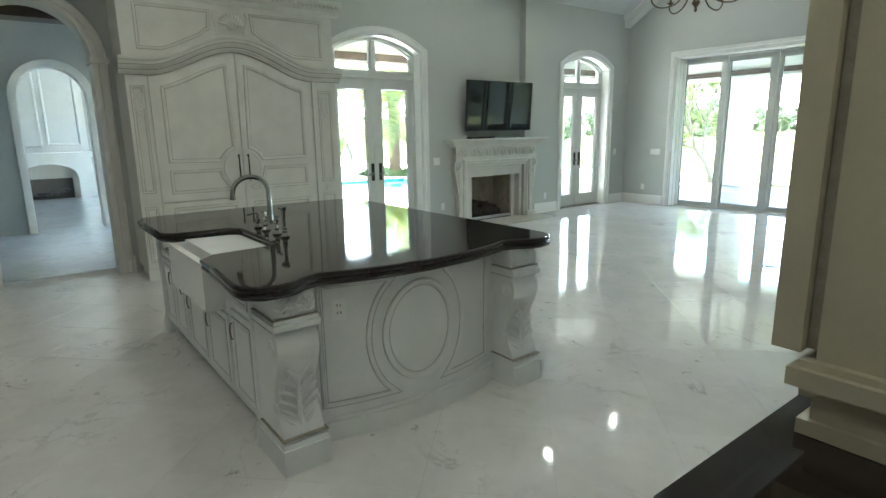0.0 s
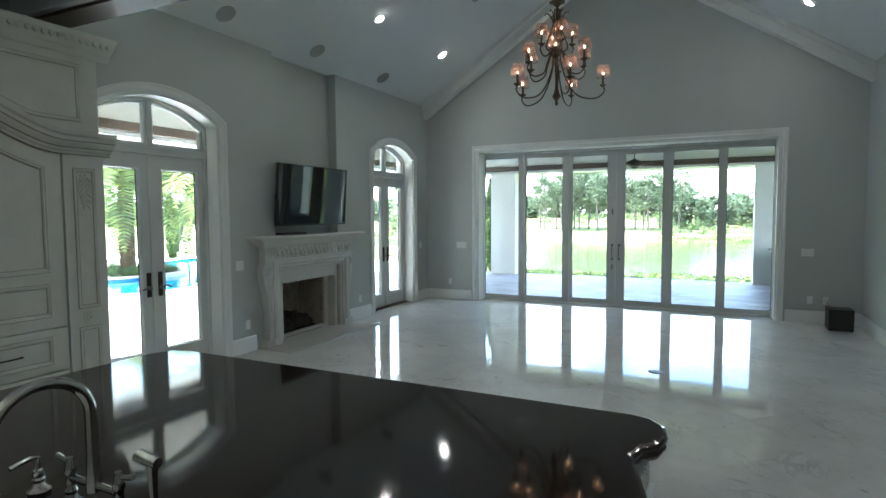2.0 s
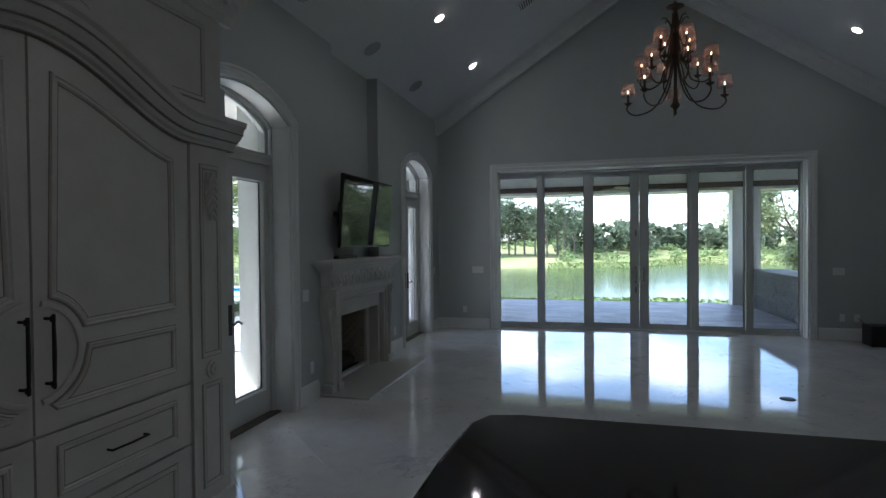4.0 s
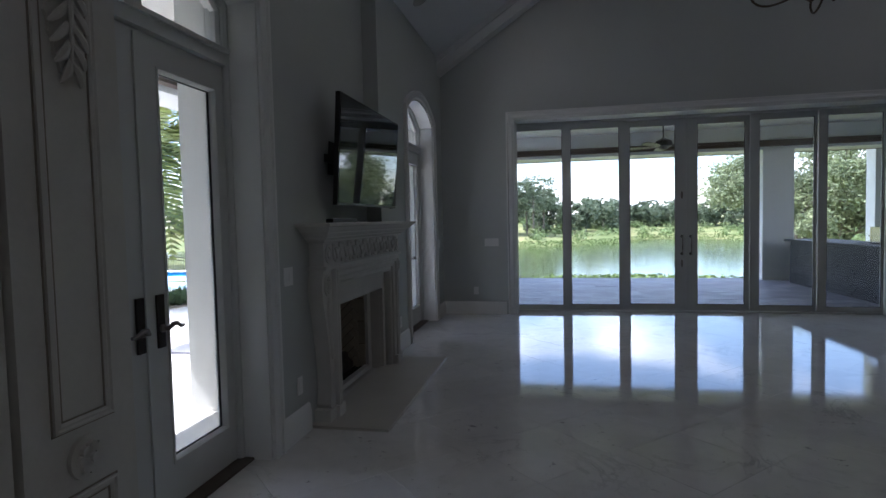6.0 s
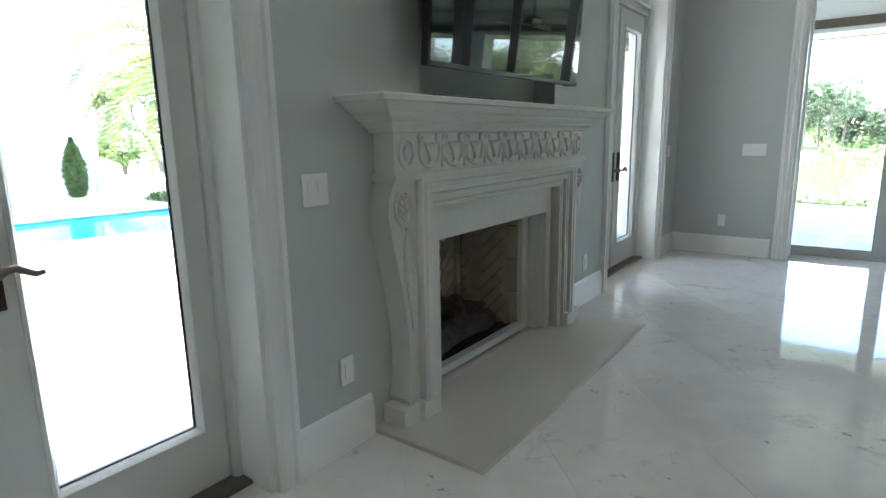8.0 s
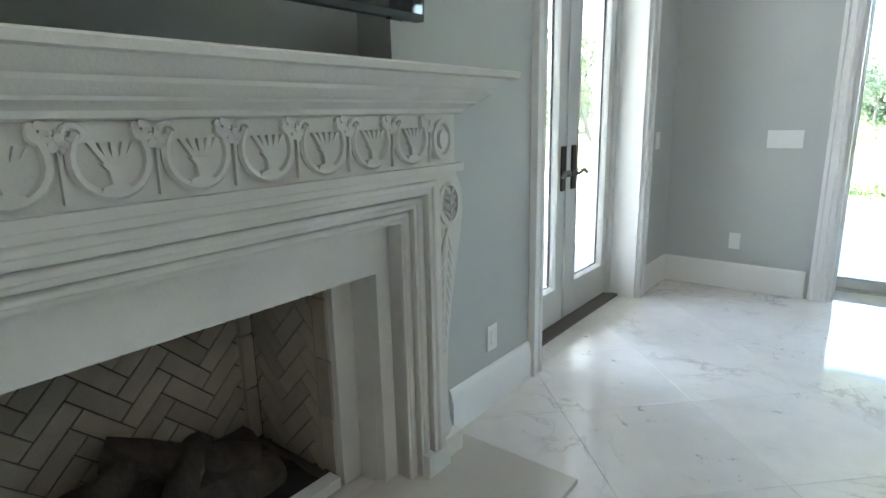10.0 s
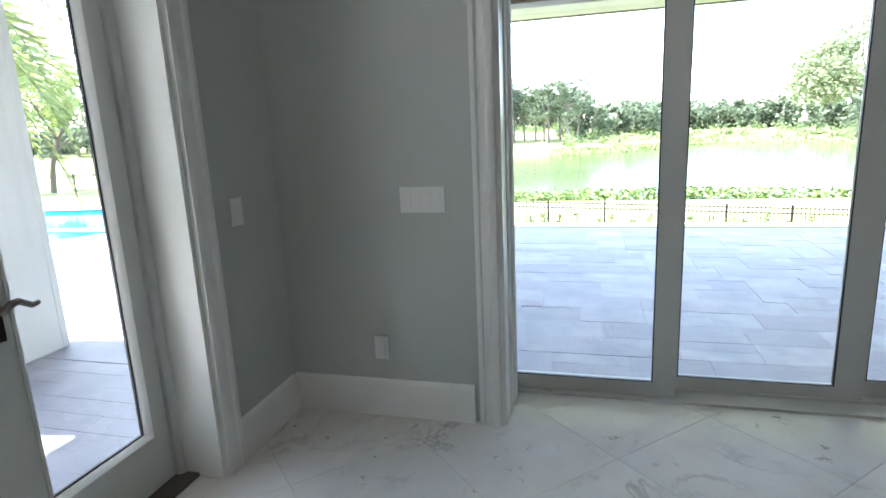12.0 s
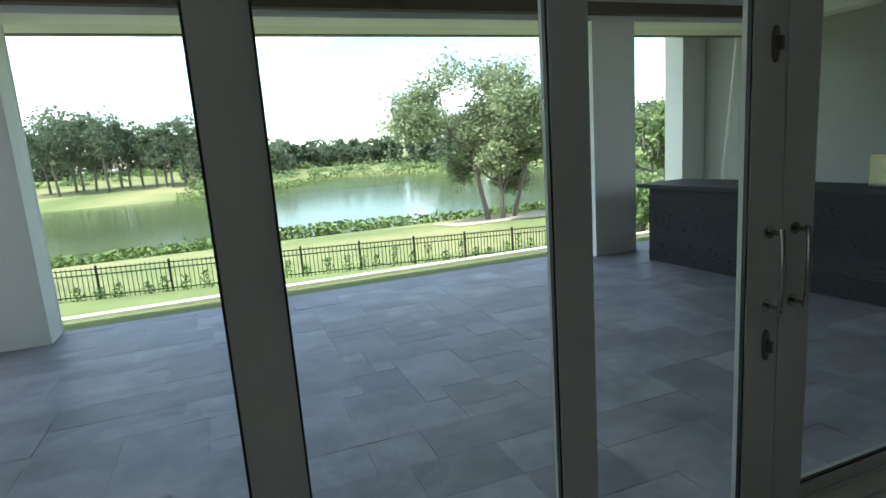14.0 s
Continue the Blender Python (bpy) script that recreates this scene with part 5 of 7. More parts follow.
for i in range(5):
    candle_arm(math.radians(12 + 72 * i), 0.22, 0.49, 0.20, 0.075)
for i in range(6):
    candle_arm(math.radians(42 + 60 * i), 0.42, 0.335, 0.45, 0.32)
for i in range(4):
    candle_arm(math.radians(30 + 90 * i), 0.62, 0.17, 0.665, 0.55)
bm = bmesh.new()
lathe(bm, [(0.012, 1.08), (0.05, 1.085), (0.085, 1.10), (0.088, 1.108), (0.05, 1.112), (0.016, 1.13)], 0, 0, 20)
part("hub", bm, M_IRON, chand, "small bronze crown plate")
for i in range(6):
    a = math.radians(60 * i + 10)
    bm = bmesh.new()
    tube(bm, [(q * math.cos(a), q * math.sin(a), z_) for q, z_ in ((0.03, 0.84), (0.05, 0.93), (0.09, 0.99), (0.125, 1.0), (0.13, 0.975))], [0.006, 0.008, 0.007, 0.006, 0.005], 6)
    part("scroll", bm, M_IRON, chand)


# ---- ceiling fittings ----
def on_slope(x, y):
    """A pose on the ceiling's slope, z out of the ceiling into the room."""
    s = PITCH if x < RIDGE else -PITCH
    nrm = Vector((s, 0, -1)).normalized()
    ux = Vector((0, 1, 0))
    uy = nrm.cross(ux)
    m = Matrix((ux, uy, nrm)).transposed().to_4x4()
    m.translation = Vector((x, y, ceil_z(x))) + nrm * 0.001
    return m


def downlight():
    ob = thing("downlight", 0, 0, 0, "lit round recessed downlight with a white rim in the ceiling", "ceiling light", "ceiling downlights")
    bm_ = bmesh.new()
    lathe(bm_, [(0.085, 0.0), (0.085, 0.006), (0.07, 0.010), (0.056, 0.004), (0.053, 0.0)], 0, 0, 24)
    part("rim", bm_, M_TRIM, ob)
    bm_ = bmesh.new()
    lathe(bm_, [(0.052, 0.0035), (0.052, 0.0055)], 0, 0, 24)
    part("lens", bm_, M_CAN, ob, "bright warm white lens")
    return ob


first = downlight()
spots = [(0.93, -4.35), (0.93, -3.26), (0.93, -1.25), (0.93, -5.6), (ROOM_X - 0.95, -1.25), (ROOM_X - 0.95, -3.3), (ROOM_X - 0.95, -5.4)]
first.matrix_basis = on_slope(*spots[0])
for p in spots[1:]:
    copy_thing(first, on_slope(*p))
for p in ((2.0, -9.0), (3.8, -8.2), (5.4, -9.0), (3.6, -10.8), (6.2, -11.2), (8.0, -9.9), (8.2, -12.0), (1.5, -11.5)):
    copy_thing(first, pose(p[0], p[1], 3.519, 180, 0, 0))


def speaker():
    ob = thing("ceiling_speaker", 0, 0, 0, "round grey ceiling speaker with a mesh grille", "speaker", "ceiling speakers")
    bm_ = bmesh.new()
    lathe(bm_, [(0.115, 0.0), (0.115, 0.006), (0.108, 0.009), (0.104, 0.005), (0.103, 0.0)], 0, 0, 28)
    part("rim", bm_, M_GRILLE, ob)
    bm_ = bmesh.new()
    lathe(bm_, [(0.1025, 0.002), (0.1025, 0.005), (0.06, 0.008), (0.01, 0.009)], 0, 0, 28)
    part("grille", bm_, M_GRILLE, ob)
    return ob


sp = speaker()
sp.matrix_basis = on_slope(0.22, -5.35)
for y in (-3.74, -2.03):
    copy_thing(sp, on_slope(0.22, y))
vent = thing("ceiling_vent", 0, 0, 0, "square white slatted air vent in the sloped ceiling", "vent")
part("backing", boxes((-0.12, 0.12, -0.12, 0.12, 0.0, 0.004)), M_BLACK, vent, smooth=0)
part("frame", boxes((-0.14, 0.14, -0.14, -0.115, 0.0, 0.012), (-0.14, 0.14, 0.115, 0.14, 0.0, 0.012), (-0.14, -0.115, -0.115, 0.115, 0.0, 0.012), (0.115, 0.14, -0.115, 0.115, 0.0, 0.012)), M_CEIL, vent, smooth=0)
for i in range(6):
    y = -0.095 + 0.038 * i
    part("slat", boxes((-0.115, 0.115, y - 0.009, y + 0.009, 0.004, 0.010)), M_CEIL, vent, smooth=0)
vent.matrix_basis = on_slope(1.87, -1.94)


# ---- plates, floor boxes, loose box ----
def plate_x(name, y, z, w, h, gangs, label, cat):
    ob = thing(name, 0, y, z, label, cat)
    part("cover", boxes((0.001, 0.007, -w / 2, w / 2, -h / 2, h / 2), bev=0.002), M_PLATE, ob)
    for g in range(gangs):
        c = (g - (gangs - 1) / 2) * 0.046
        part("rocker", boxes((0.0075, 0.011, c - 0.016, c + 0.016, -0.033, 0.033), bev=0.0015), M_PLATE, ob)
    return ob


def plate_y(name, x, z, w, h, gangs, label, cat):
    ob = plate_x(name, 0, 0, w, h, gangs, label, cat)
    ob.matrix_basis = pose(x, 0, z, 0, 0, -90)
    return ob


plate_y("light_switch", 0.735, 1.08, 0.21, 0.118, 4, "white four-gang switch plate on the grey wall", "light switch")
plate_y("light_switch", 6.50, 1.08, 0.165, 0.118, 3, "white three-gang switch plate on the grey wall", "light switch")
plate_x("light_switch", -5.04, 1.085, 0.12, 0.118, 2, "white two-gang switch plate on the grey wall", "light switch")
plate_x("light_switch", -0.34, 1.08, 0.075, 0.118, 1, "white single switch plate beside the french doors", "light switch")
plate_x("outlet", -4.93, 0.34, 0.072, 0.116, 1, "white outlet plate above the baseboard", "outlet")
plate_x("outlet", -2.465, 0.318, 0.072, 0.116, 1, "white outlet plate above the baseboard", "outlet")
plate_y("outlet", 0.49, 0.353, 0.072, 0.116, 1, "white outlet plate above the baseboard", "outlet")
plate_y("outlet", 6.55, 0.353, 0.072, 0.116, 1, "white outlet plate above the baseboard", "outlet")
plate_y("outlet", 6.75, 0.353, 0.072, 0.116, 1, "white outlet plate above the baseboard", "outlet")


def floor_box(x, y):
    ob = thing("floor_box", x, y, 0.0, "round dark brass floor outlet lid in the marble floor", "floor outlet", "floor outlets")
    bm_ = bmesh.new()
    lathe(bm_, [(0.075, 0.001), (0.075, 0.004), (0.066, 0.007), (0.062, 0.005)], 0, 0, 26)
    part("rim", bm_, M_STEEL, ob)
    bm_ = bmesh.new()
    lathe(bm_, [(0.0615, 0.0045), (0.0615, 0.0065), (0.02, 0.0075)], 0, 0, 26)
    part("lid", bm_, M_BRONZE, ob)


floor_box(4.66, -3.79)
floor_box(2.62, -5.90)
sub = thing("subwoofer", 6.86, -0.42, 0, "small black loudspeaker cube on the floor near the wall", "speaker")
part("cabinet", boxes((-0.15, 0.15, -0.15, 0.15, 0.012, 0.31), bev=0.008), M_BLACK, sub)
part("grille", boxes((-0.135, 0.135, -0.158, -0.151, 0.03, 0.295), bev=0.002), M_BLACK, sub)
for sx in (-1, 1):
    for sy in (-1, 1):
        part("foot", boxes((sx * 0.12 - 0.015, sx * 0.12 + 0.015, sy * 0.12 - 0.015, sy * 0.12 + 0.015, 0.0, 0.012)), M_BLACK, sub, smooth=0)
cord = bmesh.new()
tube(cord, [(6.80, -0.27, 0.20), (6.79, -0.2, 0.28), (6.76, -0.08, 0.34), (6.75, -0.013, 0.353)], 0.004, 6)
part("power_cord", cord, M_BLACK, sub, at=sub.matrix_basis.inverted())


# ---- outside: materials ----
M_STUCCO = mat("white_stucco", (0.72, 0.72, 0.69), 0.85, var=0.06, scale=2, fine=120, bump=0.3, bump_scale=160)
M_SOFFIT = mat("pale_soffit_boards", (0.62, 0.60, 0.55), 0.7, var=0.08, scale=3, fine=50)
M_DECK = mat("pale_travertine", (0.70, 0.68, 0.62), 0.7, var=0.12, scale=2, fine=40, bump=0.15, bump_scale=80, per=0.06)
M_PAVER = mat("blue_grey_paver_stone", (0.385, 0.37, 0.43), 0.45, var=0.3, scale=2.4, fine=13, bump=0.3, bump_scale=30, lo=0.52, hi=0.92, world_co=True, per=0.22, rvar=0.35, col2=(0.20, 0.205, 0.245))
M_JOINT = mat("grey_sand_joint", (0.28, 0.28, 0.315), 0.9)
M_LEDGER = mat("dark_slate_ledger", (0.022, 0.027, 0.036), 0.5, var=0.6, scale=9, fine=60, bump=0.5, bump_scale=60, spec=0.25)
M_GRASS = mat("lawn_grass", (0.19, 0.225, 0.085), 0.9, var=0.35, scale=0.35, fine=22, bump=0.6, bump_scale=60, spec=0.15)
M_ROUGH = mat("golf_rough", (0.25, 0.24, 0.115), 0.9, var=0.4, scale=0.11, fine=2.5, lo=0.56, hi=0.86, bump=0.6, bump_scale=10, col2=(0.125, 0.16, 0.06), spec=0.15)
M_SAND = mat("bare_soil", (0.40, 0.33, 0.25), 0.95, var=0.3, scale=1.5, fine=14)
M_REED = mat("marsh_reeds", (0.16, 0.23, 0.07), 0.8, var=0.45, scale=1.5, fine=12, spec=0.2)
M_BARK = mat("grey_bark", (0.16, 0.135, 0.11), 0.9, var=0.4, scale=6, fine=40, bump=0.8, bump_scale=30, stretch=(4, 4, 0.8))
M_PALMBARK = mat("palm_bark", (0.24, 0.155, 0.095), 0.9, var=0.45, scale=9, fine=40, bump=0.8, bump_scale=40)
M_POOLTILE = mat("blue_waterline_tile", (0.05, 0.22, 0.42), 0.2, var=0.4, scale=9, fine=30)
M_FENCE = mat("black_iron_fence", (0.02, 0.012, 0.013), 0.5, 0.3)


def leaf_mat(name, col, dark):
    m = mat(name, col, 0.6, var=0.5, scale=0.7, fine=6, col2=dark, spec=0.25)
    n, l = m.node_tree.nodes, m.node_tree.links
    b = n["Principled BSDF"]
    geo = n.new("ShaderNodeNewGeometry")
    rg = n.new("ShaderNodeMapRange")
    rg.inputs["To Min"].default_value = 0.6
    rg.inputs["To Max"].default_value = 1.35
    l.new(geo.outputs["Random Per Island"], rg.inputs["Value"])
    mul = n.new("ShaderNodeMixRGB")
    mul.blend_type = "MULTIPLY"
    mul.inputs[0].default_value = 1
    l.new(b.inputs["Base Color"].links[0].from_socket, mul.inputs[1])
    l.new(rg.outputs["Result"], mul.inputs[2])
    l.new(mul.outputs["Color"], b.inputs["Base Color"])
    out = n["Material Output"]
    tl = n.new("ShaderNodeBsdfTranslucent")
    l.new(mul.outputs["Color"], tl.inputs["Color"])
    mx = n.new("ShaderNodeMixShader")
    mx.inputs[0].default_value = 0.42
    l.new(b.outputs[0], mx.inputs[1])
    l.new(tl.outputs[0], mx.inputs[2])
    l.new(mx.outputs[0], out.inputs["Surface"])
    return m


M_LEAF = leaf_mat("oak_leaves", (0.35, 0.39, 0.23), (0.17, 0.215, 0.115))
M_LEAF2 = leaf_mat("bright_leaves", (0.29, 0.36, 0.17), (0.15, 0.22, 0.085))
M_FAR = leaf_mat("far_woods", (0.17, 0.21, 0.13), (0.085, 0.115, 0.07))
M_PALM = leaf_mat("palm_fronds", (0.36, 0.38, 0.11), (0.11, 0.17, 0.075))
M_MOSS = mat("hanging_moss", (0.20, 0.19, 0.16), 0.9, var=0.3)
M_STRAP = leaf_mat("strappy_leaves", (0.17, 0.24, 0.10), (0.07, 0.12, 0.045))
M_SHRUB = leaf_mat("hedge_leaves", (0.14, 0.21, 0.07), (0.06, 0.105, 0.035))


def water_mat(name, col, bump_scale, strength, rough=0.03):
    m = mat(name, col, rough, var=0.25, scale=0.05, fine=0.4, bump=strength, bump_scale=bump_scale, spec=0.5)
    return m


M_POND = water_mat("green_pond_water", (0.085, 0.115, 0.045), 2.2, 0.5, 0.13)
M_POOL = water_mat("blue_pool_water", (0.02, 0.30, 0.62), 3.5, 0.35, 0.04)

# ---- ground: one sheet with the fall to the pond ----
POND_Z = -4.4


def ground_z(x, y):
    d = y if x > -6 else max(y, 0.35 * (-x - 6) + 0.75 * y)
    slant = -0.035 * max(-8, min(22, x + 2)) * max(0, min(1, (d - 5.9) / 11)) * max(0, min(1, (32 - d) / 15))
    if d < 5.9:
        z = -0.16
    elif d < 17:
        z = -0.16 - 1.95 * (d - 5.9) / 11.1
    elif d < 38:
        z = -2.11 - 1.9 * (d - 17) / 21
    elif d < 46:
        z = -4.01 - 1.2 * (d - 38) / 8
    elif d < 96:
        z = -5.2
    else:
        z = -5.2
    z += slant
    w = max(0, min(1, (-x - 12) / 10)) * max(0, min(1, (70 - y) / 25))
    z = z * (1 - w) + (-0.16 + (max(z, -4.6) + 0.16) * 0.4) * w
    far = 106 + 42 * (1 / (1 + math.exp(-(x - 18) / 5))) - 52 * (1 / (1 + math.exp(-(x - 46) / 8)))
    if d > far - 5:
        t = min(1, (d - far + 5) / 10)
        z = -5.2 + 1.4 * t + min(3.6, max(0, d - far - 5) * 0.07) + 0.7 * noise.noise((x * 0.03, d * 0.03, 0)) * min(1, max(0, d - far) / 20)
    return z


bm = bmesh.new()
xs = [-900, -500, -300, -200] + [-150 + 7 * i for i in range(20)] + [-12 + 3 * i for i in range(14)] + [34 + 6 * i for i in range(20)] + [180, 260, 400, 900]
ysl = [-400, -120, -40, -15, -8.7, 0, 3, 5.95] + [6.5 + 1.5 * i for i in range(28)] + [50 + 4 * i for i in range(40)] + [220, 260, 330, 500, 1000]
vv = [[bm.verts.new((x, y, ground_z(x, y))) for x in xs] for y in ysl]
for a, b in zip(vv, vv[1:]):
    for i in range(len(xs) - 1):
        bm.faces.new((a[i], a[i + 1], b[i + 1], b[i]))
ground = part("ground", bm, M_ROUGH, None, "grass ground falling to the pond", 60, kind="structure", category="ground")
bm = bmesh.new()
vv = [[bm.verts.new((x, y, ground_z(x, y) + 0.06)) for x in (-12, -6, -3, 0, 4, 8, 12, 17, 24)] for y in (5.35, 5.95, 7, 8.5, 10, 12, 14.5, 17, 19)]
for a, b in zip(vv, vv[1:]):
    for i in range(8):
        bm.faces.new((a[i], a[i + 1], b[i + 1], b[i]))
part("lawn", bm, M_GRASS, None, "mown green lawn behind the patio", 60, kind="structure", category="lawn")
bm = bmesh.new()
prism(bm, [(-300, 20), (300, 20), (300, 240), (-300, 240)], on_z, POND_Z - 0.05, POND_Z)
part("water_pond", bm, M_POND, None, "still green pond reflecting the sky", kind="structure", category="water")
part("pavement_edge", boxes((-0.6, 12.0, 6.80, 6.93, -0.6, -0.225), bev=0.01), M_DECK, None, "pale stone edging of the patio", kind="structure", category="pavement")

# ---- patio base, pool deck, pool ----
patio = part("pavement_patio", boxes((-2.9, 12.0, 0.36, 5.43, -0.25, -0.034)), M_JOINT, None, "blue-grey stone paver patio", 0, kind="structure", category="pavement")
POOL = [(-9.7, -4.2), (-7.2, -4.2), (-6.84, -2.4), (-6.3, -1.4), (-6.35, -0.1), (-6.7, 0.5), (-7.3, 1.4), (-7.5, 2.6), (-6.9, 3.8), (-6.2, 5.2), (-6.6, 6.9), (-9.0, 7.9), (-12.4, 7.4), (-13.6, 5.4), (-12.9, 3.3), (-11.4, 2.8), (-9.9, 2.2), (-9.2, 1.3), (-9.2, 0.4), (-9.5, -0.6), (-9.7, -2.4)]
# deck: four plain slabs round the pool's field, and a triangulated sheet with the pool cut out of it
deck = boxes((-22.0, -0.34, -8.5, -4.6, -0.35, -0.06), (-5.6, -0.34, -4.6, -0.0, -0.35, -0.06), (-2.9, -0.34, 0.0, 0.359, -0.35, -0.06), (-5.6, -2.9, 0.0, 7.9, -0.35, -0.06), (-22.0, -14.2, -4.6, 5.2, -0.35, -0.06))
sheet = bmesh.new()
outer = [sheet.verts.new((x, y, -0.06)) for x, y in ((-14.2, -4.6), (-5.6, -4.6), (-5.6, 8.4), (-14.2, 8.4))]
inner = [sheet.verts.new((x, y, -0.06)) for x, y in POOL]
rims = [sheet.edges.new((c[k], c[(k + 1) % len(c)])) for c in (outer, inner) for k in range(len(c))]
bmesh.ops.triangle_fill(sheet, edges=rims, use_beauty=True, use_dissolve=False, normal=(0, 0, 1))
part("pavement_deck", deck, M_DECK, None, "pale travertine pool deck", 0, kind="structure", category="pavement")
part("pavement_pool_surround", sheet, M_DECK, None, "sunlit pale travertine round the pool", 0, kind="structure", category="pavement")
bm = bmesh.new()
prism(bm, POOL, on_z, -0.24, -0.12)
bmesh.ops.triangulate(bm, faces=[f for f in bm.faces if len(f.verts) > 4])
part("water_pool", bm, M_POOL, None, "bright blue rippled swimming pool water", kind="structure", category="water")
bm = bmesh.new()
prism(bm, POOL, on_z, -0.13, -0.055)
bmesh.ops.delete(bm, geom=[f for f in bm.faces if len(f.verts) > 4], context="FACES_ONLY")
part("pool_wall", bm, M_POOLTILE, None, "blue tile band along the waterline", 0, kind="structure", category="trim")

# ---- porch: columns, beams, soffit ----
def column(x0, x1, y0, y1, ztop, label):
    ob = thing("porch_column", (x0 + x1) / 2, (y0 + y1) / 2, -0.05, label, "column", "porch columns")
    w, d = (x1 - x0) / 2, (y1 - y0) / 2
    part("shaft", boxes((-w, w, -d, d, 0, ztop + 0.05), bev=0.012), M_STUCCO, ob)
    part("corner_bead", boxes((w - 0.001, w + 0.004, d - 0.05, d - 0.03, 0, ztop + 0.04)), M_STUCCO, ob, smooth=0)


BEAM_Z = 2.80
column(-0.53, 0.19, 5.0, 5.42, BEAM_Z, "square white stucco column on the stone patio")
column(6.08, 6.70, 5.0, 5.42, BEAM_Z, "square white stucco column on the stone patio")
column(9.02, 9.49, 6.6, 7.0, 3.3, "square white stucco column behind the outdoor bar")
column(-2.75, -2.19, -0.63, 0.60, BEAM_Z, "broad white stucco column on the pool deck")
column(-2.75, -2.19, -7.4, -5.83, BEAM_Z, "broad white stucco column on the pool deck")
column(-2.75, -2.19, 4.9, 5.42, BEAM_Z, "square white stucco column on the patio corner")
part("beam_porch", boxes((-2.75, 10.2, 5.02, 5.40, BEAM_Z, 3.30), (-2.72, -2.22, -8.4, 5.02, BEAM_Z, 3.30), (9.15, 9.49, 0.4, 5.02, BEAM_Z, 3.3)), M_STUCCO, None, "white stucco porch beam", 0, kind="structure", category="beam")
part("trim_beam", boxes((-2.2, 9.8, 4.90, 5.0, BEAM_Z + 0.06, BEAM_Z + 0.19), (-2.2, -2.1, -8.4, 4.90, BEAM_Z + 0.06, BEAM_Z + 0.19), bev=0.01), M_WOOD, None, "dark stained timber trim along the porch beam", kind="structure", category="trim")
# Second slab is an unseen addition that keeps sun off the end wall.
part("ceiling_porch", boxes((-2.75, 10.2, 0.36, 5.40, 3.30, 3.42), (6.4, 10.2, 5.96, 7.1, 3.30, 3.42), (-2.75, -WALL_T, -8.4, 0.36, 3.30, 3.42)), M_SOFFIT, None, "pale boarded porch ceiling, with an added unseen slab shading the end wall", 0, kind="structure", category="ceiling")
part("ceiling_eaves", boxes((-2.9, 10.4, 5.401, 5.85, 2.81, 2.86)), M_SOFFIT, None, "pale boarded soffit under the eaves", 0, kind="structure", category="ceiling")
part("roof_edge", boxes((-2.9, 10.4, 5.851, 5.95, 2.80, 3.1), (-2.9, 10.4, 5.401, 5.95, 3.101, 3.3), (-2.98, -2.751, -8.4, 5.40, 3.05, 3.5)), M_WOOD, None, "dark timber fascia of the porch roof", 0, kind="structure", category="roof")
# Taupe puts the deep porch shade into the stucco colour.
M_SHADED_STUCCO = mat("shaded_taupe_stucco", (0.30, 0.305, 0.275), 0.85, var=0.1, scale=2, fine=120, bump=0.3, bump_scale=160)
part("wall_porch_east", boxes((9.5, 9.8, 0.36, 7.0, -0.1, 3.3)), M_SHADED_STUCCO, None, "stucco wall at the end of the patio, its shade painted as taupe", 0, kind="structure", category="wall")
part("wall_outer", boxes((-0.36, -0.341, -8.4, D1 - D1_HALF, -0.1, 3.3), (-0.36, -0.341, D1 + D1_HALF, FC - 0.62, -0.1, 3.3), (-0.36, -0.341, FC + 0.62, D2 - D2_HALF, -0.1, 3.3), (-0.36, -0.341, D2 + D2_HALF, 0.36, -0.1, 3.3)), M_STUCCO, None, "white stucco outer face of the house", 0, kind="structure", category="wall")
part("chimney_back", boxes((-1.2, -0.345, FC - 0.62, FC - 0.56, -0.1, 3.3), (-1.2, -0.345, FC + 0.56, FC + 0.62, -0.1, 3.3), (-1.2, -1.15, FC - 0.56, FC + 0.56, -0.1, 3.3), (-1.15, -0.64, FC - 0.56, FC + 0.56, 0.95, 1.0)), M_STUCCO, None, "white stucco chimney breast outside", 0, kind="structure", category="wall")

# outdoor fan
fan = thing("ceiling_fan", 3.64, 2.70, 2.70, "dark bronze ceiling fan hanging from the porch ceiling, at rest", "ceiling fan")
bm = bmesh.new()
lathe(bm, [(0.012, 0.14), (0.012, 0.54), (0.06, 0.56), (0.07, 0.60)], 0, 0, 16)
part("downrod", bm, M_BRONZE, fan)
bm = bmesh.new()
lathe(bm, [(0.02, -0.06), (0.06, -0.05), (0.09, -0.02), (0.15, 0.0), (0.16, 0.05), (0.14, 0.10), (0.06, 0.14), (0.02, 0.16)], 0, 0, 24)
part("motor", bm, M_BRONZE, fan)
for i in range(5):
    a = 2 * math.pi * i / 5 + 0.3
    bm = bmesh.new()
    prism(bm, [(0.15, -0.03), (0.30, -0.065), (0.66, -0.075), (0.72, -0.04), (0.72, 0.04), (0.66, 0.075), (0.30, 0.065), (0.15, 0.03)], on_z, -0.005, 0.005)
    part("blade", bm, M_WOOD, fan, at=Matrix.Rotation(a, 4, "Z") @ Matrix.Rotation(radians(12), 4, "X"))

# outdoor bar with slate ledger face
bar = thing("outdoor_bar", 6.42, 4.42, -0.05, "outdoor bar faced in dark slate ledger stone with a stone top", "bar counter", rz=0)
BA, BB = Vector((6.42, 4.42)), Vector((6.62, 0.75))
bdir = (BB - BA).normalized()
bnor = Vector((-bdir.y, bdir.x))
if bnor.x > 0:
    bnor = -bnor


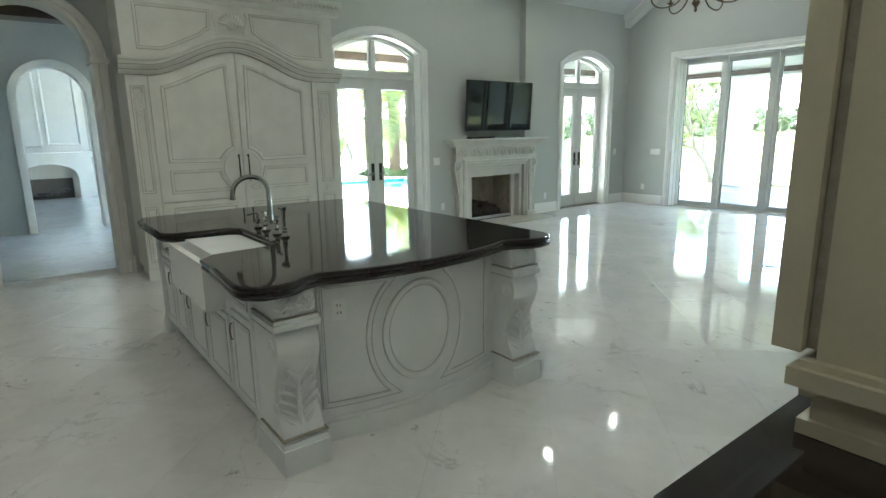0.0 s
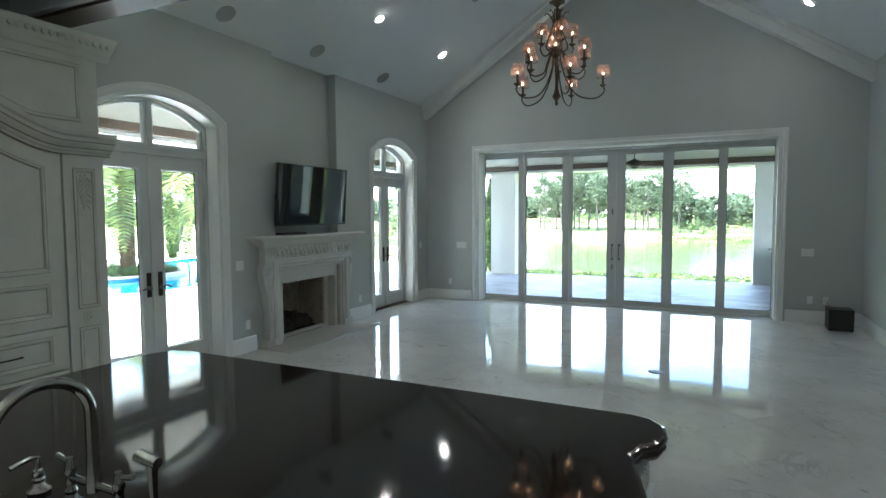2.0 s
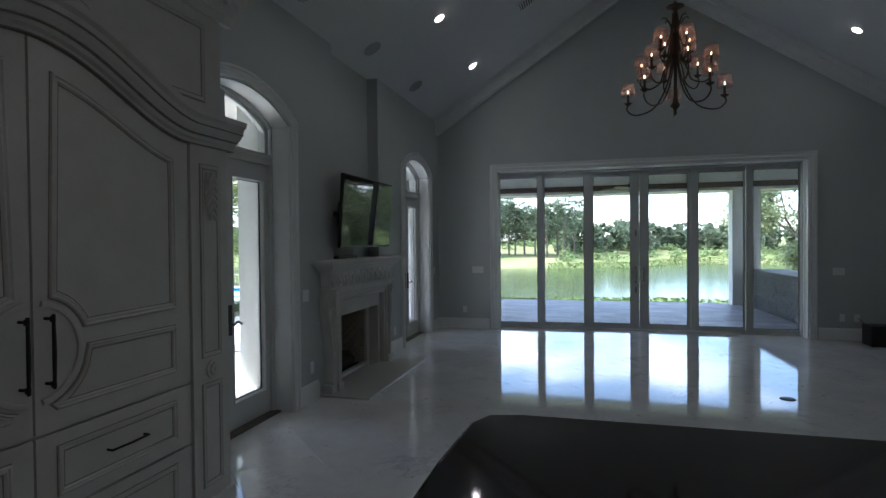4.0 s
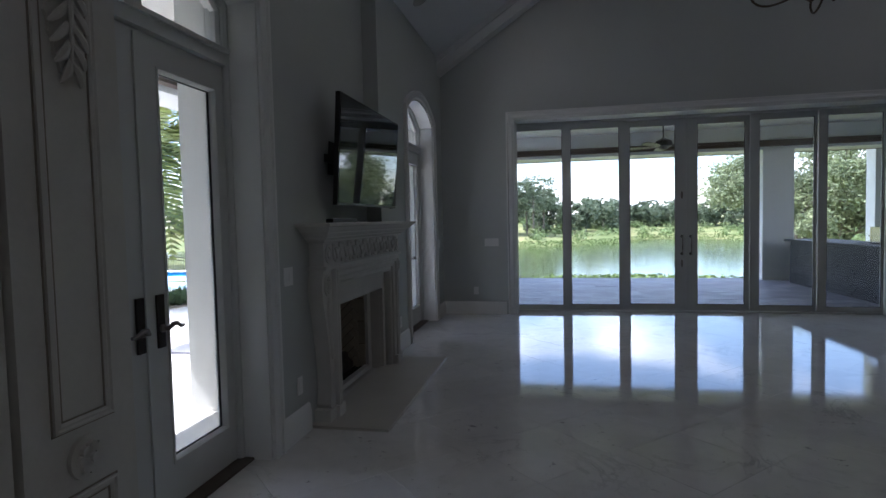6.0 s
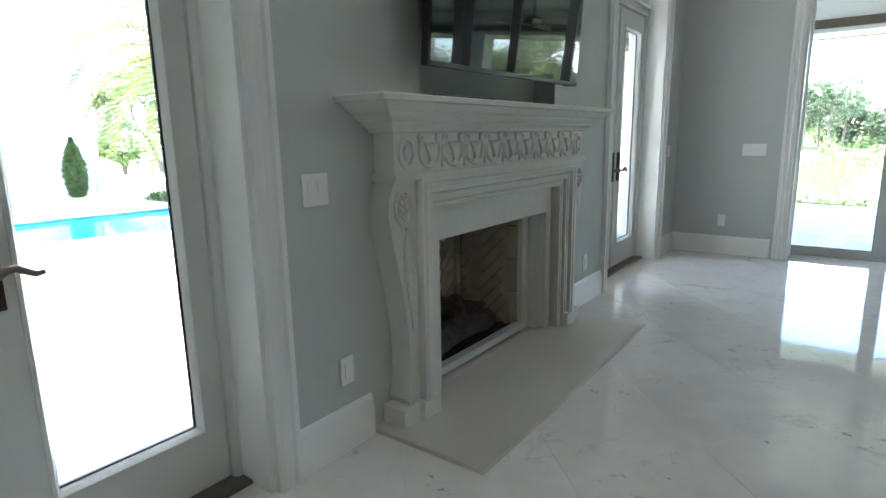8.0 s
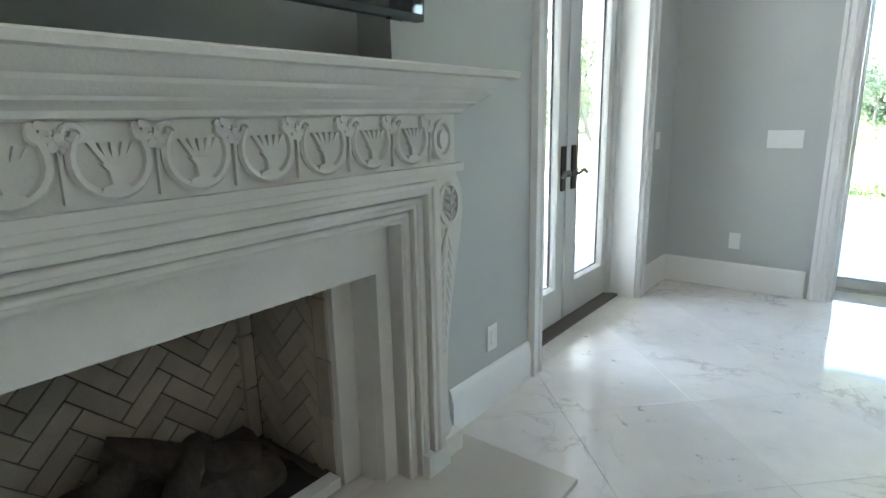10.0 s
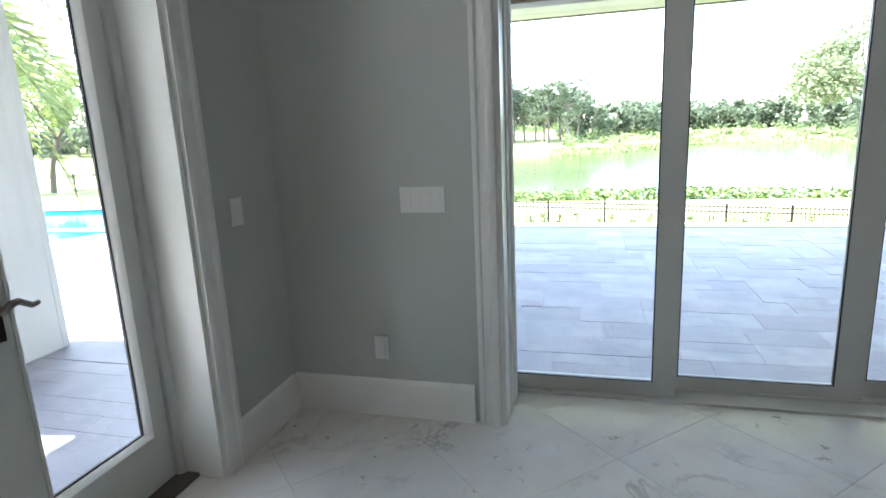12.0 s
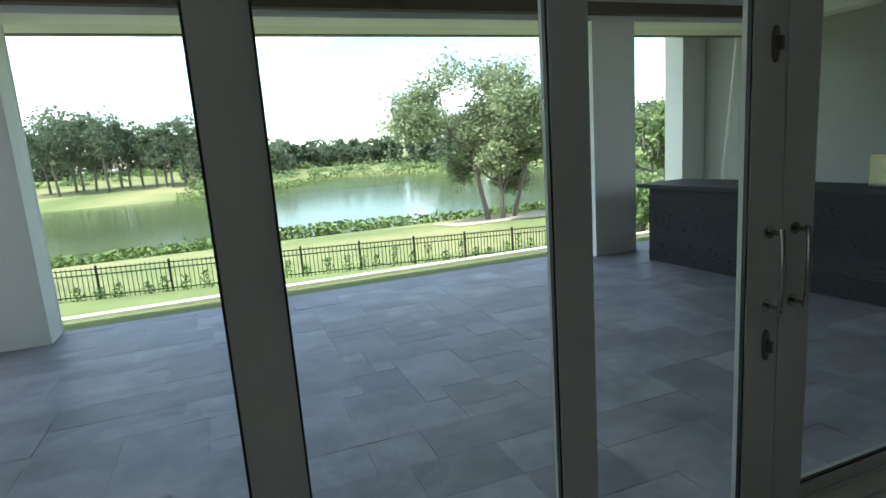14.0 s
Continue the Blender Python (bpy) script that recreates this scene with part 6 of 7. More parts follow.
def bpt(u, v, d):
    p = BA + bdir * u + bnor * d
    return (p.x - 6.42, p.y - 4.42, v)


LEN = (BB - BA).length
bm = bmesh.new()
prism(bm, [(0, 0), (LEN, 0), (LEN, 0.88), (0, 0.88)], bpt, -0.62, -0.03)
part("core", bm, M_LEDGER, bar, smooth=0)
bm = bmesh.new()
rnd = random.Random(5)
z = 0.0
while z < 0.86:
    h = rnd.choice((0.016, 0.022, 0.03))
    u = -0.02
    while u < LEN:
        w = rnd.uniform(0.08, 0.34)
        d = rnd.uniform(-0.010, 0.006)
        prism(bm, [(u, z), (min(u + w, LEN) - 0.003, z), (min(u + w, LEN) - 0.003, min(z + h, 0.88) - 0.001), (u, min(z + h, 0.88) - 0.001)], bpt, -0.03, d)
        u += w
    z += h
part("ledger_stones", bm, M_LEDGER, bar, "stacked dark slate strips", 0, kind="stuff")
bm = bmesh.new()
prism(bm, [(-0.14, 0.88), (LEN, 0.88), (LEN, 0.925), (-0.14, 0.925)], bpt, -0.70, 0.07)
bevel(bm, 0.006)
part("top", bm, M_LEDGER, bar, "dark stone bar top")
grill = thing("grill", 7.05, 1.9, 0.875, "steel lid grill set on the outdoor bar", "grill")
part("lid", boxes((-0.2, 0.25, -0.4, 0.4, 0.02, 0.28), bev=0.05), M_STEEL, grill)
part("handle", boxes((-0.25, -0.23, -0.35, 0.35, 0.12, 0.14), bev=0.006), M_STEEL, grill)
part("base", boxes((-0.2, 0.25, -0.4, 0.4, 0.0, 0.02)), M_BLACK, grill, smooth=0)

hood = thing("grill_hood", 9.49, 2.6, 1.45, "taupe stucco hood over the outdoor kitchen with a dark arched mouth", "range hood")
bm = bmesh.new()
arc = [(0.78 * math.cos(t), 0.10 + 0.42 * math.sin(t)) for t in [math.pi * i / 16 for i in range(17)]]
prism(bm, [(-1.0, 0.0), (-0.78, 0.0)] + arc[::-1] + [(0.78, 0.0), (1.0, 0.0), (1.0, 0.75), (0.85, 1.84), (-0.85, 1.84), (-1.0, 0.75)], lambda u, v, d: (-d, u, v), 0.0, 0.62)
part("shell", bm, M_SHADED_STUCCO, hood)
part("mouth", boxes((-0.10, -0.002, -0.77, 0.77, 0.001, 0.50)), M_BLACK, hood, "dark inside of the hood", 0)
part("ledge", boxes((-0.66, -0.002, -1.04, 1.04, 0.76, 0.82), bev=0.012), M_SHADED_STUCCO, hood)

# ---- fence with hedge ----
fence = thing("iron_fence", 0, 17, -2.1, "black iron picket fence on the slope below the lawn", "fence")


def fence_line(x):
    """The fence bends away from the house toward the west."""
    return 16.8 if x > -1 else 16.8 + 0.16 * (-1 - x)


def fz(x):
    return ground_z(x, fence_line(x)) + 0.02


px = -24.0
bm_pick = bmesh.new()
while px < 24:
    y = fence_line(px) - 17
    z0 = fz(px) + 2.1
    post = part("post", boxes((px - 0.03, px + 0.03, y - 0.03, y + 0.03, z0 - 0.6, z0 + 1.0)), M_FENCE, fence, smooth=0)
    nx_ = px + 1.85
    y2, z2 = fence_line(nx_) - 17, fz(nx_) + 2.1
    bm = bmesh.new()
    for h in (0.14, 0.74, 0.90):
        tube(bm, [(px, y, z0 + h), (nx_, y2, z2 + h)], 0.02, 4)
    part("rail", bm, M_FENCE, fence, smooth=0)
    for k in range(1, 15):
        t = k / 15
        xx, yy, zz = px + 1.85 * t, y + (y2 - y) * t, z0 + (z2 - z0) * t
        tube(bm_pick, [(xx, yy, zz + 0.04), (xx, yy, zz + 0.96)], 0.0125, 4)
    px = nx_
part("pickets", bm_pick, M_FENCE, fence, "slim upright pickets", 0, kind="stuff")
rnd = random.Random(11)


def leaf_data(points, size, r):
    """Mesh data of many leaf blades at once."""
    n = len(points)
    P = np.array(points)
    rs = np.random.RandomState(r)
    A = rs.normal(size=(n, 3)) * (1, 1, 0.7)
    A /= np.linalg.norm(A, axis=1)[:, None]
    B = np.cross(A, rs.normal(size=(n, 3)))
    B /= np.linalg.norm(B, axis=1)[:, None]
    C = np.cross(A, B) * 0.2
    S = (size * rs.uniform(0.6, 1.35, n))[:, None]
    V = np.stack([P - A * S, P + B * S * 0.55 + C * S, P + A * S, P - B * S * 0.55 + C * S], 1).reshape(-1, 3)
    F = np.arange(4 * n).reshape(n, 4)
    return V, F


def leaf_part(name, points, size, seed, material, parent, label="", kind="", category=""):
    V, F = leaf_data(points, size, seed)
    me = bpy.data.meshes.new(name)
    me.from_pydata(V.tolist(), [], F.tolist())
    me.materials.append(material)
    ob = new(name, me)
    if parent is not None:
        ob.parent = parent
    return tagged(ob, label, category, "", kind)


pts = []
for i in range(56):
    x = -9 + i * 0.56 + rnd.uniform(-0.12, 0.12)
    y = fence_line(x) - 0.45
    z = fz(x)
    h = rnd.uniform(0.4, 0.85)
    for k in range(130):
        v = rnd.random()
        sg = 0.11 * (1.1 - 0.7 * v)
        pts.append((x + rnd.gauss(0, sg), y + rnd.gauss(0, sg), z + v * h))
leaf_part("hedge", pts, 0.04, 3, M_SHRUB, None, "young green hedge shrubs planted along the iron fence", "stuff", "hedge")

# reeds along both shores
pts = []
for i in range(14000):
    x = rnd.uniform(-60, 60)
    y = 40.5 + 1.5 * math.sin(x * 0.21) + rnd.gauss(0, 0.8) + (0.12 * (-x) if x < 0 else 0)
    pts.append((x, y, POND_Z + rnd.uniform(-0.1, 0.75)))
for i in range(16000):
    x = rnd.uniform(-80, 110)
    far = 106 + 42 * (1 / (1 + math.exp(-(x - 18) / 5))) - 52 * (1 / (1 + math.exp(-(x - 46) / 8)))
    d = far - 1.0 + 1.2 * math.sin(x * 0.3) + rnd.gauss(0, 1.0)
    y = d if x > -6 else (d + 0.35 * (x + 6)) / 0.75
    pts.append((x, y, POND_Z + rnd.uniform(-0.1, 1.3)))
leaf_part("reeds", pts, 0.19, 4, M_REED, None, "bright green reeds along the pond shores", "stuff", "reeds")
bm = bmesh.new()
vv = [[bm.verts.new((x, y, ground_z(x, y) + 0.03)) for x in (14.5, 17, 19.5, 22, 25, 28)] for y in (30.2, 31.6, 33.4, 35)]
for a, b in zip(vv, vv[1:]):
    for i in range(5):
        bm.faces.new((a[i], a[i + 1], b[i + 1], b[i]))
part("bare_ground", bm, M_SAND, None, "bare sandy soil under the shore trees", kind="structure", category="ground")


# ---- trees ----
def tree(name, x, y, z, h, spread, label, leafm, size, n_leaf, seed, trunk_r=0.16, lean=(0, 0), crown_base=0.38, group="", moss=False, gaps=0.5):
    """A tapered trunk that forks into limbs and twigs, with leaves in loose clusters at the twig ends."""
    r = random.Random(seed)
    ob = thing(name, x, y, z, label, "tree", group)
    bm_ = bmesh.new()
    ends = []

    def grow(p, d, length, rad, depth):
        pts_ = [p]
        dd = d.copy()
        n = 4
        for i in range(n):
            dd = (dd + Vector((r.gauss(0, 0.12), r.gauss(0, 0.12), r.gauss(0.04, 0.08)))).normalized()
            pts_.append(pts_[-1] + dd * length / n)
        tube(bm_, pts_, [rad * (1 - 0.4 * i / n) for i in range(n + 1)], 6 if depth else 9, cap=depth == 0)
        if depth >= 3:
            ends.append((pts_[-1], length))
            ends.append((pts_[2], length))
            return
        k = 3 if depth else 4
        for i in range(k):
            a = 2 * math.pi * (i + r.uniform(-0.25, 0.25)) / k + depth
            tilt = r.uniform(0.45, 0.95)
            side = dd.orthogonal().normalized()
            side = Matrix.Rotation(a, 3, dd) @ side
            nd = (dd * math.cos(tilt) + side * math.sin(tilt) * spread).normalized()
            base = pts_[-1] if i else pts_[-2]
            grow(base, nd, length * r.uniform(0.55, 0.8), rad * 0.55, depth + 1)

    grow(Vector((0, 0, -0.2)), Vector((lean[0], lean[1], 1)).normalized(), h * crown_base, trunk_r, 0)
    part("trunk", bm_, M_BARK, ob, "grey-brown branching trunk")
    zs = max(e[0].z for e in ends)
    sc = h / max(zs, 0.1)
    pts_ = []
    per_ = max(4, n_leaf // len(ends))
    for e, ln in ends:
        if r.random() < gaps * 0.25:
            continue
        sig = 0.28 * ln + 0.12
        for k in range(per_):
            pts_.append((e.x + r.gauss(0, sig), e.y + r.gauss(0, sig), e.z + r.gauss(0.05, sig * 0.7)))
    leaf_part("crown", pts_, size, seed, leafm, ob, "loose leafy crown")
    if moss:
        bm2 = bmesh.new()
        for e, ln in ends[::2]:
            for k in range(5):
                p = e + Vector((r.gauss(0, 0.3), r.gauss(0, 0.3), 0))
                L = r.uniform(0.4, 1.1)
                tube(bm2, [p, p + Vector((0.03, 0, -L * 0.5)), p + Vector((0.0, 0.03, -L))], [0.05, 0.035, 0.006], 4)
        part("moss", bm2, M_MOSS, ob, "grey hanging moss")
    return ob


G = "trees on the pond shore"
tree("shore_tree", 17.9, 32.7, ground_z(17.9, 32.7), 11.3, 1.05, "tall loose-crowned shore tree with pale grey-green leaves", M_LEAF, 0.125, 15000, 21, 0.19, (-0.20, 0), 0.40, G, gaps=0.3)
tree("shore_tree", 18.95, 32.7, ground_z(18.95, 32.7), 8.2, 1.1, "leafy shore tree with a dark leaning trunk", M_LEAF, 0.13, 20000, 22, 0.17, (-0.10, 0), 0.30, G, gaps=0.1)
tree("shore_tree", 19.95, 33.1, ground_z(19.95, 33.1), 10.6, 1.0, "leafy shore tree with a dark upright trunk", M_LEAF, 0.125, 18000, 23, 0.17, (-0.02, 0), 0.36, G, gaps=0.1)
tree("garden_tree", 11.3, 10.4, -1.1, 4.6, 1.25, "bright green leafy tree beside the patio", M_LEAF2, 0.085, 34000, 24, 0.12, (0, 0), 0.14, gaps=0)
tree("garden_tree", 15.5, 13.5, -1.6, 8.5, 0.95, "bright green leafy tree beyond the outdoor bar", M_LEAF2, 0.12, 9000, 27, 0.16, (0, 0), 0.2, moss=True)
tree("lawn_tree", -30.8, 18.9, ground_z(-30.8, 18.9), 9.0, 1.0, "broad green oak with hanging moss on the lawn", M_LEAF, 0.16, 5200, 31, 0.22, (0.1, 0), 0.34, "lawn trees", True)
tree("lawn_tree", -27.6, 22.3, ground_z(-27.6, 22.3), 9.0, 0.95, "green oak with a slim trunk on the lawn", M_LEAF2, 0.15, 5200, 32, 0.17, (0.05, 0), 0.36, "lawn trees")
tree("lawn_tree", -42, 16, ground_z(-42, 16), 10.5, 1.0, "broad green oak with hanging moss on the lawn", M_LEAF, 0.18, 5200, 33, 0.24, (0, 0), 0.34, "lawn trees", True)
tree("lawn_tree", -9.0, 22, ground_z(-9, 22), 8.5, 0.9, "tall green oak beyond the fence", M_LEAF, 0.16, 5000, 35, 0.2, (0, 0), 0.38, "lawn trees")
tree("lawn_tree", -25, 5.6, ground_z(-25, 5.6), 3.6, 1.0, "low leafy tree behind the pool deck", M_LEAF2, 0.15, 4200, 34, 0.14, (0, 0), 0.24, "lawn trees")


def pine(x, y, h, seed):
    """A tall bare trunk with tiers of short limbs and a ragged, open crown near the top."""
    r = random.Random(seed)
    ob = thing("pine_tree", x, y, ground_z(x, y), "tall dark green pine with a bare trunk on the far bank", "tree", "pines on the far bank")
    bm_ = bmesh.new()
    tube(bm_, [(0, 0, -0.3), (r.gauss(0, 0.2), 0, h * 0.5), (r.gauss(0, 0.3), 0, h * 0.97)], [0.26, 0.19, 0.05], 7)
    pts_ = []
    for k in range(26):
        t = r.uniform(0.36, 1.0)
        a = r.uniform(0, 6.283)
        ln = h * r.uniform(0.10, 0.25) * (1.2 - 0.72 * t)
        e = Vector((ln * math.cos(a), ln * math.sin(a), h * t + ln * 0.25))
        tube(bm_, [(0, 0, h * t - 0.2), tuple(e)], [0.06, 0.02], 4)
        sg = r.uniform(0.45, 0.85)
        for q in range(42):
            pts_.append((e.x + r.gauss(0, sg), e.y + r.gauss(0, sg), e.z + r.gauss(0, sg * 0.42)))
    part("trunk", bm_, M_BARK, ob)
    leaf_part("crown", pts_, 0.30, seed, M_FAR, ob, "ragged tiers of dark needles")


rq = random.Random(301)
for i in range(17):
    pine(-34 + 2.05 * i + rq.uniform(-0.6, 0.6), 127 + rq.uniform(-3, 4), rq.uniform(11.2, 14.5), 310 + i)


def cypress(x, y, h, label):
    r = random.Random(int(x * 10 + y * 7))
    ob = thing("cypress", x, y, -0.16, label, "tree", "slim cypresses")
    bm_ = bmesh.new()
    tube(bm_, [(0, 0, -0.1), (0, 0, h * 0.9)], [0.05, 0.015], 7)
    part("trunk", bm_, M_BARK, ob)
    pts_ = []
    for k in range(2600):
        t = r.random()
        rad = 0.26 * (math.sin(math.pi * min(1, t * 0.93 + 0.12)) ** 0.7) * math.sqrt(r.random())
        a = r.uniform(0, 6.283)
        pts_.append((rad * math.cos(a), rad * math.sin(a), 0.12 + t * h))
    leaf_part("crown", pts_, 0.055, int(h * 100), M_SHRUB, ob, "narrow dense green crown")


cypress(-1.55, 7.6, 2.9, "slim green cypress beside the patio column")
cypress(-14.5, 5.6, 2.5, "slim green cypress behind the pool")
cypress(-13.7, -0.7, 1.4, "small slim cypress beside the white wing")


def date_palm(x, y, h, seed, label):
    r = random.Random(seed)
    ob = thing("date_palm", x, y, -0.1, label, "palm tree", "date palms")
    bm_ = bmesh.new()
    lathe(bm_, [(0.24, 0.0), (0.20, 0.3), (0.175, h * 0.5), (0.18, h * 0.85), (0.27, h * 0.97), (0.2, h + 0.1)], 0, 0, 18)
    part("trunk", bm_, M_PALMBARK, ob, "rough brown trunk")
    bm_ = bmesh.new()
    rows = int(h / 0.085)
    for i in range(rows):
        zz = 0.08 + h * 0.93 * i / rows
        rad = 0.185 + 0.06 * max(0, zz / h - 0.85) * 5
        for k in range(11):
            a = 2 * math.pi * (k + 0.5 * (i % 2)) / 11 + 0.06 * i
            c, s = math.cos(a), math.sin(a)
            p = [(rad * c - 0.055 * s * sg, rad * s + 0.055 * c * sg, zz + dz) for sg, dz in ((-1, 0), (0, -0.05), (1, 0), (0, 0.06))]
            tip = bm_.verts.new(((rad + 0.055) * c, (rad + 0.055) * s, zz + 0.045))
            q = [bm_.verts.new(v) for v in p]
            for j in range(4):
                bm_.faces.new((q[j], q[(j + 1) % 4], tip))
    part("bark_scales", bm_, M_PALMBARK, ob, "rows of cut leaf bases", 0, kind="stuff")
    V, F = [], []
    bm_ = bmesh.new()
    nf = 46
    for f in range(nf):
        a = f * 2.399963
        up = 1.35 - 1.8 * (f / nf)
        L = r.uniform(2.9, 3.8)
        p = Vector((0.12 * math.cos(a), 0.12 * math.sin(a), h + 0.05))
        d = Vector((math.cos(a) * math.cos(up), math.sin(a) * math.cos(up), math.sin(up)))
        spine = [p.copy()]
        n = 16
        for i in range(n):
            d = (d + Vector((0, 0, -0.095 - 0.006 * i))).normalized()
            p = p + d * L / n
            spine.append(p.copy())
        tube(bm_, spine[::2], [0.022 * (1 - 0.9 * i / 8) + 0.003 for i in range(9)], 5)
        for i in range(2, n + 1):
            dd = (spine[i] - spine[i - 1]).normalized()
            side = dd.cross(Vector((0, 0, 1))).normalized()
            upv = side.cross(dd)
            for sub_ in (0.0, 0.5):
                base = spine[i - 1].lerp(spine[i], sub_)
                ll = 0.56 * math.sin(math.pi * min(0.98, (i + sub_) / n * 0.85 + 0.12)) + 0.05
                for sg in (-1, 1):
                    v = (side * sg * 0.86 + dd * 0.45 + upv * r.uniform(0.05, 0.35)).normalized()
                    w = dd * 0.027
                    t = base + v * ll + Vector((0, 0, -0.10 * ll))
                    m_ = base + v * ll * 0.5
                    k = len(V)
                    V += [base - w, base + w, m_ + w * 1.1, t, m_ - w * 1.1]
                    F.append((k, k + 1, k + 2, k + 3, k + 4))
    part("frond_stems", bm_, M_PALM, ob, "arching green stems")
    me = bpy.data.meshes.new("fronds")
    me.from_pydata([tuple(v) for v in V], [], F)
    me.materials.append(M_PALM)
    fr_ = new("fronds", me)
    fr_.parent = ob
    tagged(fr_, "feathered yellow-green fronds", "", "", "stuff")


date_palm(-6.7, 1.75, 3.25, 41, "tall date palm with feathered fronds in a planter by the pool")
date_palm(-10.7, 1.0, 3.1, 42, "date palm with feathered fronds on the pool island")
date_palm(-18.5, 13.5, 4.4, 43, "date palm with feathered fronds beyond the pool")


def planter(x, y, rx, ry, seed, n, kerb, label):
    r = random.Random(seed)
    ob = thing("planter_bed", x, y, -0.2, label, "plants")
    bm_ = bmesh.new()
    prism(bm_, ellipse(0, 0, rx, ry, 28), on_z, 0.0, 0.16)
    part("soil", bm_, M_SAND, ob, "bare soil", 0)
    if kerb:
        bm_ = bmesh.new()
        sweep(bm_, [(-0.12, 0.0), (-0.12, 0.19), (0.0, 0.19), (0.0, 0.0)], ellipse(0, 0, rx, ry, 28), lambda u, v, d: (u, v, d), closed=True)
        part("kerb", bm_, M_DECK, ob, "pale stone kerb")
    V, F = [], []
    tufts = [(r.uniform(0, 6.283), math.sqrt(r.random())) for _ in range(n)]
    for a, q in tufts:
        root = Vector((rx * 0.9 * q * math.cos(a), ry * 0.9 * q * math.sin(a), 0.15))
        size = r.uniform(0.75, 1.2)
        for k in range(16):
            o = r.uniform(0, 6.283)
            d = Vector((math.cos(o), math.sin(o), 0))
            w = Vector((-d.y, d.x, 0)) * 0.008
            L = r.uniform(0.18, 0.34) * size
            up = r.uniform(0.35, 1.0)
            m_ = root + d * L * 0.4 + Vector((0, 0, L * 0.85 * up))
            t = root + d * L * 1.0 + Vector((0, 0, L * (0.9 * up - 0.25)))
            i = len(V)
            V += [root - w * 0.5, root + w * 0.5, m_ + w, t, m_ - w]
            F.append((i, i + 1, i + 2, i + 4))
            F.append((i + 4, i + 2, i + 3))
    me = bpy.data.meshes.new("strappy_leaves")
    me.from_pydata([tuple(v) for v in V], [], F)
    me.materials.append(M_STRAP)
    o2 = new("strappy_leaves", me)
    o2.parent = ob
    tagged(o2, "", "", "", "stuff")


planter(-6.0, 0.95, 0.95, 1.3, 51, 150, False, "clump of strappy green leaves at the foot of the palm")
planter(-10.7, 1.0, 1.5, 1.5, 52, 200, True, "kerbed planting of strappy green leaves around the palm")

# far woods round the pond
pts = []
rw = random.Random(77)
trunks = bmesh.new()
for i in range(420):
    x = -190 + 400 * i / 420 + rw.uniform(-2, 2)
    far = 106 + 42 * (1 / (1 + math.exp(-(x - 18) / 5))) - 52 * (1 / (1 + math.exp(-(x - 46) / 8)))
    d = far + rw.uniform(26, 52)
    y = d if x > -6 else (d + 0.35 * (x + 6)) / 0.75
    z = ground_z(x, y)
    tall_ = noise.noise((x * 0.045, 3.1, 0))
    h = rw.uniform(5.2, 7.6) + max(0, tall_) * 7
    if -42 < x < 2 or 60 < x:
        h *= 1.6
    w = h * rw.uniform(0.26, 0.42)
    tube(trunks, [(x, y, z - 0.5), (x + rw.gauss(0, 0.3), y, z + h * 0.6)], [0.28, 0.1], 5)
    lobes = [(rw.gauss(0, w * 0.5), rw.gauss(0, w * 0.4), h * rw.uniform(0.08, 0.92), w * rw.uniform(0.30, 0.65)) for _ in range(11)]
    for lx, ly, lz, lr in lobes:
        for k in range(26):
            v = Vector((rw.gauss(0, 1), rw.gauss(0, 1), rw.gauss(0, 0.7))).normalized() * lr * rw.uniform(0.55, 1.05)
            pts.append((x + lx + v.x, y + ly + v.y, z + max(0.3, lz + v.z)))
leaf_part("far_woods", pts, 0.62, 6, M_FAR, None, "distant line of mixed green woods beyond the pond", "stuff", "woods")
part("far_trunks", trunks, M_BARK, None, "slim trunks of the distant woods", 0, kind="stuff", category="woods")
pts = []
for i in range(420):
    x, d = rw.uniform(-40, 60), rw.uniform(0, 1)
    far = 106 + 42 * (1 / (1 + math.exp(-(x - 18) / 5))) - 52 * (1 / (1 + math.exp(-(x - 46) / 8)))
    y0 = far + 8 + d * 30
    y = y0 if x > -6 else (y0 + 0.35 * (x + 6)) / 0.75
    if rw.random() < 0.25:
        z = ground_z(x, y)
        for k in range(60):
            pts.append((x + rw.gauss(0, 0.9), y + rw.gauss(0, 0.7), z + abs(rw.gauss(0, 0.8))))
leaf_part("far_shrubs", pts, 0.4, 8, M_LEAF2, None, "scattered bright shrubs on the far bank", "stuff", "shrubs")

# white wing of the house across the pool deck
wing = thing("house_wing", -17.0, -6.5, -0.1, "white stucco wing of the house beside the pool deck", "building")
part("wall", boxes((-4, 3.0, -6, 6.5, 0, 5.4)), M_STUCCO, wing, smooth=0)
part("roof", boxes((-4.4, 3.4, -6.4, 6.9, 5.4, 5.7), bev=0.02), M_WOOD, wing, "dark tiled roof edge")
part("downpipe", boxes((3.0, 3.08, 6.36, 6.44, 0.1, 5.4), bev=0.02), M_SOFFIT, wing)
part("base_step", boxes((0.6, 2.9, 6.56, 9.6, 0.0, 0.22), bev=0.01), M_DECK, wing, "raised pale stone step")
far_house = thing("far_house", -165, 118, ground_z(-165, 118), "small white house with a pale roof across the fairway", "house")
part("wall", boxes((-7, 7, -5, 5, -1, 3.2)), M_STUCCO, far_house, smooth=0)
bm = bmesh.new()
prism(bm, [(-5.6, 3.2), (5.6, 3.2), (0, 5.4)], lambda u, v, d: (d, u, v), -7.6, 7.6)
part("roof", bm, M_SOFFIT, far_house, "pale hipped roof", 0)
for i in range(3):
    part("window", boxes((-5 + 4 * i, -3.6 + 4 * i, -5.05, -4.98, 0.8, 2.2)), M_BLACK, far_house, smooth=0)


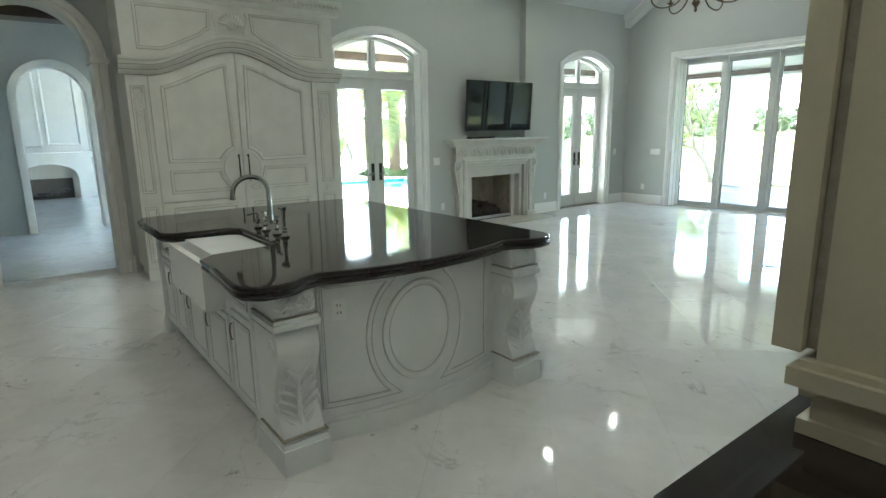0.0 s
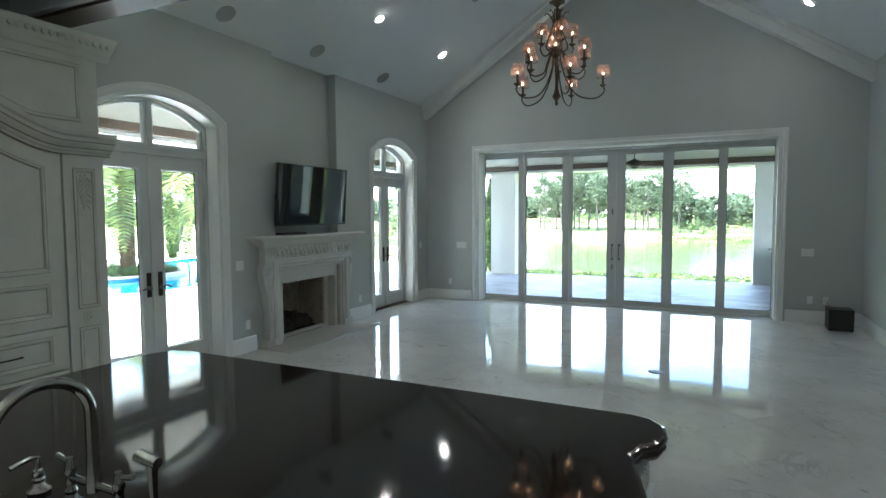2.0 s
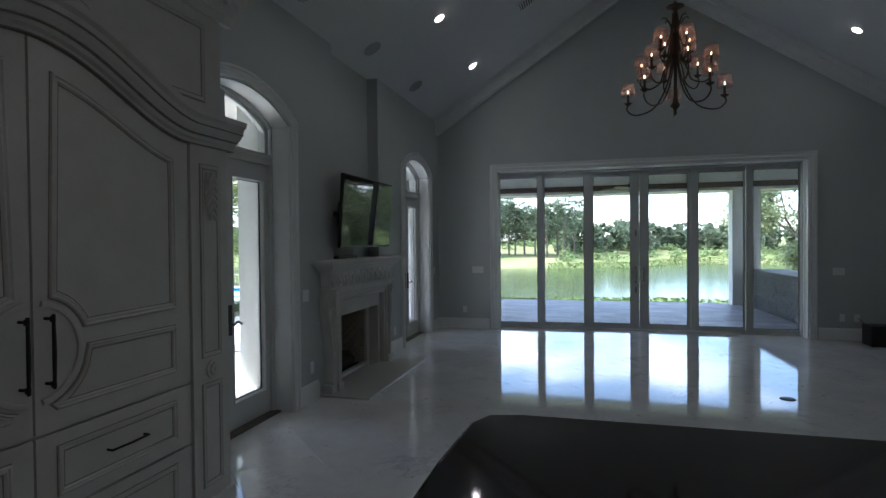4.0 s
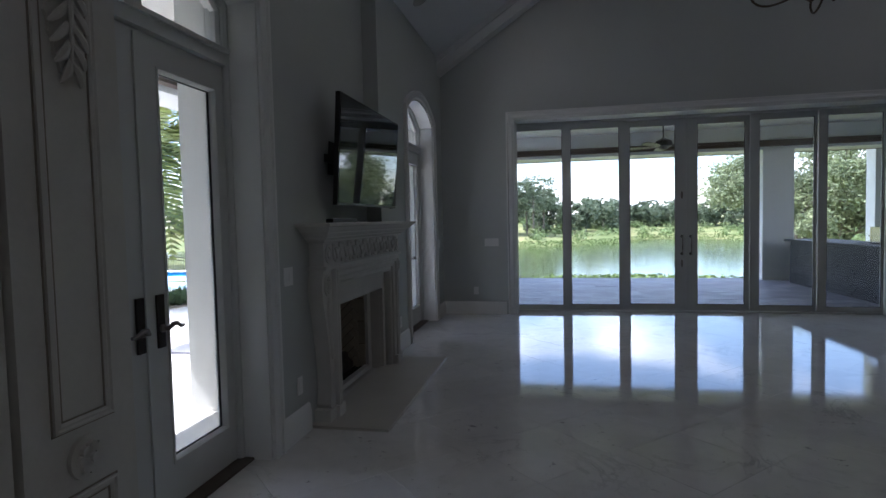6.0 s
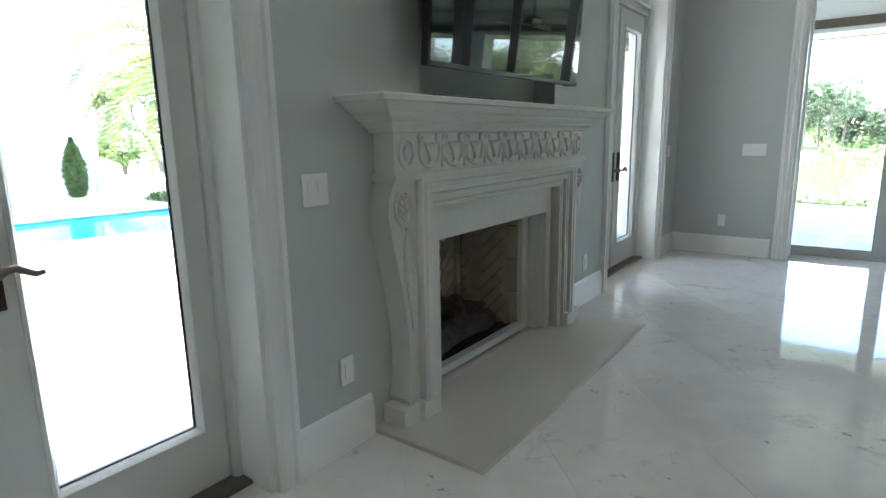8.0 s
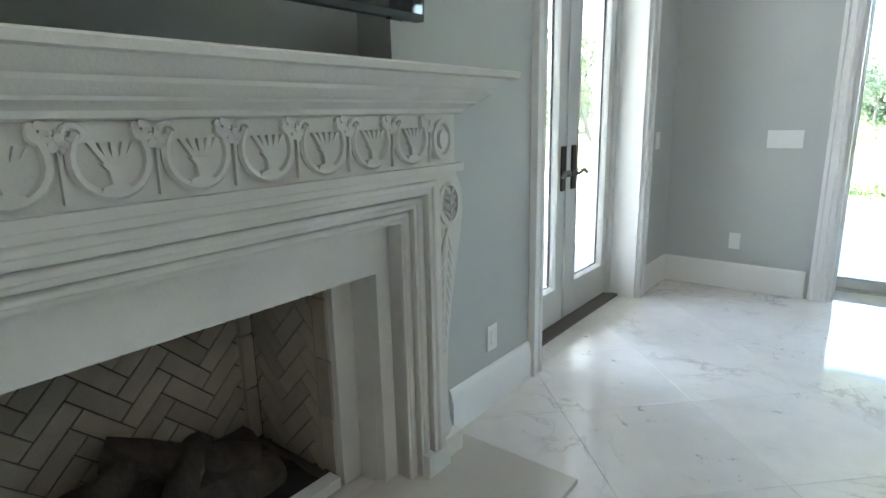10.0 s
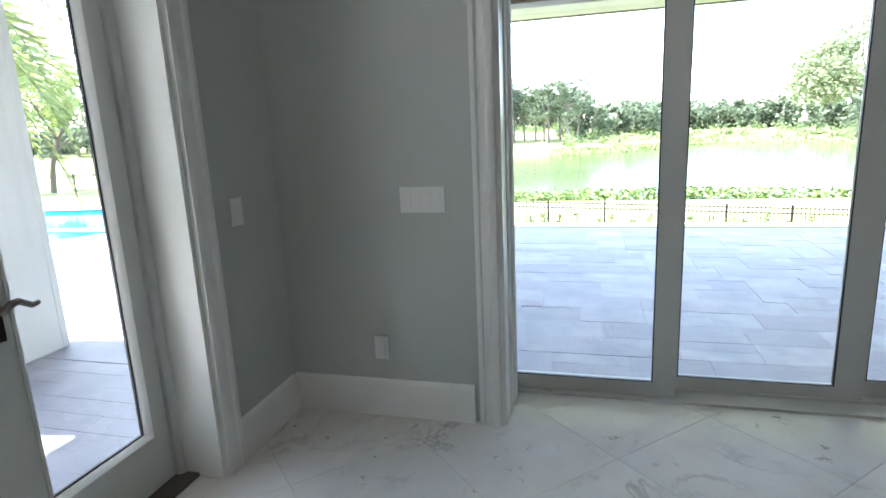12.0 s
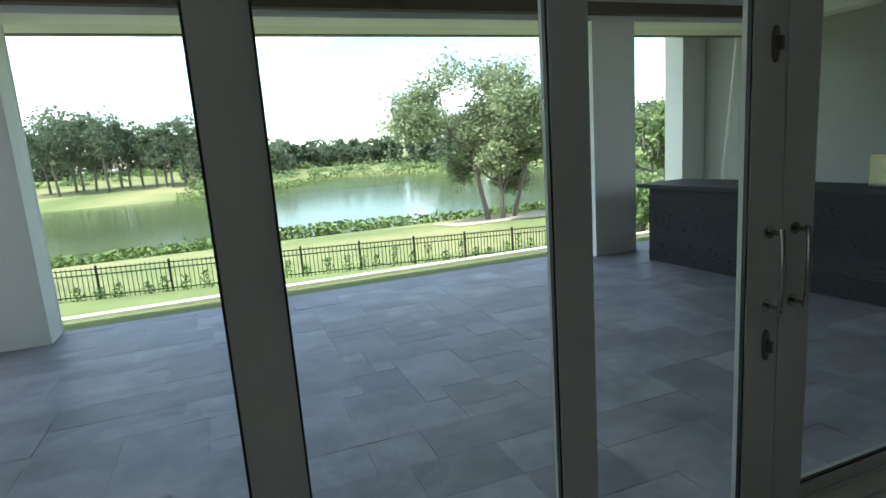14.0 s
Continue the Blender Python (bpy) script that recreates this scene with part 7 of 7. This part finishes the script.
# ---- hall and far room seen through the arched passage ----
HX = -4.05
H_C, H_HALF, H_SPRING, H_APEX = -9.82, 0.50, 2.20, 2.70
bm = bmesh.new()
for y0, y1 in ((-13.0, H_C - H_HALF), (H_C + H_HALF, -8.75)):
    box(bm, HX - 0.3, HX, y0, y1, -0.1, 3.4)
prism(bm, seg_arch(H_C, H_HALF, H_SPRING, H_APEX, 24) + [(H_C + H_HALF, 3.4), (H_C - H_HALF, 3.4)], on_x, HX - 0.3, HX)
part("wall_hall_west", bm, M_WALL, None, "grey painted hall wall with an arched opening", kind="structure", category="wall")
bm = bmesh.new()
hp = [(H_C - H_HALF, 0.0)] + seg_arch(H_C, H_HALF, H_SPRING, H_APEX - 0.003, 24) + [(H_C + H_HALF, 0.0)]
sweep(bm, [(-0.02, -0.32), (-0.02, 0.02), (0.0, 0.03), (0.09, 0.03), (0.10, 0.0), (0.002, 0.0), (0.002, -0.32)], hp, lambda u, v, d: (HX + d, u, v))
part("trim_hall_arch", bm, M_TRIM, None, "white casing of the inner hall arch", kind="structure", category="trim")
# north wall of hall with a tall window; its unseen extra width adds daylight
part("wall_hall_north", boxes((-2.2, -WALL_T, -8.75, -8.45, -0.1, 3.4), (HX - 0.3, -3.9, -8.75, -8.45, -0.1, 3.4), (-3.9, -2.2, -8.75, -8.45, 2.6, 3.4), (-3.9, -2.2, -8.75, -8.45, -0.1, 0.25)), M_WALL, None, "grey hall wall with a tall window", 0, kind="structure", category="wall")
win = thing("window_1", 0, 0, 0, "tall white framed hall window, widened out of view to brighten the hall", "window", kind="structure")
part("window_frame", boxes((-3.9, -3.84, -8.66, -8.58, 0.25, 2.6), (-2.26, -2.2, -8.66, -8.58, 0.25, 2.6), (-3.84, -2.26, -8.66, -8.58, 2.54, 2.6), (-3.84, -2.26, -8.66, -8.58, 0.25, 0.33)), M_TRIM, win, smooth=0)
pn = part("pane", boxes((-3.84, -2.26, -8.625, -8.619, 0.33, 2.54)), M_GLASS, win, smooth=0)
pn.visible_shadow = False
part("wall_hall_south", boxes((HX, -WALL_T, -13.3, -13.0, -0.1, 3.4)), M_WALL, None, "plain grey hall wall", 0, kind="structure", category="wall")
part("ceiling_hall", boxes((HX - 0.3, -WALL_T - 0.002, -13.3, -8.45, 3.40, 3.55)), M_CEIL, None, "white hall ceiling", 0, kind="structure", category="ceiling")
part("beam_hall", boxes((-2.6, -2.2, -12.95, -8.76, 3.12, 3.395), bev=0.01), M_WOOD, None, "dark timber beam under the hall ceiling", kind="structure", category="beam")
RX = -10.2
part("wall_far_west", boxes((RX - 0.3, RX, -13.5, -6.4, -0.1, 4.6)), M_WALL, None, "pale wall of the far room", 0, kind="structure", category="wall")
part("wall_far_sides", boxes((RX, HX - 0.301, -13.5, -13.2, -0.1, 4.6), (RX, -8.9, -6.7, -6.4, -0.1, 4.6), (-6.4, HX - 0.301, -6.7, -6.4, -0.1, 4.6), (-8.9, -6.4, -6.7, -6.4, 2.9, 4.6), (HX - 0.301, HX - 0.2, -8.45, -6.4, -0.1, 4.6), (HX - 0.301, HX - 0.1, -13.5, -6.4, 3.56, 4.6)), M_WALL, None, "pale side walls of the far room with a wide window opening", 0, kind="structure", category="wall")
win2 = thing("window_2", 0, 0, 0, "wide white framed window of the far room", "window", kind="structure")
part("window_frame", boxes((-8.9, -8.82, -6.6, -6.5, 0.0, 2.9), (-6.48, -6.4, -6.6, -6.5, 0.0, 2.9), (-7.7, -7.6, -6.6, -6.5, 0.0, 2.9), (-8.82, -6.48, -6.6, -6.5, 2.82, 2.9)), M_TRIM, win2, smooth=0)
pn = part("pane", boxes((-8.82, -6.48, -6.553, -6.547, 0.02, 2.82)), M_GLASS, win2, smooth=0)
pn.visible_shadow = False
part("ceiling_far", boxes((RX - 0.3, HX - 0.2, -13.5, -6.4, 4.6, 4.75)), M_CEIL, None, "white ceiling of the far room", 0, kind="structure", category="ceiling")
f2 = thing("far_fireplace", RX, -9.78, 0, "carved white stone fireplace with an overmantel in the far room", "fireplace")
bm = bmesh.new()
arch = [(0.62 * math.cos(t), 0.55 + 0.34 * math.sin(t)) for t in [math.pi * i / 16 for i in range(17)]]
prism(bm, [(-1.0, 0), (-0.62, 0)] + arch[::-1] + [(0.62, 0), (1.0, 0), (0.95, 1.05), (-0.95, 1.05)], lambda u, v, d: (d, u, v), 0.002, 0.3)
part("surround", bm, M_TRIM, f2)
part("mantel_shelf", boxes((0.002, 0.42, -1.1, 1.1, 1.05, 1.17), bev=0.02), M_TRIM, f2)
part("overmantel", boxes((0.002, 0.12, -0.95, 0.95, 1.17, 4.3)), M_TRIM, f2, smooth=0)
for s in (-1, 1):
    frame_moulding(f2, [(s * 0.08, 1.35), (s * 0.80, 1.35), (s * 0.80, 3.6), (s * 0.08, 3.6)], lambda u, v, d: (0.12 + d, u, v), M_TRIM, "panel_moulding", 0.05, 0.03, False)
part("firebox", boxes((0.002, 0.02, -0.60, 0.60, 0.0, 0.86)), M_MORTAR, f2, "dark firebox", 0)
part("inner_slip", boxes((0.02, 0.10, -0.62, -0.5, 0.0, 0.55), (0.02, 0.10, 0.5, 0.62, 0.0, 0.55), (0.02, 0.10, -0.62, 0.62, 0.52, 0.88)), M_HEARTH, f2, smooth=0)
for i in range(4):
    bm = bmesh.new()
    tube(bm, [(0.15, -0.4 + 0.1 * i, 0.08 + 0.05 * (i % 2)), (0.2, 0.1 + 0.1 * i, 0.12 + 0.04 * i)], 0.05, 7)
    part("log", bm, M_LOG, f2)


# ---- floors: marble tiles on the diagonal ----
floor = part("floor", boxes((-WALL_T - 0.02, 9.6, SOUTH, 0.335, -0.12, -0.004)), M_GROUT, None, "polished white marble floor laid on the diagonal", 0, kind="structure", category="floor")
part("floor_hall", boxes((RX, -WALL_T - 0.021, -13.3, -6.4, -0.12, 0.0)), M_MARBLE, None, "polished white marble floor of the hall", 0, kind="structure", category="floor")
TILE, GAP = 0.61, 0.0012
h = TILE / math.sqrt(2)
half = h - GAP
whole = bpy.data.meshes.new("marble_tile")
bm = bmesh.new()
prism(bm, [(half, 0), (0, half), (-half, 0), (0, -half)], on_z, -0.006, 0.0)
bmesh.ops.recalc_face_normals(bm, faces=bm.faces)
bm.to_mesh(whole)
bm.free()
whole.materials.append(M_MARBLE)
RECTS = [(0.0, ROOM_X, -8.2, 0.335), (0.0, 9.6, SOUTH, -8.2)]
rest = bmesh.new()
cells = []
for i in range(-4, 26):
    for j in range(-36, 5):
        for o in (0, 1):
            cells.append((0.3 + (2 * i + o) * h, (2 * j + o) * h - 0.2))
count = 0
for cx, cy in sorted(cells, key=lambda c: -c[1]):
    q = [(cx + half, cy), (cx, cy + half), (cx - half, cy), (cx, cy - half)]
    for R in RECTS:
        p = clip(q, *R)
        if len(p) < 3 or area(p) < 0.0005:
            continue
        full = len(p) == 4 and abs(area(p) - 2 * half * half) < 1e-6
        near = cy > -11.4 and cx < 7.4
        if full and near and count < 300:
            ob = new("marble_tile", whole)
            ob.matrix_basis = Matrix.Translation((cx, cy, 0))
            ob.parent = floor
            count += 1
        else:
            prism(rest, p, on_z, -0.006, 0.0)
part("cut_marble_tiles", rest, M_MARBLE, floor, "marble tiles cut along the walls", 0, kind="stuff")

# patio pavers: mixed oblong stones
rp = random.Random(9)
U = 0.152
NX, NY = int(14.9 / U), int(5.05 / U)
taken = [[False] * NY for _ in range(NX)]
shared = {}
far_rest = bmesh.new()
count = 0
for j in range(NY):
    for i in range(NX):
        if taken[i][j]:
            continue
        sizes = [(3, 2), (4, 2), (2, 2), (3, 2), (2, 1), (3, 1), (1, 1)]
        rp.shuffle(sizes)
        sizes.sort(key=lambda s_: (s_[0] * s_[1] <= 2))
        for a, b in sizes:
            if i + a <= NX and j + b <= NY and all(not taken[i + p][j + q] for p in range(a) for q in range(b)):
                break
        else:
            a = b = 1
        for p in range(a):
            for q in range(b):
                taken[i + p][j + q] = True
        x0, y0 = -2.85 + i * U, 0.37 + j * U
        if (a, b) not in shared:
            me = bpy.data.meshes.new("paver")
            bm = boxes((0.0008, a * U - 0.0008, 0.0008, b * U - 0.0008, -0.012, 0.0), bev=0.002)
            bmesh.ops.recalc_face_normals(bm, faces=bm.faces)
            bm.to_mesh(me)
            bm.free()
            me.materials.append(M_PAVER)
            shared[(a, b)] = me
        dz = rp.uniform(-0.0015, 0.0015)
        if -0.3 < x0 < 5.9 and y0 < 4.8 and count < 300:
            ob = new("paver", shared[(a, b)])
            ob.matrix_basis = Matrix.Translation((x0, y0, -0.03 + dz))
            ob.parent = patio
            count += 1
        else:
            box(far_rest, x0 + 0.0008, x0 + a * U - 0.0008, y0 + 0.0008, y0 + b * U - 0.0008, -0.041, -0.03 + dz)
for j in range(20):
    x0 = -2.85 - 0.152 * (j % 3)
    while x0 < -0.4:
        w = U * rp.choice((2, 3, 3, 4))
        a, b = max(x0, -2.85), min(x0 + w, -0.37)
        if b - a > 0.05:
            box(far_rest, a + 0.0008, b - 0.0008, -2.68 + U * j + 0.0008, -2.68 + U * (j + 1) - 0.0008, -0.062, -0.03 + rp.uniform(-0.0015, 0.0015))
        x0 += w
part("outer_pavers", far_rest, M_PAVER, patio, "blue-grey stone pavers", 0, kind="stuff")
